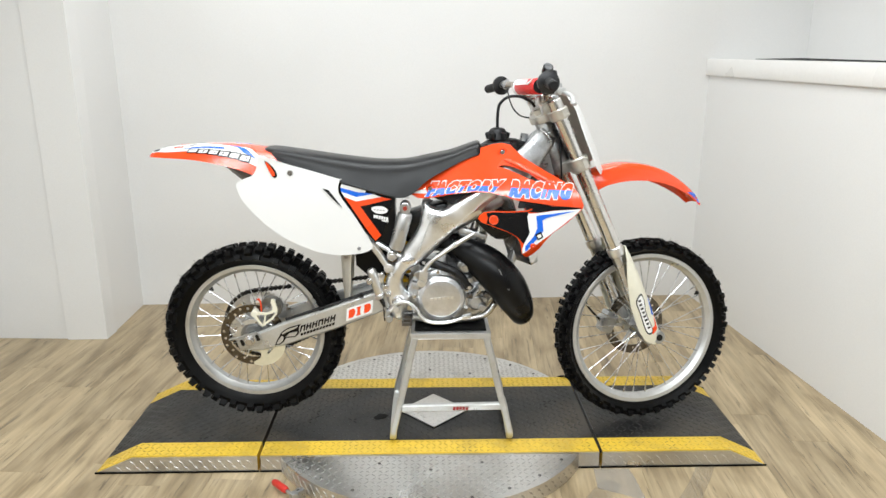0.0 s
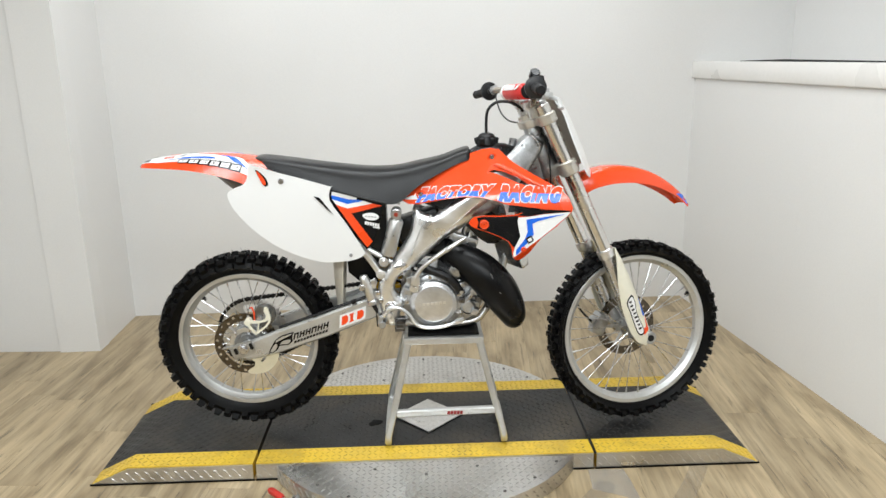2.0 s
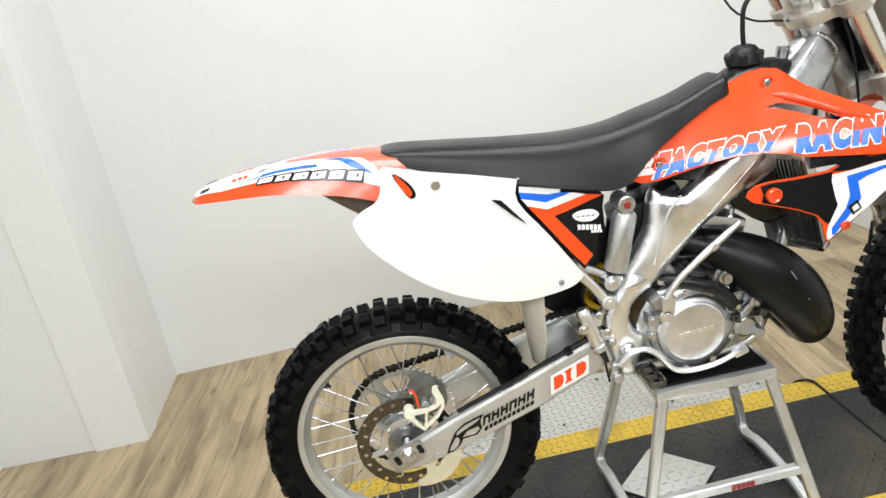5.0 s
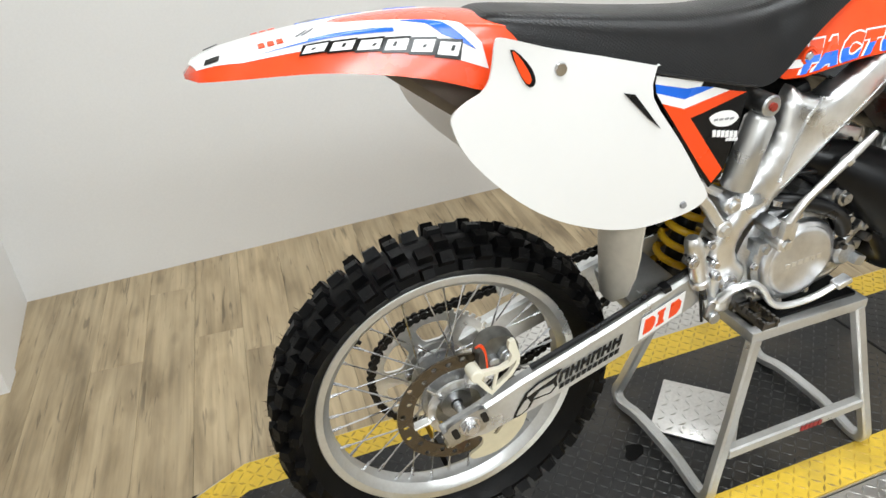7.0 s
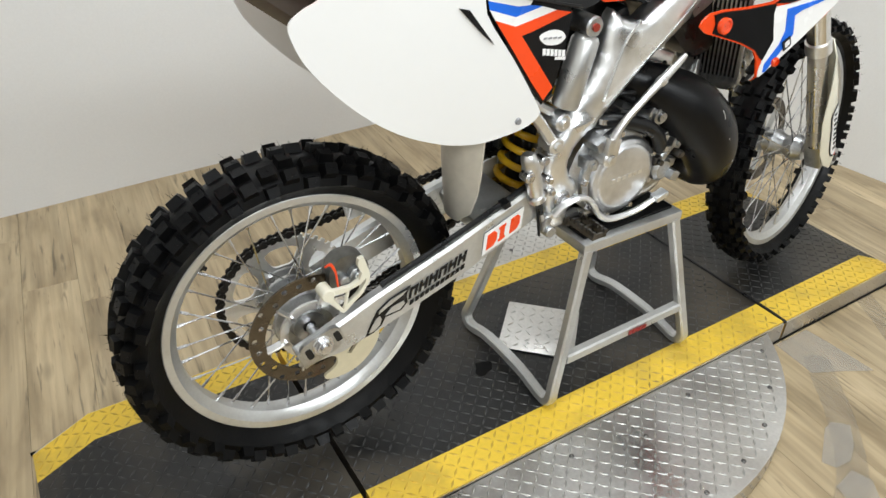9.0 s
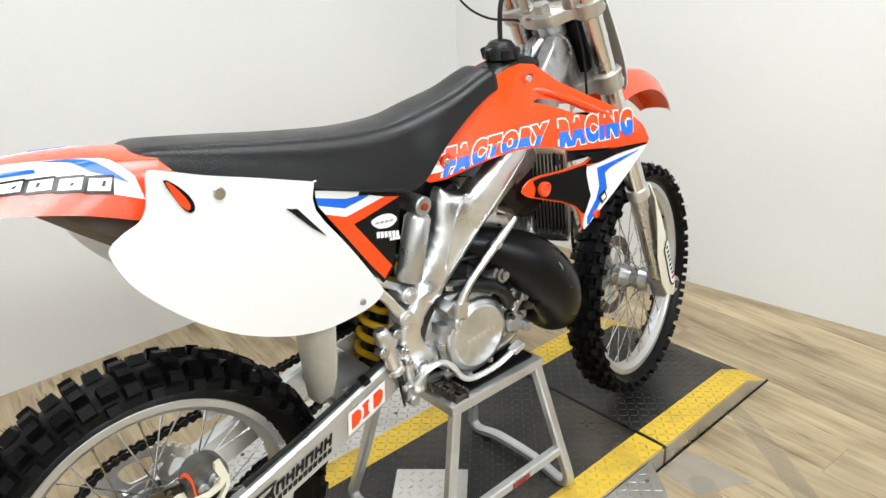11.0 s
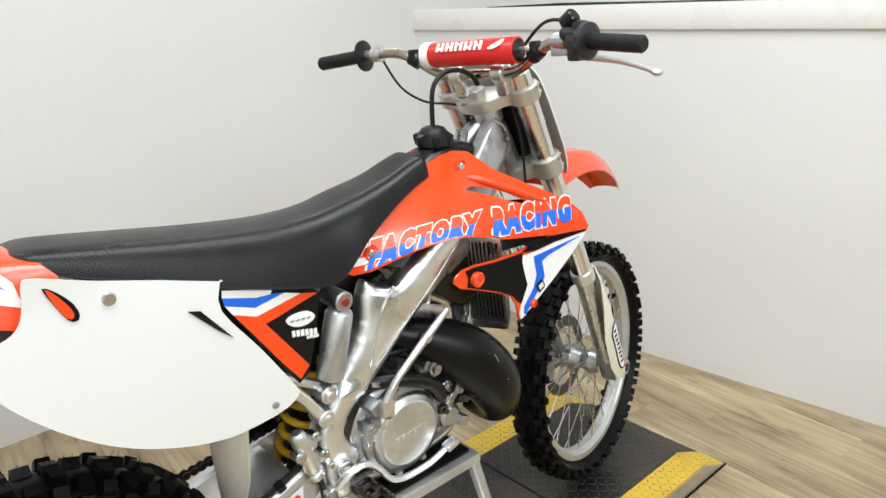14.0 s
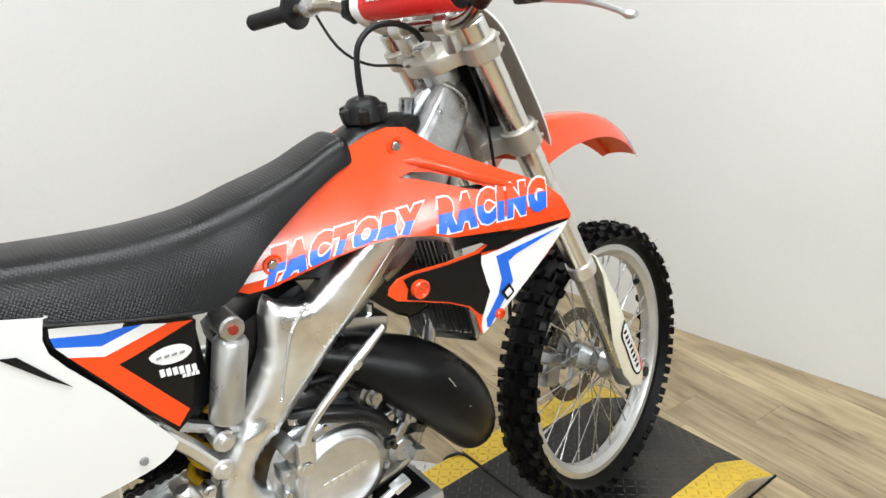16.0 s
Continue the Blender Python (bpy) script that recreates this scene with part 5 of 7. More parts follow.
box(bm, (-0.055, 0, 0.80), (0.09, 0.075, 0.075), Matrix.Rotation(-0.1, 4, "Y"), 0.014)
cyl(bm, (-0.06, -0.05, 0.79), (-0.06, 0.05, 0.79), 0.024, n=16)
cyl(bm, (0.0, 0, 0.79), (-0.16, 0, 0.82), 0.028, n=16)
part("carburettor", bm, DARKSTEEL, eng)
# Black mass added between the spars, so the shaded gap reads dark.
bm = B()
box(bm, (-0.09, 0, 0.86), (0.16, 0.10, 0.10), Matrix.Rotation(-0.3, 4, "Y"), 0.02)
part("air_boot", bm, BLACK, bike, "black rubber air boot, added to darken the gap")
# kick start
bm = B()
K = [(-0.112, -0.128, 0.668), (-0.107, -0.131, 0.70), (-0.084, -0.132, 0.735), (-0.045, -0.13, 0.765), (-0.005, -0.127, 0.792), (0.035, -0.122, 0.815), (0.068, -0.118, 0.835)]
tube(bm, K, [0.012, 0.010, 0.0075, 0.0075, 0.0085, 0.008, 0.0055], 10, 4)
cyl(bm, (-0.114, -0.140, 0.662), (-0.114, -0.10, 0.662), 0.016, n=20, bev=0.003)
cyl(bm, (-0.112, -0.145, 0.662), (-0.112, -0.118, 0.662), 0.009, n=6)
box(bm, (-0.108, -0.128, 0.686), (0.030, 0.024, 0.040), Matrix.Rotation(0.12, 4, "Y"), 0.004)
box(bm, (0.004, -0.1265, 0.797), (0.016, 0.02, 0.013), Matrix.Rotation(-0.6, 4, "Y"), 0.003)
part("kick_starter", bm, ALU, bike, "aluminium kick start lever")
# exhaust
bm = B()
tube(bm, [(-0.13, -0.020, 0.80), (-0.03, -0.035, 0.785), (0.05, -0.070, 0.755), (0.12, -0.100, 0.713), (0.178, -0.112, 0.652), (0.217, -0.108, 0.590), (0.238, -0.093, 0.545), (0.243, -0.060, 0.520), (0.235, -0.015, 0.522), (0.20, 0.02, 0.565), (0.145, 0.01, 0.66), (0.10, 0.01, 0.70)], [0.033, 0.040, 0.052, 0.065, 0.068, 0.060, 0.049, 0.040, 0.034, 0.029, 0.026, 0.024], 28, 5)
pipe = part("expansion_chamber", bm, PIPE, bike, "black scuffed two-stroke expansion chamber", angle=80)
bm = B()
tube(bm, [(0.150, -0.1715, 0.722), (0.156, -0.1735, 0.712), (0.160, -0.1745, 0.702)], 0.0007, 5)
tube(bm, [(0.182, -0.1795, 0.655), (0.192, -0.1775, 0.644)], 0.0006, 5)
part("scratch", bm, ALU, pipe, "bare metal scratches")
bm = B()
tube(bm, [(0.20, -0.06, 0.55), (0.19, -0.045, 0.56), (0.15, -0.04, 0.57)], 0.007, 8)
box(bm, (0.165, -0.055, 0.565), (0.04, 0.012, 0.018), None, 0.003)
part("pipe_mount", bm, BLACK, bike)
bm = B()
tube(bm, [(-0.13, 0.06, 0.80), (-0.25, 0.09, 0.82), (-0.35, 0.105, 0.86), (-0.38, 0.108, 0.875)], [0.02, 0.014, 0.016, 0.035], 14, 3)
tube(bm, [(-0.38, 0.108, 0.875), (-0.62, 0.115, 0.985)], 0.036, 16)
part("silencer", bm, ALU, bike, "silver silencer")

# foot pegs and pedal
for sg in (-1, 1):
    bm = B()
    c = V(-0.165, sg * 0.152, 0.530)
    for dx in (-0.015, 0.015):
        bar(bm, [c + V(dx, -0.038, 0), c + V(dx, 0.038, 0)], 0.005, 0.010)
        for i in range(7):
            knob(bm, c + V(dx, -0.036 + i * 0.012, 0.008), V(1, 0, 0), V(0, 1, 0), V(0, 0, 1), 0.006, 0.008, 0.006)
    for i in range(3):
        bar(bm, [c + V(-0.016, -0.034 + i * 0.034, 0), c + V(0.016, -0.034 + i * 0.034, 0)], 0.005, 0.012)
    box(bm, c + V(0, sg * -0.065, -0.004), (0.035, 0.05, 0.022), None, 0.004)
    cyl(bm, c + V(-0.02, sg * -0.06, 0.0), c + V(0.02, sg * -0.06, 0.0), 0.012, n=12)
    part("foot_peg", bm, DARKSTEEL, bike, "toothed steel foot peg")
bm = B()
tube(bm, [(-0.222, -0.115, 0.560), (-0.202, -0.125, 0.584), (-0.168, -0.130, 0.590), (-0.138, -0.130, 0.568), (-0.118, -0.130, 0.538), (-0.096, -0.132, 0.520), (-0.060, -0.134, 0.514), (-0.010, -0.137, 0.519), (0.032, -0.140, 0.535)], [0.012, 0.010, 0.009, 0.009, 0.009, 0.009, 0.0085, 0.008, 0.0075], 10, 4, flat=0.75)
box(bm, (0.044, -0.142, 0.541), (0.034, 0.024, 0.013), Matrix.Rotation(-0.3, 4, "Y"), 0.004)
part("brake_pedal", bm, POLISH, bike, "polished rear brake pedal")
bm = B()
tube(bm, [(-0.245, -0.085, 0.585), (-0.25, -0.10, 0.55), (-0.247, -0.105, 0.512)], 0.0028, 6)
part("overflow_hose", bm, BLACK, bike)

# seat
bm = B()
ST = [(-0.655, 1.118, 1.100, 0.040, 0.045), (-0.62, 1.121, 1.090, 0.060, 0.064), (-0.52, 1.108, 1.050, 0.068, 0.078), (-0.40, 1.090, 1.012, 0.070, 0.090), (-0.28, 1.076, 0.978, 0.071, 0.100), (-0.20, 1.074, 0.957, 0.072, 0.100), (-0.15, 1.078, 0.965, 0.071, 0.096), (-0.09, 1.090, 1.015, 0.068, 0.088), (-0.01, 1.107, 1.058, 0.058, 0.070), (0.05, 1.128, 1.086, 0.055, 0.062), (0.080, 1.137, 1.096, 0.053, 0.060), (0.090, 1.136, 1.100, 0.047, 0.054)]
rings = []
for x, zt, zb, wt, wb in [tuple(q) for q in crom(ST, 4)]:
    ring = []
    for k in range(15):
        a = math.pi * k / 14
        cy, sz = math.cos(a), math.sin(a)
        f = abs(sz) ** 0.6
        wid = wb + (wt - wb) * f
        ring.append(V(x, -math.copysign(abs(cy) ** 0.40, cy) * wid, zb + (zt - zb) * f))
    rings.append(ring)
skin(bm, rings)
seat = part("seat", bm, SEAT, bike, "black grained vinyl seat", angle=60)
bm = B()
for sg in (-1, 1):
    tube(bm, [(-0.585, sg * 0.071, 1.078), (-0.40, sg * 0.0915, 1.014), (-0.28, sg * 0.101, 0.980), (-0.20, sg * 0.101, 0.960)], 0.0028, 6, 5)
part("seat_seam", bm, BLACK, seat)

# tank and cap
bm = B()
rings = []
for x, zt, zb, w in ((0.06, 1.112, 1.02, 0.050), (0.095, 1.128, 0.98, 0.060), (0.12, 1.142, 0.97, 0.062), (0.16, 1.151, 0.96, 0.062), (0.215, 1.147, 0.96, 0.058), (0.250, 1.136, 0.98, 0.048), (0.268, 1.115, 1.0, 0.035)):
    rings.append([V(x, -math.copysign(abs(math.cos(a)) ** 0.7, math.cos(a)) * w, zb + (zt - zb) * math.sin(a) ** 0.6) for a in (math.pi * k / 12 for k in range(13))])
skin(bm, rings)
part("fuel_tank", bm, BLACK, bike, "black plastic fuel tank", angle=60)
bm = B()
prism(bm, crom([(-0.10, 0.975), (0.02, 0.985), (0.16, 0.965), (0.215, 0.90), (0.21, 0.82), (0.15, 0.80), (0.08, 0.86), (0.0, 0.925), (-0.06, 0.945)], 3, True), lambda u, v, d: V(u, d, v), -0.068, 0.068, 0.01)
part("tank_base", bm, BLACK, bike)
cap = B()
CP = V(0.153, 0, 1.145)
lathe(cap, [(0.001, 0.040), (0.014, 0.039), (0.024, 0.035), (0.031, 0.026), (0.034, 0.015), (0.036, 0.0), (0.001, 0.0)], CP, "z", 24, closed=False)
fuel_cap = part("fuel_cap", cap, BLACK, bike, "black ribbed fuel cap", angle=45)
for i in range(6):
    a = 2 * math.pi * i / 6
    e = V(math.cos(a), math.sin(a), 0)
    lobe = B()
    box(lobe, CP + e * 0.030 + V(0, 0, 0.012), (0.024, 0.017, 0.026), Matrix.Rotation(a, 4, "Z") @ Matrix.Rotation(0.25, 4, "Y"), 0.006)
    part("cap_lobe", lobe, BLACK, fuel_cap, angle=45)
bm = B()
tube(bm, [(0.153, 0, 1.175), (0.152, 0, 1.22), (0.158, 0, 1.262), (0.185, -0.002, 1.287), (0.225, -0.004, 1.29), (0.262, -0.006, 1.275), (0.280, -0.006, 1.255)], 0.0052, 10, 4)
part("vent_hose", bm, BLACK, bike, "black fuel vent hose")
bm = B()
cyl(bm, (0.245, 0.015, 1.135), (0.25, 0.015, 1.162), 0.014, n=14, bev=0.002)
part("tank_bolt", bm, CAST, bike)


# plastics
def side_y(x, z):
    t = min(1.3, max(0.0, -0.48 - x) / 0.22)
    return 0.090 + 0.025 * t + 0.13 * max(0, 1.06 - z) * (1 - 0.35 * max(0, 1.06 - z) / 0.3)


PANEL = crom([(-0.658, 1.098), (-0.648, 1.103), (-0.605, 1.088), (-0.56, 1.072), (-0.48, 1.048), (-0.39, 1.021), (-0.388, 1.02), (-0.394, 0.974), (-0.34, 0.892), (-0.285, 0.800), (-0.283, 0.785), (-0.298, 0.773), (-0.33, 0.764), (-0.40, 0.759), (-0.45, 0.766), (-0.49, 0.778), (-0.55, 0.806), (-0.60, 0.838), (-0.645, 0.876), (-0.685, 0.918), (-0.715, 0.958), (-0.730, 0.995), (-0.729, 1.014), (-0.705, 1.028), (-0.682, 1.036), (-0.668, 1.052), (-0.662, 1.075)], 3, True)
AIRP = [(-0.393, 1.010), (-0.378, 1.006), (-0.30, 0.985), (-0.222, 0.962), (-0.212, 0.95), (-0.225, 0.90), (-0.252, 0.815), (-0.275, 0.800), (-0.30, 0.838), (-0.345, 0.908), (-0.392, 0.985)]
for sg in (-1, 1):
    fn = lambda u, v, d: V(u, sg * (side_y(u, v) + d), v)
    bm = B()
    prism(bm, PANEL, fn, 0.0, -0.004, 0.0, cell=0.03)
    sp = part("side_panel", bm, WHITE, bike, "plain white number side panel", angle=50)
    bm = B()
    prism(bm, crom([(x - 0.030, z + 0.002) for x, z in ((-0.606, 1.084), (-0.590, 1.074), (-0.572, 1.052), (-0.567, 1.034), (-0.573, 1.027), (-0.583, 1.032), (-0.595, 1.055))], 2, True), fn, 0.0016, 0.0005, cell=0.02)
    part("slot_rim", bm, GLOSSBLACK, sp, "dark rim of the recess")
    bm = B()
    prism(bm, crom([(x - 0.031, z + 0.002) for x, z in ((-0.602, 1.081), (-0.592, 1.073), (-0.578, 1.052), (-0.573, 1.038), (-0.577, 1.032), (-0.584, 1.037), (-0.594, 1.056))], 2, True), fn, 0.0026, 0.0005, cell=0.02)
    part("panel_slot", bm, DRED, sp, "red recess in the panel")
    # Upper one a bolt; the lower a hole, its dark inside a grey disc.
    for x, z, r, m_ in ((-0.555, 1.044, 0.011, STEEL), (-0.329, 0.783, 0.0065, GREYDEC)):
        bm = B()
        y = -sg * 0
        c = V(x, sg * side_y(x, z), z)
        cyl(bm, c, c + V(0, sg * 0.004, 0), r, r * 0.8, 16)
        part("panel_bolt", bm, m_, sp)
    bm = B()
    prism(bm, [(-0.447, 0.990), (-0.428, 0.985), (-0.405, 0.955), (-0.382, 0.925), (-0.405, 0.945)], fn, 0.0025, 0.0006, cell=0.02)
    part("panel_vent", bm, BLACK, sp, "black wedge vent")
    fa = lambda u, v, d: V(u, sg * (side_y(u, v) - 0.006 + d), v)
    bm = B()
    prism(bm, AIRP, fa, 0.0, -0.004, 0.0, cell=0.03)
    ap = part("airbox_panel", bm, GLOSSBLACK, bike, "black airbox panel with red, white and blue stripes")
    for pts, m_, lab in (([(-0.386, 1.004), (-0.30, 0.982), (-0.305, 0.975), (-0.33, 0.976), (-0.388, 0.992)], DWHITE, "white stripe"),
                         ([(-0.388, 0.992), (-0.33, 0.976), (-0.305, 0.975), (-0.28, 0.970), (-0.335, 0.960), (-0.386, 0.978)], BLUE, "blue stripe"),
                         ([(-0.386, 0.978), (-0.335, 0.960), (-0.28, 0.970), (-0.250, 0.960), (-0.335, 0.945), (-0.375, 0.960)], DWHITE, "white stripe"),
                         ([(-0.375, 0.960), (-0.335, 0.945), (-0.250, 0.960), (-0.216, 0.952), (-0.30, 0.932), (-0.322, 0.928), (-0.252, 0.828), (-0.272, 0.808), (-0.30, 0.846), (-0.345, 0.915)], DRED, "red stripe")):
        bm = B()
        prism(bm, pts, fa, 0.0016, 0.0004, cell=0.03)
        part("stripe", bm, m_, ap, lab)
    bm = B()
    prism(bm, crom([(-0.285, 0.921), (-0.265, 0.928), (-0.24, 0.925), (-0.228, 0.912), (-0.245, 0.902), (-0.272, 0.906)], 3, True), fa, 0.0016, 0.0004)
    part("emblem", bm, DWHITE, ap, "white oval emblem")
    bm = B()
    for i in range(4):
        prism(bm, para(-0.277 + i * 0.0105, 0.915 - 0.001 * i, 0.007, 0.003, 0.3), fa, 0.003, 0.0014)
    part("emblem_print", bm, GREYDEC, ap)
    bm = B()
    for i in range(6):
        prism(bm, para(-0.277 + i * 0.0085, 0.888 - 0.0018 * i, 0.0065, 0.011, 0.0), fa, 0.0016, 0.0004)
    for i in range(4):
        prism(bm, para(-0.25 + i * 0.006, 0.876 - 0.001 * i, 0.005, 0.005, 0.2), fa, 0.0016, 0.0004)
    part("panel_print", bm, DWHITE, ap, "small white lettering blocks")


def shroud_y(x, z):
    b = 0.085 + 0.217 * (x + 0.08)
    k = 0.02
    h = z - 0.975
    up = 0.5 * (h + math.sqrt(h * h + k * k))
    dn = up - h
    return b - 0.55 * up + 0.10 * dn + 0.003


SH = [(-0.152, 0.970), (-0.11, 0.998), (-0.05, 1.038), (0.02, 1.080), (0.085, 1.117), (0.13, 1.132), (0.162, 1.137), (0.192, 1.132), (0.213, 1.112), (0.235, 1.092), (0.30, 1.055), (0.36, 1.023), (0.392, 1.003), (0.412, 0.98), (0.425, 0.946), (0.412, 0.938), (0.36, 0.941), (0.28, 0.949), (0.205, 0.957), (0.17, 0.969), (0.12, 0.978), (0.067, 0.979), (0.01, 0.972), (-0.047, 0.961), (-0.09, 0.952), (-0.125, 0.952), (-0.145, 0.962)]
WING = [(0.080, 0.889), (0.084, 0.900), (0.100, 0.912), (0.128, 0.917), (0.185, 0.918), (0.238, 0.923), (0.264, 0.933), (0.33, 0.943), (0.424, 0.941), (0.411, 0.926), (0.371, 0.886), (0.325, 0.848), (0.304, 0.815), (0.290, 0.788), (0.268, 0.766), (0.250, 0.757), (0.238, 0.762), (0.227, 0.778), (0.222, 0.812), (0.211, 0.831), (0.178, 0.848), (0.129, 0.865), (0.092, 0.877)]
SLOT = [(0.150, 1.062), (0.172, 1.067), (0.201, 1.061), (0.245, 1.044), (0.280, 1.024), (0.290, 1.014), (0.250, 1.026), (0.214, 1.041), (0.179, 1.054)]


def edge(u):
    """The lower edge of the shroud, just inside it."""
    return 0.004 + float(np.interp(u, [-0.14, -0.10, -0.047, 0.01, 0.067, 0.12, 0.17, 0.205, 0.28, 0.36], [0.958, 0.952, 0.961, 0.972, 0.979, 0.978, 0.969, 0.957, 0.949, 0.941]))


def text_mesh(body, size, shear=0.0, spacing=1.0, offset=0.0):
    cu = bpy.data.curves.new("lettering", "FONT")
    cu.body, cu.size, cu.shear, cu.space_character, cu.offset = body, size, shear, spacing, offset
    cu.resolution_u = 3
    ob = bpy.data.objects.new("lettering", cu)
    scene.collection.objects.link(ob)
    me = bpy.data.meshes.new_from_object(ob.evaluated_get(bpy.context.evaluated_depsgraph_get()))
    bpy.data.objects.remove(ob)
    bm = bmesh.new()
    bm.from_mesh(me)
    bpy.data.meshes.remove(me)
    bpy.data.curves.remove(cu)
    return bm


for sg in (-1, 1):
    fs = lambda u, v, d: V(u, sg * (shroud_y(u, v) + d), v)
    bm = B()
    prism(bm, SH, fs, 0.0, -0.004, 0.0, cell=0.016, hole=SLOT)
    sh = part("radiator_shroud", bm, RED, bike, "glossy red radiator shroud with racing lettering", angle=50)
    # the lower corner of the wing curls inwards
    fw = lambda u, v, d: fs(u, v, d) - V(0, sg * min(0.045, 1.25 * max(0.0, (u - 0.226) * 0.613 - (v - 0.774) * 0.790)), 0)
    bm = B()
    prism(bm, WING, fw, -0.002, -0.006, 0.0, cell=0.012)
    wg = part("shroud_wing", bm, RED, sh, "lower shroud wing in black, white and blue")
    # Added black sheet: closes the gap above the wing, stands for its shade.
    bm = B()
    prism(bm, [(0.185, 0.925), (0.40, 0.935), (0.40, 0.985), (0.30, 1.02), (0.185, 1.03)], fs, -0.020, -0.023, cell=0.05)
    part("shroud_duct", bm, BLACK, sh, "black sheet added for the shade in the gap")
    bm = B()
    tube(bm, [fs(0.168, 1.083, -0.004), fs(0.190, 1.079, 0.001), fs(0.232, 1.061, 0.003), fs(0.285, 1.034, 0.002), fs(0.335, 1.012, -0.003)], [0.004, 0.0085, 0.009, 0.0075, 0.004], 10, 4)
    part("shroud_ridge", bm, RED, sh, "raised red rib over the slot")
    for pts, m_, nm, lab in (([(0.108, 0.9095), (0.128, 0.9135), (0.185, 0.9145), (0.246, 0.9200), (0.243, 0.902), (0.248, 0.868), (0.252, 0.850), (0.233, 0.812), (0.2265, 0.8165), (0.213, 0.8335), (0.178, 0.8515), (0.129, 0.8685), (0.108, 0.8755), (0.113, 0.892)], GLOSSBLACK, "wing_patch", "black patch"),
                             ([(0.246, 0.914), (0.278, 0.917), (0.33, 0.927), (0.416, 0.936), (0.404, 0.922), (0.362, 0.884), (0.320, 0.848), (0.262, 0.802), (0.236, 0.782), (0.229, 0.778), (0.228, 0.790), (0.234, 0.812), (0.252, 0.850), (0.248, 0.868), (0.243, 0.902)], DWHITE, "wing_patch", "white patch"),
                             ([(0.395, 0.929), (0.33, 0.918), (0.272, 0.908), (0.276, 0.866), (0.266, 0.840), (0.238, 0.803), (0.237, 0.788), (0.242, 0.788), (0.277, 0.832), (0.296, 0.858), (0.292, 0.894), (0.308, 0.903)], BLUE, "wing_stripe", "blue stripe"),
                             ([(0.227, 0.948), (0.245, 0.944), (0.30, 0.941), (0.36, 0.9425), (0.418, 0.9405), (0.412, 0.937), (0.33, 0.929), (0.278, 0.919), (0.245, 0.921), (0.262, 0.930)], GLOSSBLACK, "wing_stripe", "black stripe")):
        bm = B()
        prism(bm, pts, fw, 0.0012 if m_ is not BLUE else 0.0026, -0.0015 if m_ is not BLUE else 0.001, cell=0.012)
        part(nm, bm, m_, wg, lab)
    bm = B()
    box(bm, fs(0.283, 0.841, 0.0035), (0.022, 0.0018, 0.022), Matrix.Rotation(-0.5, 4, "Y"))
    part("logo_square", bm, GLOSSBLACK, wg, "small black square logo")
    bm = B()
    box(bm, fs(0.283, 0.841, 0.0050), (0.013, 0.0014, 0.011), Matrix.Rotation(-0.5, 4, "Y"))
    part("logo_fill", bm, DWHITE, wg)
    bm = B()
    prism(bm, [(-0.141, 0.9675), (-0.10, 0.968), (-0.070, 0.9725), (-0.088, 0.980), (-0.112, 0.981), (-0.134, 0.973)], fs, 0.0010, -0.0005, cell=0.03)
    part("shroud_tip", bm, DWHITE, sh, "white tip stripe")
    for x, z, r in ((0.165, 1.107, 0.010), (-0.081, 0.984, 0.009)):
        bm = B()
        c = fs(x, z, 0.0)
        lathe(bm, [(0.0165, 0), (0.0155, sg * 0.003), (0.012, sg * 0.0035), (0.0115, sg * 0.001)], c, n=20, closed=False)
        part("bolt_boss", bm, RED, sh)
        bm = B()
        cyl(bm, c, c + V(0, sg * 0.0035, 0), r, r * 0.7, 14)
        part("shroud_bolt", bm, STEEL, sh)
    for x, z in ((0.132, 0.888), (0.263, 0.806)):
        bm = B()
        c = fs(x, z, 0.001)
        r0 = 0.017 if x < 0.2 else 0.0095
        lathe(bm, [(r0, sg * -0.006), (r0 * 0.95, sg * 0.005), (r0 * 0.75, sg * 0.007), (0.010, sg * 0.003), (0.001, sg * 0.002)], c, n=20, closed=False)
        part("wing_boss", bm, RED, wg)
    # lettering: white outline, red and blue halves
    if sg < 0:
        for word, ua, ub, wa, wb, ta, tb, sh_ in (("FACTORY", -0.104, 0.150, 0.950, 0.966, 1.011, 1.025, 0.028), ("RACING", 0.176, 0.378, 0.963, 0.962, 1.025, 1.020, 0.020)):
            for name, off, depth, m_, lab in (("lettering_outline", 0.134, 0.0012, DWHITE, "white outlined capital letters"), ("lettering", 0.088, 0.0020, BLUE, "blue lower halves of the letters"), ("lettering_top", 0.088, 0.0020, DRED, "red upper halves of the letters")):
                bm = text_mesh(word, 1.0, 0.0, 1.26, off)
                xs = [v.co.x for v in bm.verts]
                ys = [v.co.y for v in bm.verts]
                if name == "lettering_outline":
                    x0, x1, y0, y1 = min(xs), max(xs), min(ys), max(ys)
                else:
                    cut = y0 + (y1 - y0) * 0.56
                    bmesh.ops.bisect_plane(bm, geom=bm.verts[:] + bm.edges[:] + bm.faces[:], plane_co=(0, cut, 0), plane_no=(0, 1, 0), clear_outer=name == "lettering", clear_inner=name != "lettering")
                for v in bm.verts:
                    a, b = (v.co.x - x0) / (x1 - x0), (v.co.y - y0) / (y1 - y0)
                    u = ua + (ub - ua) * a + sh_ * b
                    lo, hi = max(wa + (wb - wa) * a, edge(u) - 0.010), ta + (tb - ta) * a
                    w = max(lo + (hi - lo) * b, edge(u))
                    v.co = fs(u, w, depth)
                part(name, bm, m_, sh, lab, clean=False)

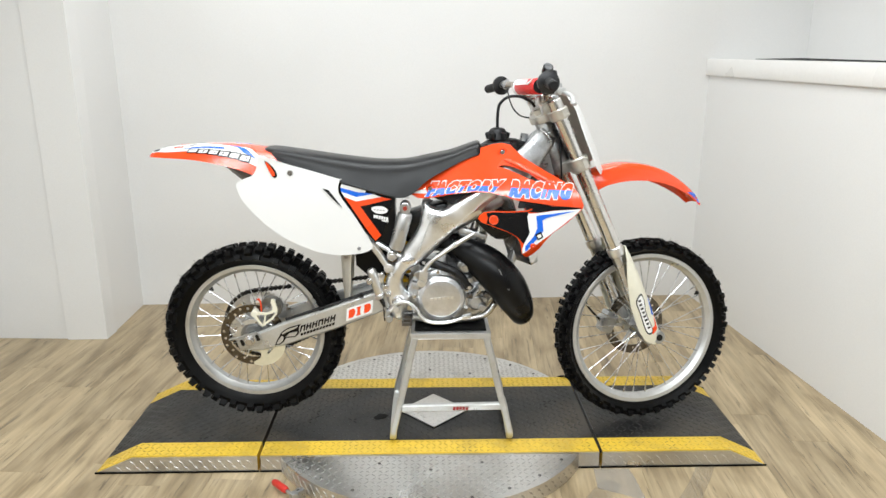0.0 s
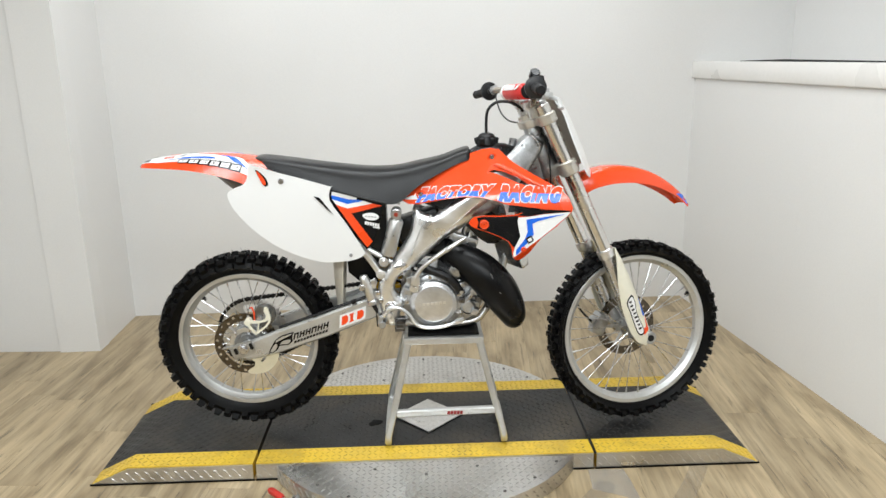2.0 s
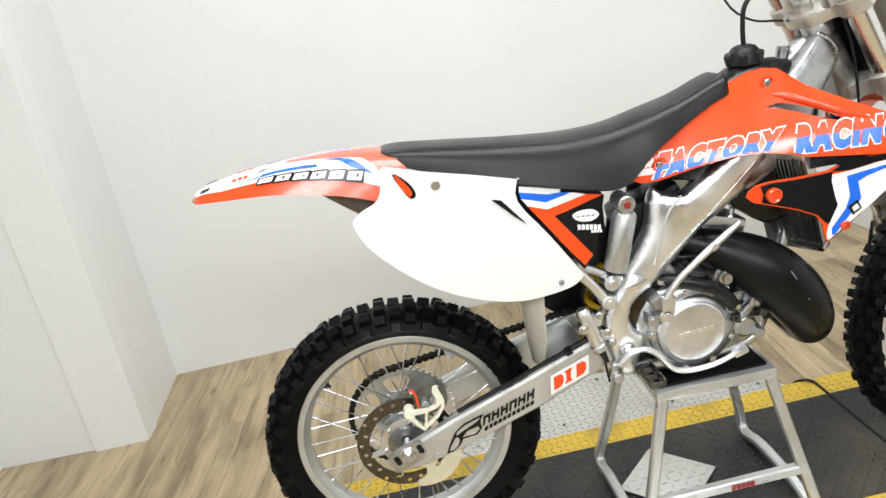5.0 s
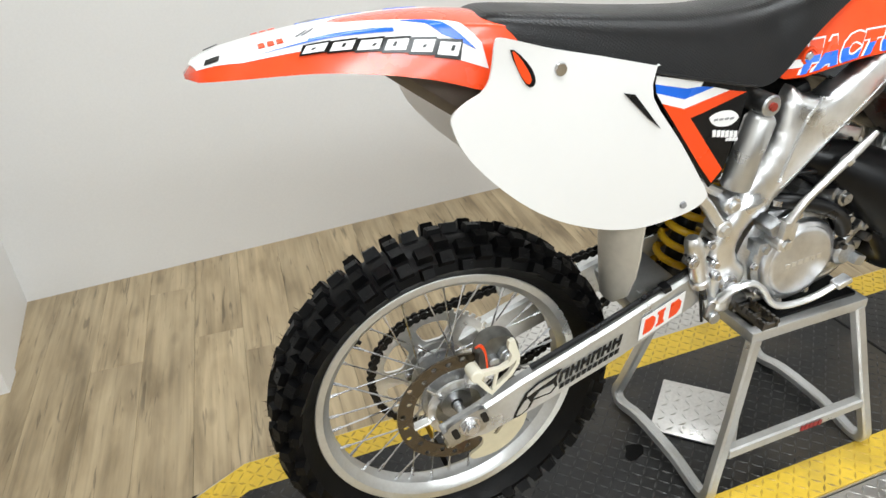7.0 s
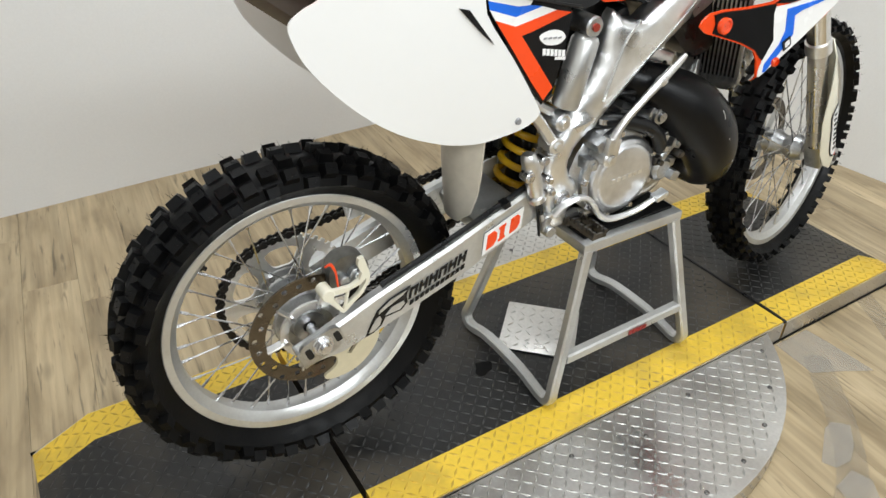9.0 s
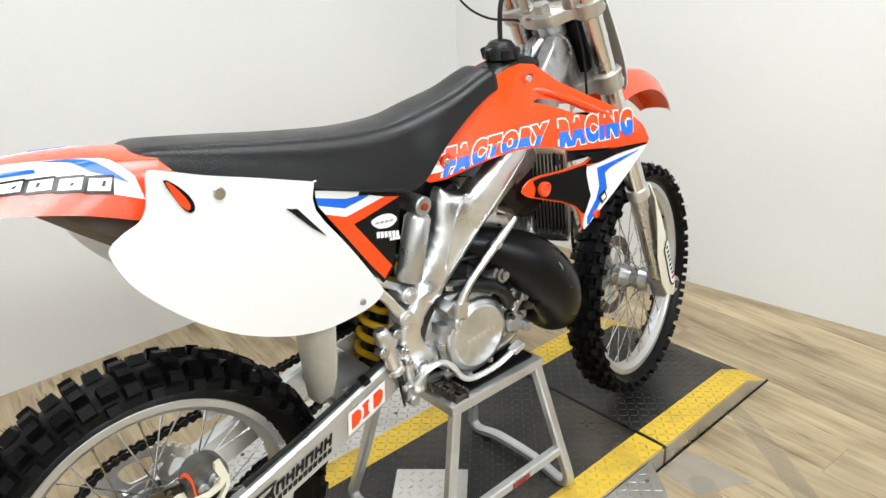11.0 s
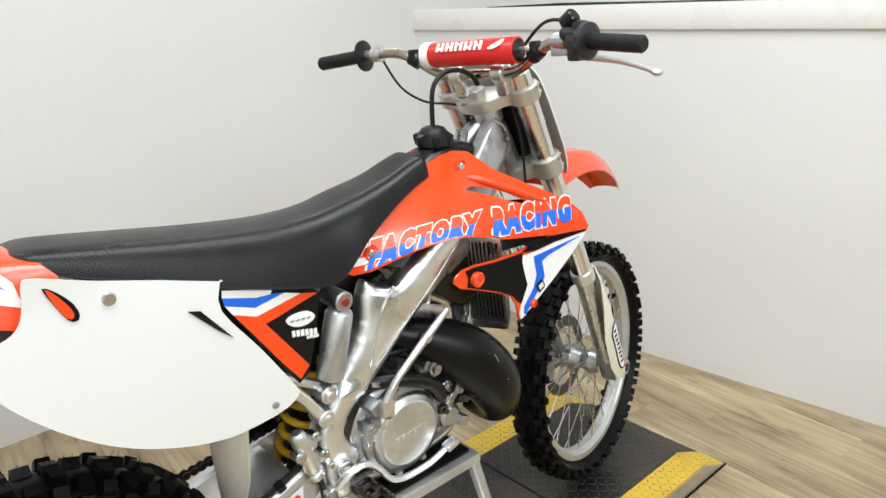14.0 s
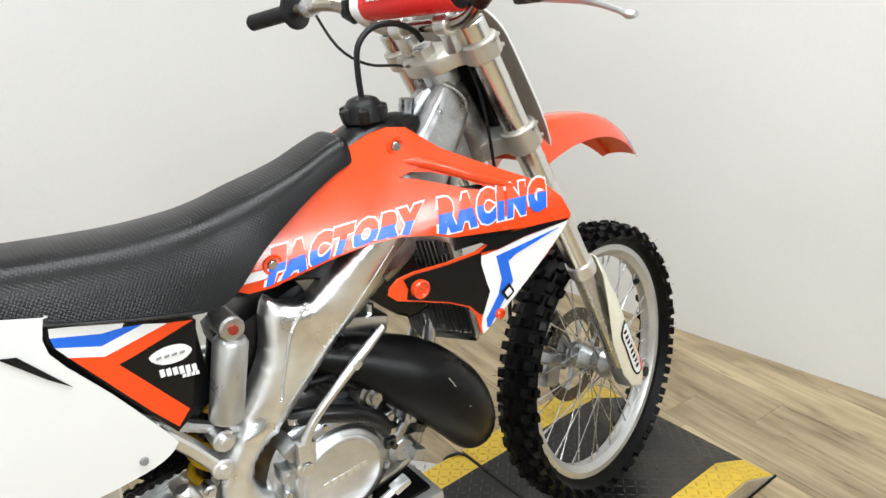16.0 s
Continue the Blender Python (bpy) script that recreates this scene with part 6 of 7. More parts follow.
# radiators
for sg in (-1, 1):
    yaw = Matrix.Rotation(radians(-32 * sg), 4, "Z")
    tl = yaw @ Matrix.Rotation(radians(-20), 4, "Y")
    R3 = tl.to_3x3()
    c = V(0.212, sg * 0.060, 0.846)
    bm = B()
    for dz in (-0.125, 0.125):
        box(bm, c + R3 @ V(0, 0, dz), (0.034, 0.129, 0.024), tl, 0.006)
    for dy in (-0.063, 0.063):
        box(bm, c + R3 @ V(0, dy, 0), (0.034, 0.004, 0.235), tl)
    rad = part("radiator", bm, ALU, bike, "silver radiator behind vertical louvres")
    bm = B()
    box(bm, c + R3 @ V(0.008, 0, 0), (0.016, 0.122, 0.23), tl)
    part("radiator_core", bm, BLACK, rad)
    for i in range(15):
        bm = B()
        box(bm, c + R3 @ V(-0.010, -0.0588 + i * 0.0084, 0), (0.014, 0.0026, 0.228), tl)
        part("louvre", bm, ALU, rad)

# rear fender
FZ = [(-1.052, 1.094, 0.012, 0.003), (-1.047, 1.100, 0.030, 0.006), (-1.034, 1.108, 0.047, 0.012), (-0.99, 1.119, 0.060, 0.022), (-0.87, 1.131, 0.068, 0.042), (-0.75, 1.131, 0.076, 0.066), (-0.66, 1.122, 0.082, 0.088), (-0.60, 1.110, 0.084, 0.096)]
FZC = [tuple(q) for q in crom(FZ, 6)]


def fender(x, s, d):
    """A place on the rear fender: x along it, s from -1 to 1 across, d outwards."""
    k = min(range(len(FZC) - 1), key=lambda i: 0 if FZC[i][0] <= x <= FZC[i + 1][0] else min(abs(FZC[i][0] - x), abs(FZC[i + 1][0] - x)) + 1)
    a, b = FZC[k], FZC[k + 1]
    t = min(1, max(0, (x - a[0]) / max(1e-6, b[0] - a[0])))
    zt, w, dr = (a[i] + (b[i] - a[i]) * t for i in (1, 2, 3))
    q = abs(s)
    flat = 0.62
    if q < flat:
        y, z = w * 0.72 * q / flat, zt - 0.10 * w * (q / flat) ** 2
    else:
        f = (q - flat) / (1 - flat)
        y, z = w * (0.72 + 0.33 * f), zt - 0.10 * w - dr * f ** 1.15
    return V(x, math.copysign(y + d * (0.3 if q < flat else 0.95), s) if s else 0.0, z + d * (1.0 if q < flat else 0.25))


bm = B()
prism(bm, [(-1.052, -1), (-0.605, -1), (-0.605, 1), (-1.052, 1)], fender, 0.0, -0.0035, 0, cell=0.015)
rf = part("rear_fender", bm, RED, bike, "red rear fender with white graphics", angle=70)
for sg in (-1, 1):
    for pts, m_, lab, d in (([(-1.044, 0.0), (-1.036, 0.62), (-0.98, 0.74), (-0.88, 0.74), (-0.78, 0.80), (-0.655, 0.88), (-0.66, 0.74), (-0.70, 0.55), (-0.76, 0.42), (-0.84, 0.2), (-0.86, 0.0)], DWHITE, "white graphic", 0.0012),
                            ([(-0.96, 0.66), (-0.86, 0.60), (-0.78, 0.62), (-0.78, 0.66), (-0.86, 0.64)], BLUE, "blue stripe", 0.0024),
                            ([(-0.765, 0.46), (-0.735, 0.50), (-0.67, 0.78), (-0.715, 0.70)], BLUE, "blue stripe", 0.0024)):
        bm = B()
        prism(bm, [(u, sg * v) for u, v in pts], fender, d, d - 0.001, cell=0.02)
        part("fender_graphic", bm, m_, rf, lab)
    for i in range(6):
        u, lo, hi = -0.905 + i * 0.0355, 0.690 + i * 0.012, 0.775 + i * 0.012
        for grow, d, m_, lab in ((0.0036, 0.0034, GLOSSBLACK, "black letter outline"), (0.0, 0.0046, DWHITE, "white block letter shape")):
            bm = B()
            g = grow * 5.5
            prism(bm, crom([(u - grow, sg * (hi + g)), (u + 0.029 + grow, sg * (hi + g)), (u + 0.037 + grow, sg * (lo - g)), (u + 0.008 - grow, sg * (lo - g))], 1, True), fender, d, d - 0.001, cell=0.02)
            part("print_block", bm, m_, rf, lab)
        bm = B()
        k = 0.012 + 0.004 * (i % 3)
        prism(bm, [(u + k, sg * (hi - 0.03)), (u + k + 0.004, sg * (hi - 0.03)), (u + k + 0.008, sg * (lo + (0.02 if i % 2 else 0.035))), (u + k + 0.004, sg * (lo + (0.02 if i % 2 else 0.035)))], fender, 0.0056, 0.0046)
        part("print_gap", bm, GLOSSBLACK, rf)
    bm = B()
    for i in range(3):
        prism(bm, para(-0.955 + i * 0.012, sg * 0.42, 0.008, sg * 0.14, 0.0), fender, 0.0034, 0.002)
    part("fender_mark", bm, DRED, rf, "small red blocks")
    bm = B()
    prism(bm, para(-1.022, sg * 0.44, 0.018, sg * 0.16, 0.02), fender, 0.0034, 0.002)
    part("fender_logo", bm, GLOSSBLACK, rf, "small black logo")
    bm = B()
    for i in range(2):
        prism(bm, para(-0.89 + i * 0.008, sg * 0.30, 0.002, sg * 0.16, 0.1), fender, 0.0034, 0.002)
    part("fender_mark", bm, GREYDEC, rf)
bm = B()
rings = []
for x, zb, w, zt in ((-0.795, 1.058, 0.042, 1.068), (-0.745, 1.018, 0.050, 1.06), (-0.69, 0.975, 0.056, 1.05), (-0.60, 0.90, 0.064, 1.04), (-0.50, 0.83, 0.064, 1.02)):
    rings.append([V(x, -w, zt), V(x, -w, zb + 0.02), V(x, -w + 0.02, zb), V(x, w - 0.02, zb), V(x, w, zb + 0.02), V(x, w, zt)])
skin(bm, rings)
part("inner_fender", bm, mat("dark_brown_plastic", (0.085, 0.068, 0.055), 0.4, var=0.2), bike, "dark inner rear fender")

# front end
fork = B()
for sg in (-1, 1):
    cyl(fork, F(0.030, 0.035, sg * 0.092), F(0.60, 0.035, sg * 0.092), 0.0255, n=28, bev=0.002)
forks = part("fork", fork, FORKTUBE, bike, "upside-down fork with metallic outer tubes", SM)
for sg in (-1, 1):
    bm = B()
    cyl(bm, F(0.58, 0.035, sg * 0.092), F(0.615, 0.035, sg * 0.092), 0.0295, n=28, bev=0.003)
    part("fork_seal", bm, ALU, forks, m=SM)
    bm = B()
    cyl(bm, F(0.60, 0.035, sg * 0.092), F(0.90, 0.035, sg * 0.092), 0.0235, n=24)
    part("fork_tube", bm, STEEL, forks, "chrome lower fork tube", SM)
    bm = B()
    box(bm, F(0.925, 0.043, sg * 0.092), (0.05, 0.046, 0.10), Matrix.Rotation(-RAKE, 4, "Y"), 0.010)
    cyl(bm, F(0.955, 0.061, sg * 0.075), F(0.955, 0.061, sg * 0.132), 0.024, n=22, bev=0.003)
    part("axle_clamp", bm, CAST, forks, m=SM)
    bm = B()
    cyl(bm, F(0.955, 0.061, sg * 0.128), F(0.955, 0.061, sg * 0.135), 0.012, n=18)
    part("axle_end", bm, BLACK, forks, m=SM)
    bm = B()
    cyl(bm, F(0.014, 0.035, sg * 0.092), F(0.03, 0.035, sg * 0.092), 0.021, n=20, bev=0.003)
    cyl(bm, F(0.008, 0.035, sg * 0.092), F(0.016, 0.035, sg * 0.092), 0.010, n=6)
    part("fork_cap", bm, CAST, forks, m=SM)
    # fork guard wraps the front and outside of the lower leg
    bm = B()
    rings = []
    for s, r, o0, o1 in ((0.595, 0.034, -30, 40), (0.63, 0.037, -40, 75), (0.70, 0.041, -50, 112), (0.80, 0.043, -55, 138), (0.90, 0.043, -50, 142), (0.945, 0.041, -40, 130), (0.972, 0.035, -10, 95)):
        ring = [F(s, 0.037 + (r + dr) * math.cos(a), sg * (0.092 + (r + dr) * math.sin(a))) for dr, seq in ((0.003, range(13)), (0.0, range(12, -1, -1))) for a in (radians(o0 + (o1 - o0) * k / 12) for k in seq)]
        rings.append(ring)
    skin(bm, rings)
    gd = part("fork_guard", bm, AGED, forks, "slightly yellowed white plastic fork guard", SM, angle=60)
    if sg < 0:
        def gmap(u, v, d):
            a = v * 10.0
            return F(u, 0.037 + (0.0462 + d) * math.cos(a), -(0.092 + (0.0462 + d) * math.sin(a)))
        G = math.pi / 1800
        bm = B()
        prism(bm, crom([(0.765, G * 74), (0.785, G * 108), (0.83, G * 110), (0.905, G * 112), (0.925, G * 98), (0.91, G * 78), (0.84, G * 82), (0.80, G * 70)], 3, True), gmap, 0.001, 0.0, cell=0.02)
        part("guard_print", bm, GLOSSBLACK, gd, "black outlined lettering shape", SM)
        bm = B()
        prism(bm, crom([(0.772, G * 78), (0.788, G * 104), (0.83, G * 106), (0.902, G * 108), (0.918, G * 97), (0.907, G * 82), (0.84, G * 86), (0.80, G * 75)], 3, True), gmap, 0.0022, 0.001, cell=0.012)
        part("guard_print", bm, DWHITE, gd, "white lettering shape", SM)
        bm = B()
        for i in range(8):
            prism(bm, [(0.784 + i * 0.0155, G * 87), (0.791 + i * 0.0155, G * 89), (0.791 + i * 0.0155, G * (101 if i % 3 else 98)), (0.784 + i * 0.0155, G * 100)], gmap, 0.0034, 0.0022, cell=0.012)
        part("guard_print", bm, GLOSSBLACK, gd, "black lettering blocks", SM)
        bm = B()
        prism(bm, [(0.87, G * 40), (0.92, G * 50), (0.928, G * 86), (0.905, G * 92), (0.905, G * 60)], gmap, 0.0008, 0.0, cell=0.012)
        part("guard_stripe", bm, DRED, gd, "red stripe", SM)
        bm = B()
        prism(bm, [(0.80, G * 28), (0.87, G * 40), (0.86, G * 54), (0.81, G * 40)], gmap, 0.0008, 0.0, cell=0.012)
        part("guard_stripe", bm, BLUE, gd, "blue stripe", SM)
bm = B()
cyl(bm, F(0.955, 0.061, -0.12), F(0.955, 0.061, 0.12), 0.011, n=16)
part("front_axle", bm, STEEL, forks, m=SM)
for nm, s, h in (("top_clamp", 0.080, 0.025), ("bottom_clamp", 0.262, 0.034)):
    bm = B()
    out = crom([(-0.03, -0.03), (0.0, -0.065), (0.005, -0.102), (0.035, -0.129), (0.066, -0.102), (0.058, -0.06), (0.05, 0.0), (0.058, 0.06), (0.066, 0.102), (0.035, 0.129), (0.005, 0.102), (0.0, 0.065), (-0.03, 0.03)], 3, True)
    prism(bm, out, lambda u, v, d: F(d, u, v), s - h / 2, s + h / 2, 0.004)
    for sg in (-1, 1):
        cyl(bm, F(s - h * 0.7, 0.035, sg * 0.092), F(s + h * 0.7, 0.035, sg * 0.092), 0.034, n=26, bev=0.003)
        for q in (-0.4, 0.4):
            cyl(bm, F(s + h * q, 0.058, sg * 0.120), F(s + h * q, 0.058, sg * 0.105), 0.004, n=6)
    if nm == "top_clamp":
        cyl(bm, F(s - h * 1.2, 0, 0), F(s, 0, 0), 0.019, n=6)
    part(nm, bm, CLAMP, forks, "cast triple clamp", SM)
bm = B()
cyl(bm, F(0.05, 0.0, 0), F(0.27, 0, 0), 0.015, n=14)
part("steering_stem", bm, STEEL, forks, m=SM)
# One black block stands for both the cables and the shade here.
bm = B()
box(bm, F(0.175, 0.055, 0), (0.03, 0.10, 0.15), Matrix.Rotation(-RAKE, 4, "Y"), 0.012)
part("cable_shroud", bm, BLACK, forks, "black block for cables and shade ahead of the steering head", SM)

# handlebar
for sg in (-1, 1):
    bm = B()
    box(bm, V(0.296, sg * 0.055, 1.255), (0.028, 0.026, 0.05), Matrix.Rotation(-0.35, 4, "Y"), 0.006)
    cyl(bm, V(0.285, sg * 0.07, 1.277), V(0.285, sg * 0.04, 1.277), 0.019, n=18, bev=0.003)
    part("bar_mount", bm, ALU, bike, m=SMB)
bm = B()
half = [(0.285, 0.0, 1.277), (0.285, 0.07, 1.277), (0.280, 0.115, 1.287), (0.268, 0.16, 1.315), (0.256, 0.205, 1.332), (0.235, 0.27, 1.332), (0.212, 0.385, 1.320)]
tube(bm, [(x, -y, z) for x, y, z in half[:0:-1]] + half, 0.0112, 14, 4)
bars = part("handlebar", bm, mat("bare_steel_bar", (0.42, 0.38, 0.33), 0.28, 1.0, var=0.1), bike, "bare metal handlebar with a red crossbar pad", SMB)
bm = B()
cyl(bm, (0.262, -0.165, 1.322), (0.262, 0.165, 1.322), 0.006, n=10)
part("crossbar", bm, ALU, bars, m=SMB)
bm = B()
tube(bm, [(0.258, -0.1225, 1.322), (0.258, -0.1215, 1.322), (0.258, 0.096, 1.322), (0.258, 0.098, 1.322)], [0.0262, 0.027, 0.027, 0.020], 14)
pad = part("bar_pad", bm, mat("red_vinyl", (0.66, 0.02, 0.018), 0.35, var=0.08, scale=20, fine=200, bump=0.15), bars, "red padded crossbar roll", SMB, angle=70)
bm = B()
tube(bm, [(0.258, 0.094, 1.322), (0.258, 0.095, 1.322), (0.258, 0.116, 1.322), (0.258, 0.117, 1.322)], [0.0275, 0.0283, 0.0283, 0.024], 14)
part("pad_end", bm, DWHITE, pad, "white pad end", SMB)
for ya, yb, ra, rb in ((-0.1235, -0.105, 0.0235, 0.0235), (0.134, 0.112, 0.013, 0.0225)):
    bm = B()
    cyl(bm, (0.258, ya, 1.322), (0.258, yb, 1.322), ra, rb, 14)
    part("foam_core", bm, BLACK, pad, "black foam core", SMB)
bm = B()
PR = Matrix.Rotation(0.52, 4, "Y")
PP = V(0.258 - 0.0262, 0, 1.322 + 0.0150)
for i in range(5):
    y = 0.062 - i * 0.0245
    for dy, w in ((0, 0.0055), (0.013, 0.0055)):
        box(bm, PP + V(0, y - dy, 0), (0.003, w, 0.019), PR)
    box(bm, PP + V(0.0022 * (i % 2), y - 0.0065, 0.0035 * (i % 3 - 1)), (0.003, 0.013, 0.0045), PR)
prism(bm, crom([(-0.068, -0.009), (-0.085, 0.002), (-0.104, 0.010), (-0.098, -0.002), (-0.082, -0.010)], 2, True), lambda u, v, d: PP + V(0, u, 0) + PR.to_3x3() @ V(-d, 0, v), 0.0015, -0.0015)
part("pad_print", bm, DWHITE, pad, "white block lettering shapes", SMB)
for sg in (-1, 1):
    bm = B()
    cyl(bm, (0.270, sg * 0.147, 1.307), (0.265, sg * 0.168, 1.320), 0.0165, n=12)
    box(bm, (0.264, sg * 0.158, 1.322), (0.026, 0.016, 0.030), None, 0.004)
    part("crossbar_clamp", bm, BLACK, bars, m=SMB)
    bm = B()
    a, b = V(0.2315, sg * 0.287, 1.3305), V(0.2095, sg * 0.407, 1.3195)
    d = (b - a)
    q = [a + d * (i / 24) for i in range(25)]
    tube(bm, q, [0.0148 + (0.0012 if i % 2 else 0) for i in range(24)] + [0.0125], 16)
    part("grip", bm, GRIP, bars, "black rubber grip", SMB)
    bm = B()
    e = d.normalized()
    if sg > 0:
        tube(bm, [a - e * 0.012, a - e * 0.008, a - e * 0.002, a + e * 0.004], [0.024, 0.035, 0.035, 0.022], 20)
        part("grip_flange", bm, BLACK, bars, m=SMB)
    else:
        tube(bm, [a - e * 0.034, a - e * 0.030, a - e * 0.012, a - e * 0.006, a + e * 0.006, a + e * 0.010], [0.018, 0.025, 0.028, 0.034, 0.034, 0.025], 20)
        box(bm, a - e * 0.020 + V(0.010, 0, 0.018), (0.040, 0.022, 0.036), None, 0.010)
        cyl(bm, a - e * 0.046 + V(-0.012, 0, 0.012), a - e * 0.014 + V(-0.012, 0, 0.012), 0.012, n=12)
        box(bm, a - e * 0.026 + V(0.006, 0, -0.026), (0.03, 0.03, 0.022), None, 0.006)
        part("throttle_housing", bm, mat("dark_grey_plastic", (0.012, 0.012, 0.014), 0.4, var=0.2, scale=30), bars, "dark grey throttle housing", SMB)
        bm = B()
        cyl(bm, a - e * 0.052 + V(0, 0, 0.026), a - e * 0.028 + V(0.004, 0, 0.046), 0.016, n=14, bev=0.003)
        part("throttle_cap", bm, BLACK, bars, m=SMB)
        bm = B()
        tube(bm, [a - e * 0.048 + V(0.012, 0.0, 0.034), V(0.262, -0.19, 1.372), V(0.285, -0.14, 1.35), V(0.315, -0.08, 1.30), V(0.335, -0.04, 1.22)], 0.0035, 8, 4)
        part("throttle_cable", bm, BLACK, bars, "black throttle cable", SMB)
        bm = B()
        box(bm, (0.262, -0.228, 1.318), (0.05, 0.05, 0.024), Matrix.Rotation(0.2, 4, "Z"), 0.006)
        cyl(bm, (0.246, -0.215, 1.334), (0.242, -0.243, 1.334), 0.017, n=16)
        part("brake_perch", bm, CAST, bars, "front brake master cylinder", SMB)
        bm = B()
        tube(bm, [(0.288, -0.245, 1.300), (0.296, -0.28, 1.296), (0.292, -0.33, 1.288), (0.276, -0.385, 1.274), (0.272, -0.402, 1.268), (0.271, -0.412, 1.267)], [0.009, 0.0105, 0.009, 0.0075, 0.0105, 0.006], 10, 4, flat=0.65)
        box(bm, (0.284, -0.245, 1.305), (0.03, 0.03, 0.022), None, 0.005)
        part("brake_lever", bm, SATIN, bars, "silver front brake lever", SMB)
bm = B()
cyl(bm, (0.238, 0.255, 1.332), (0.240, 0.232, 1.333), 0.017, n=14)
cyl(bm, (0.247, 0.25, 1.35), (0.247, 0.24, 1.32), 0.008, n=10)
part("clutch_clamp", bm, STEEL, bars, "bare clutch lever clamp", SMB)
bm = B()
tube(bm, [(0.242, 0.24, 1.328), (0.25, 0.195, 1.258), (0.268, 0.14, 1.222), (0.30, 0.085, 1.212), (0.34, 0.05, 1.19)], 0.0028, 8, 4)
part("kill_switch_wire", bm, BLACK, bars, "thin black wire", SMB)
bm = B()
tube(bm, [F(0.09, 0.03, -0.055), F(0.17, 0.012, -0.064), F(0.26, -0.02, -0.064), F(0.36, -0.06, -0.060)], 0.003, 8, 4)
part("front_cable", bm, BLACK, bike, "black cable beside the steering head", SMB)


# front plate and fender
def plate(u, v, d):
    """u from the top down, v across from -1 to 1."""
    return F(u, 0.138 - 0.060 * v * v + d - 0.05 * max(0.0, 1 - u / 0.10) ** 2 - 0.10 * max(0, u - 0.24), v * 0.124)


bm = B()
prism(bm, crom([(0.02, 0.0), (0.025, 0.5), (0.05, 0.78), (0.11, 0.90), (0.19, 0.98), (0.27, 0.98), (0.325, 0.80), (0.305, 0.4), (0.29, 0.0), (0.305, -0.4), (0.325, -0.80), (0.27, -0.98), (0.19, -0.98), (0.11, -0.90), (0.05, -0.78), (0.025, -0.5)], 2, True), plate, 0.0, -0.004, 0.0, cell=0.03)
fp = part("front_number_plate", bm, WHITE, bike, "white front number plate", SM, angle=60)
# Back layer: yellowish plastic with the plate's inner shade in its colour.
bm = B()
prism(bm, crom([(0.02, 0.0), (0.025, 0.5), (0.05, 0.78), (0.11, 0.90), (0.19, 0.98), (0.27, 0.98), (0.325, 0.80), (0.305, 0.4), (0.29, 0.0), (0.305, -0.4), (0.325, -0.80), (0.27, -0.98), (0.19, -0.98), (0.11, -0.90), (0.05, -0.78), (0.025, -0.5)], 2, True), lambda u, v, d: plate(0.155 + (u - 0.155) * 0.975, v * 0.975, d), -0.0042, -0.0055, 0.0, cell=0.03)
part("plate_back", bm, mat("plate_shade_plastic", (0.46, 0.44, 0.38), 0.45, var=0.1), fp, "yellowish back of the plate, darkened for shade", SM, angle=60)
FF = [(0.455, 1.020, 0.055, 0.05), (0.51, 1.055, 0.062, 0.055), (0.60, 1.072, 0.066, 0.055), (0.70, 1.062, 0.068, 0.048), (0.79, 1.028, 0.064, 0.036), (0.87, 0.972, 0.056, 0.022), (0.918, 0.918, 0.045, 0.010)]
FFC = [(q[0], q[1] - 0.013, q[2], q[3]) for q in crom(FF, 5)]


def front_fender(u, s, d):
    i = min(len(FFC) - 2, max(0, int(u)))
    t = u - i
    x, z, w, dr = (FFC[i][k] + (FFC[i + 1][k] - FFC[i][k]) * t for k in range(4))
    tx, tz = FFC[i + 1][0] - FFC[i][0], FFC[i + 1][1] - FFC[i][1]
    L = math.hypot(tx, tz)
    q = abs(s)
    y = w * (0.75 * q / 0.65 if q < 0.65 else 0.75 + 0.27 * (q - 0.65) / 0.35)
    drop = 0.10 * w * (q / 0.65) ** 2 if q < 0.65 else 0.10 * w + dr * ((q - 0.65) / 0.35) ** 1.2
    return V(x - tz / L * (d - drop), math.copysign(y, s) if s else 0.0, z + tx / L * (d - drop))


bm = B()
n = len(FFC) - 1.001
gr = [[front_fender(n * i / 36, -1 + 2 * j / 20, 0) for j in range(21)] + [front_fender(n * i / 36, 1 - 2 * j / 20, -0.0035) for j in range(21)] for i in range(37)]
skin(bm, gr)
ff = part("front_fender", bm, RED, bike, "glossy red front fender", SM, angle=60)
bm = B()
prism(bm, [(n * 0.93, -0.55), (n * 0.97, -0.95), (n * 0.82, -0.95), (n * 0.86, -0.75)], front_fender, 0.0012, 0.0, cell=0.3)
part("fender_graphic", bm, BLUE, ff, "blue and white corner graphic", SM)

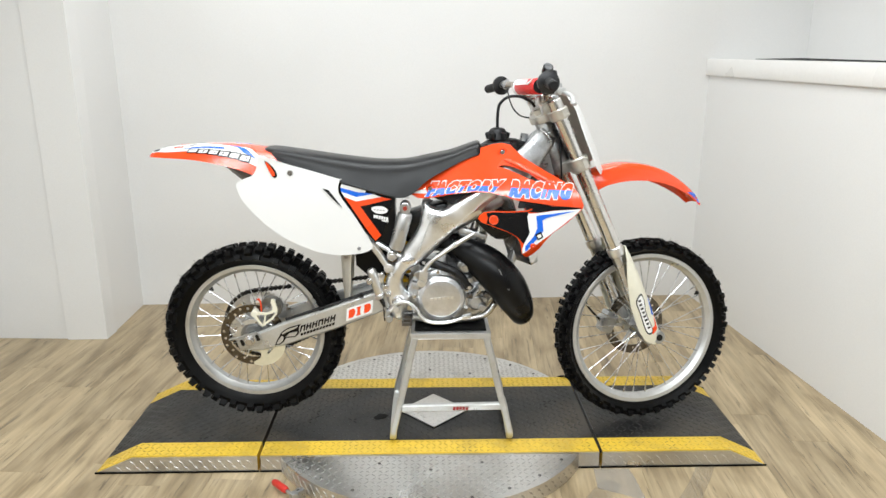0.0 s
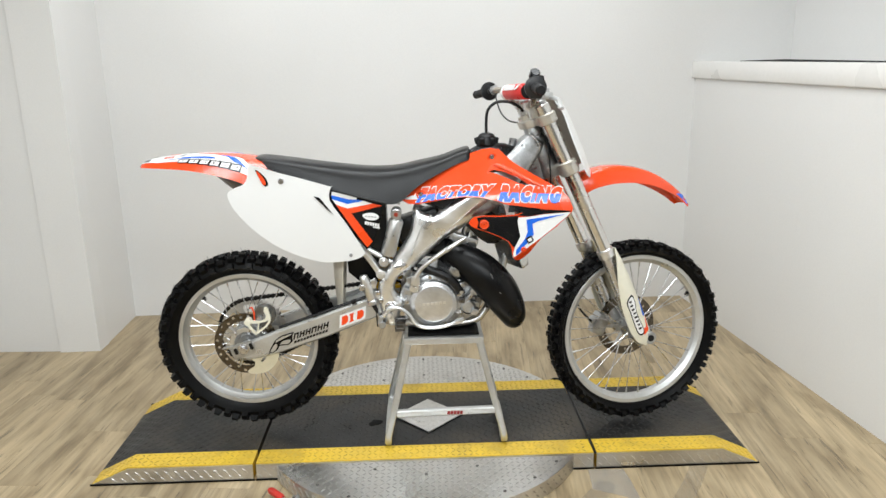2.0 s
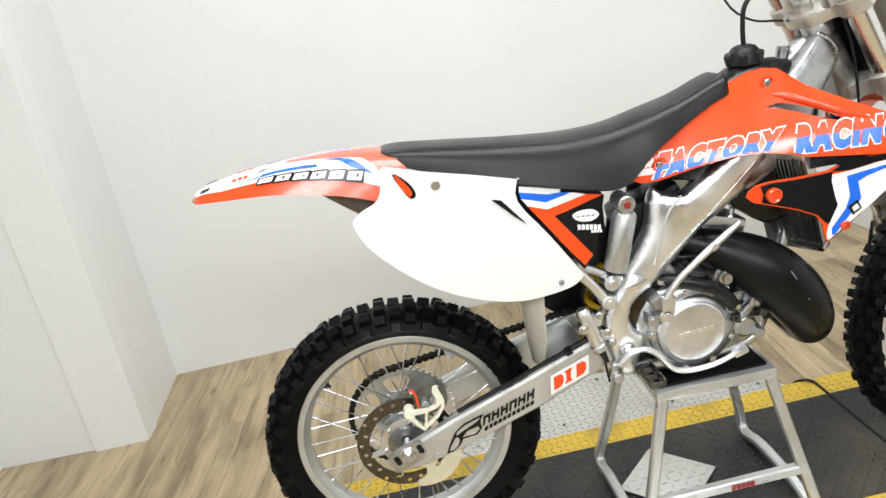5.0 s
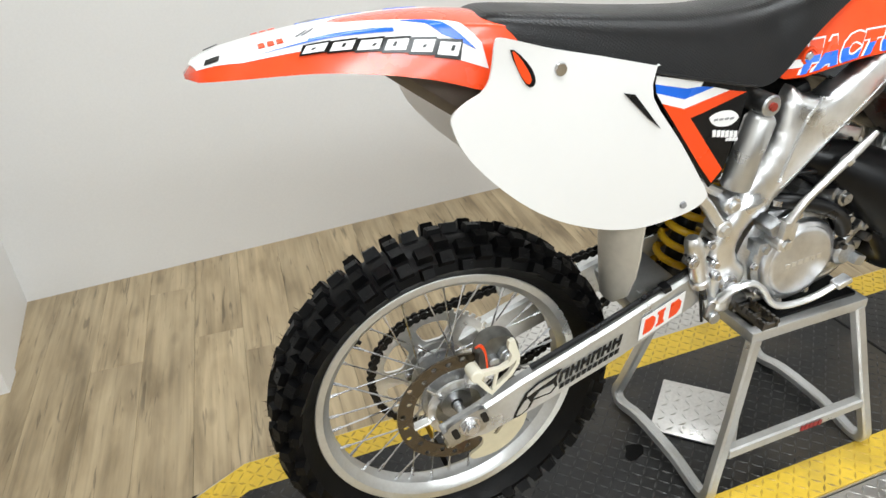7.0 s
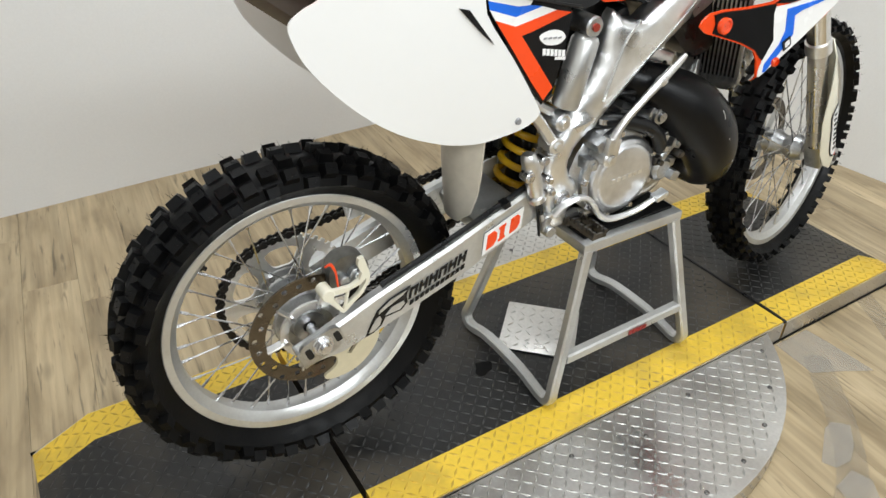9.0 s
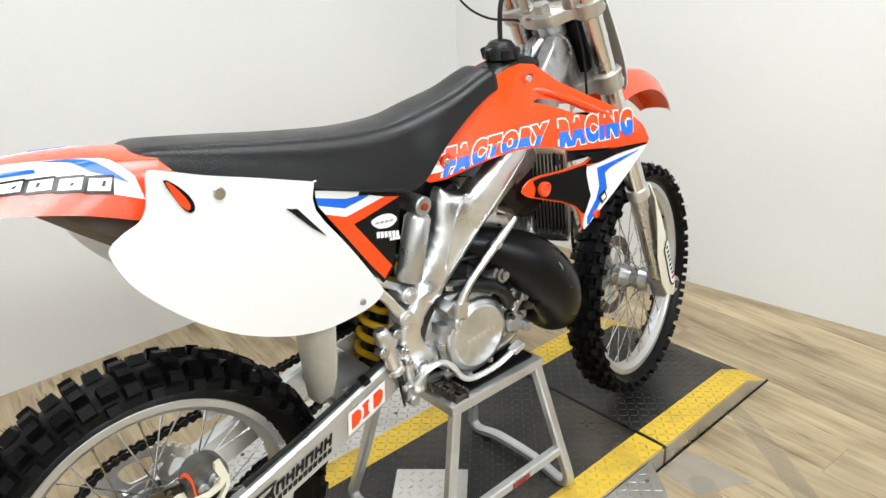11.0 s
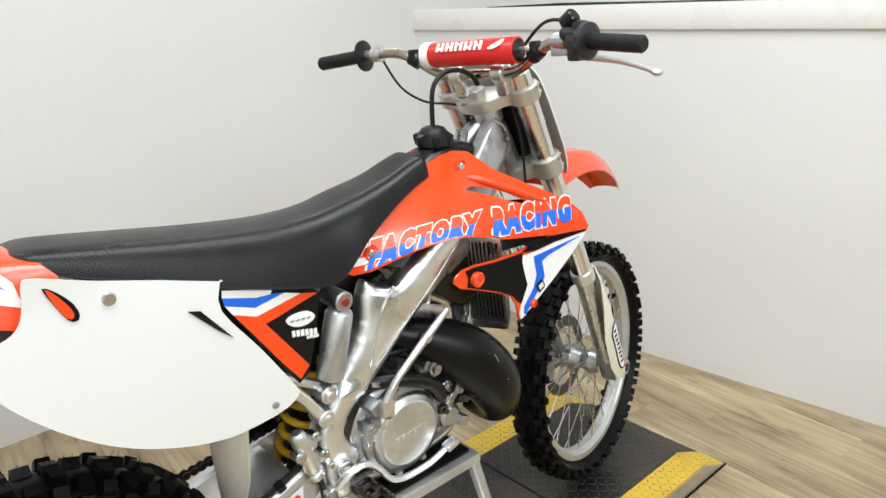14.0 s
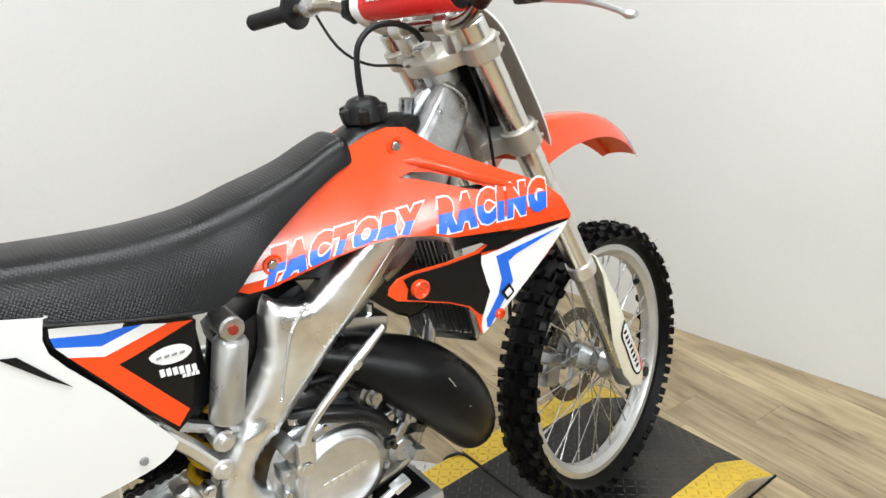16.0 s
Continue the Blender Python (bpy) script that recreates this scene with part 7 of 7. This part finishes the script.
# front brake
bm = B()
drilled_disc(bm, FC + V(0, 0.062, 0), 0.088, 0.12, 22, 0.005, 0.004)
part("brake_disc", bm, DISCSTEEL, front, "drilled front brake disc", SM)
bm = B()
lathe(bm, [(0.022, 0.060), (0.036, 0.060), (0.036, 0.064), (0.022, 0.064)], FC, n=28)
for i in range(6):
    a = 2 * math.pi * i / 6
    e = V(math.cos(a), 0, math.sin(a))
    arm_bm = B()
    bar(arm_bm, [FC + e * 0.03 + V(0, 0.062, 0), FC + e * 0.09 + V(0, 0.062, 0)], 0.014, 0.004)
    part("carrier_arm", arm_bm, SATIN, front, m=SM)
part("disc_carrier", bm, SATIN, front, m=SM)
bm = B()
box(bm, F(0.90, -0.035, 0.068), (0.055, 0.05, 0.085), Matrix.Rotation(0.4, 4, "Y"), 0.012)
cyl(bm, F(0.89, -0.045, 0.10), F(0.89, -0.045, 0.05), 0.018, n=16)
part("brake_caliper", bm, CAST, forks, "front brake caliper", SM)
bm = B()
tube(bm, [F(0.88, -0.06, 0.07), F(0.80, -0.085, 0.075), F(0.72, -0.06, 0.085), F(0.66, 0.0, 0.10)], 0.0045, 8, 4)
part("brake_hose", bm, BLACK, forks, "black front brake hose", SM)
# floor planks
PW, PL, PANG = 0.152, 1.22, -4.0
rows = []
rng = random.Random(4)
RM = Matrix.Rotation(radians(PANG), 4, "Z")
for i in range(-19, 19):
    off = rng.random() * PL
    for j in range(-6, 4):
        m = Matrix.Translation(RM @ V(i * PW, j * PL + off, 0)) @ RM
        bm = B()
        box(bm, (0, 0, -0.005), (PW - 0.0005, PL - 0.0005, 0.01))
        es = [e for e in bm.edges if all(v.co.z > -0.001 for v in e.verts)]
        bmesh.ops.bevel(bm, geom=es, offset=0.0005, segments=1, affect="EDGES")
        inv = m.inverted()
        top = 1.10 if m.translation.x < -1.80 else 1.70
        for co, no in ((V(-2.40, 0, 0), V(-1, 0, 0)), (V(1.96, 0, 0), V(1, 0, 0)), (V(0, -5.22, 0), V(0, -1, 0)), (V(0, top, 0), V(0, 1, 0))):
            bmesh.ops.bisect_plane(bm, geom=bm.verts[:] + bm.edges[:] + bm.faces[:], plane_co=inv @ co, plane_no=inv.to_3x3() @ no, clear_outer=True)
        if bm.faces:
            me = bpy.data.meshes.new("plank")
            bm.to_mesh(me)
            me.materials.append(WOOD)
            ob = new("plank", me)
            ob.parent = floor
            ob.matrix_basis = m
        bm.free()
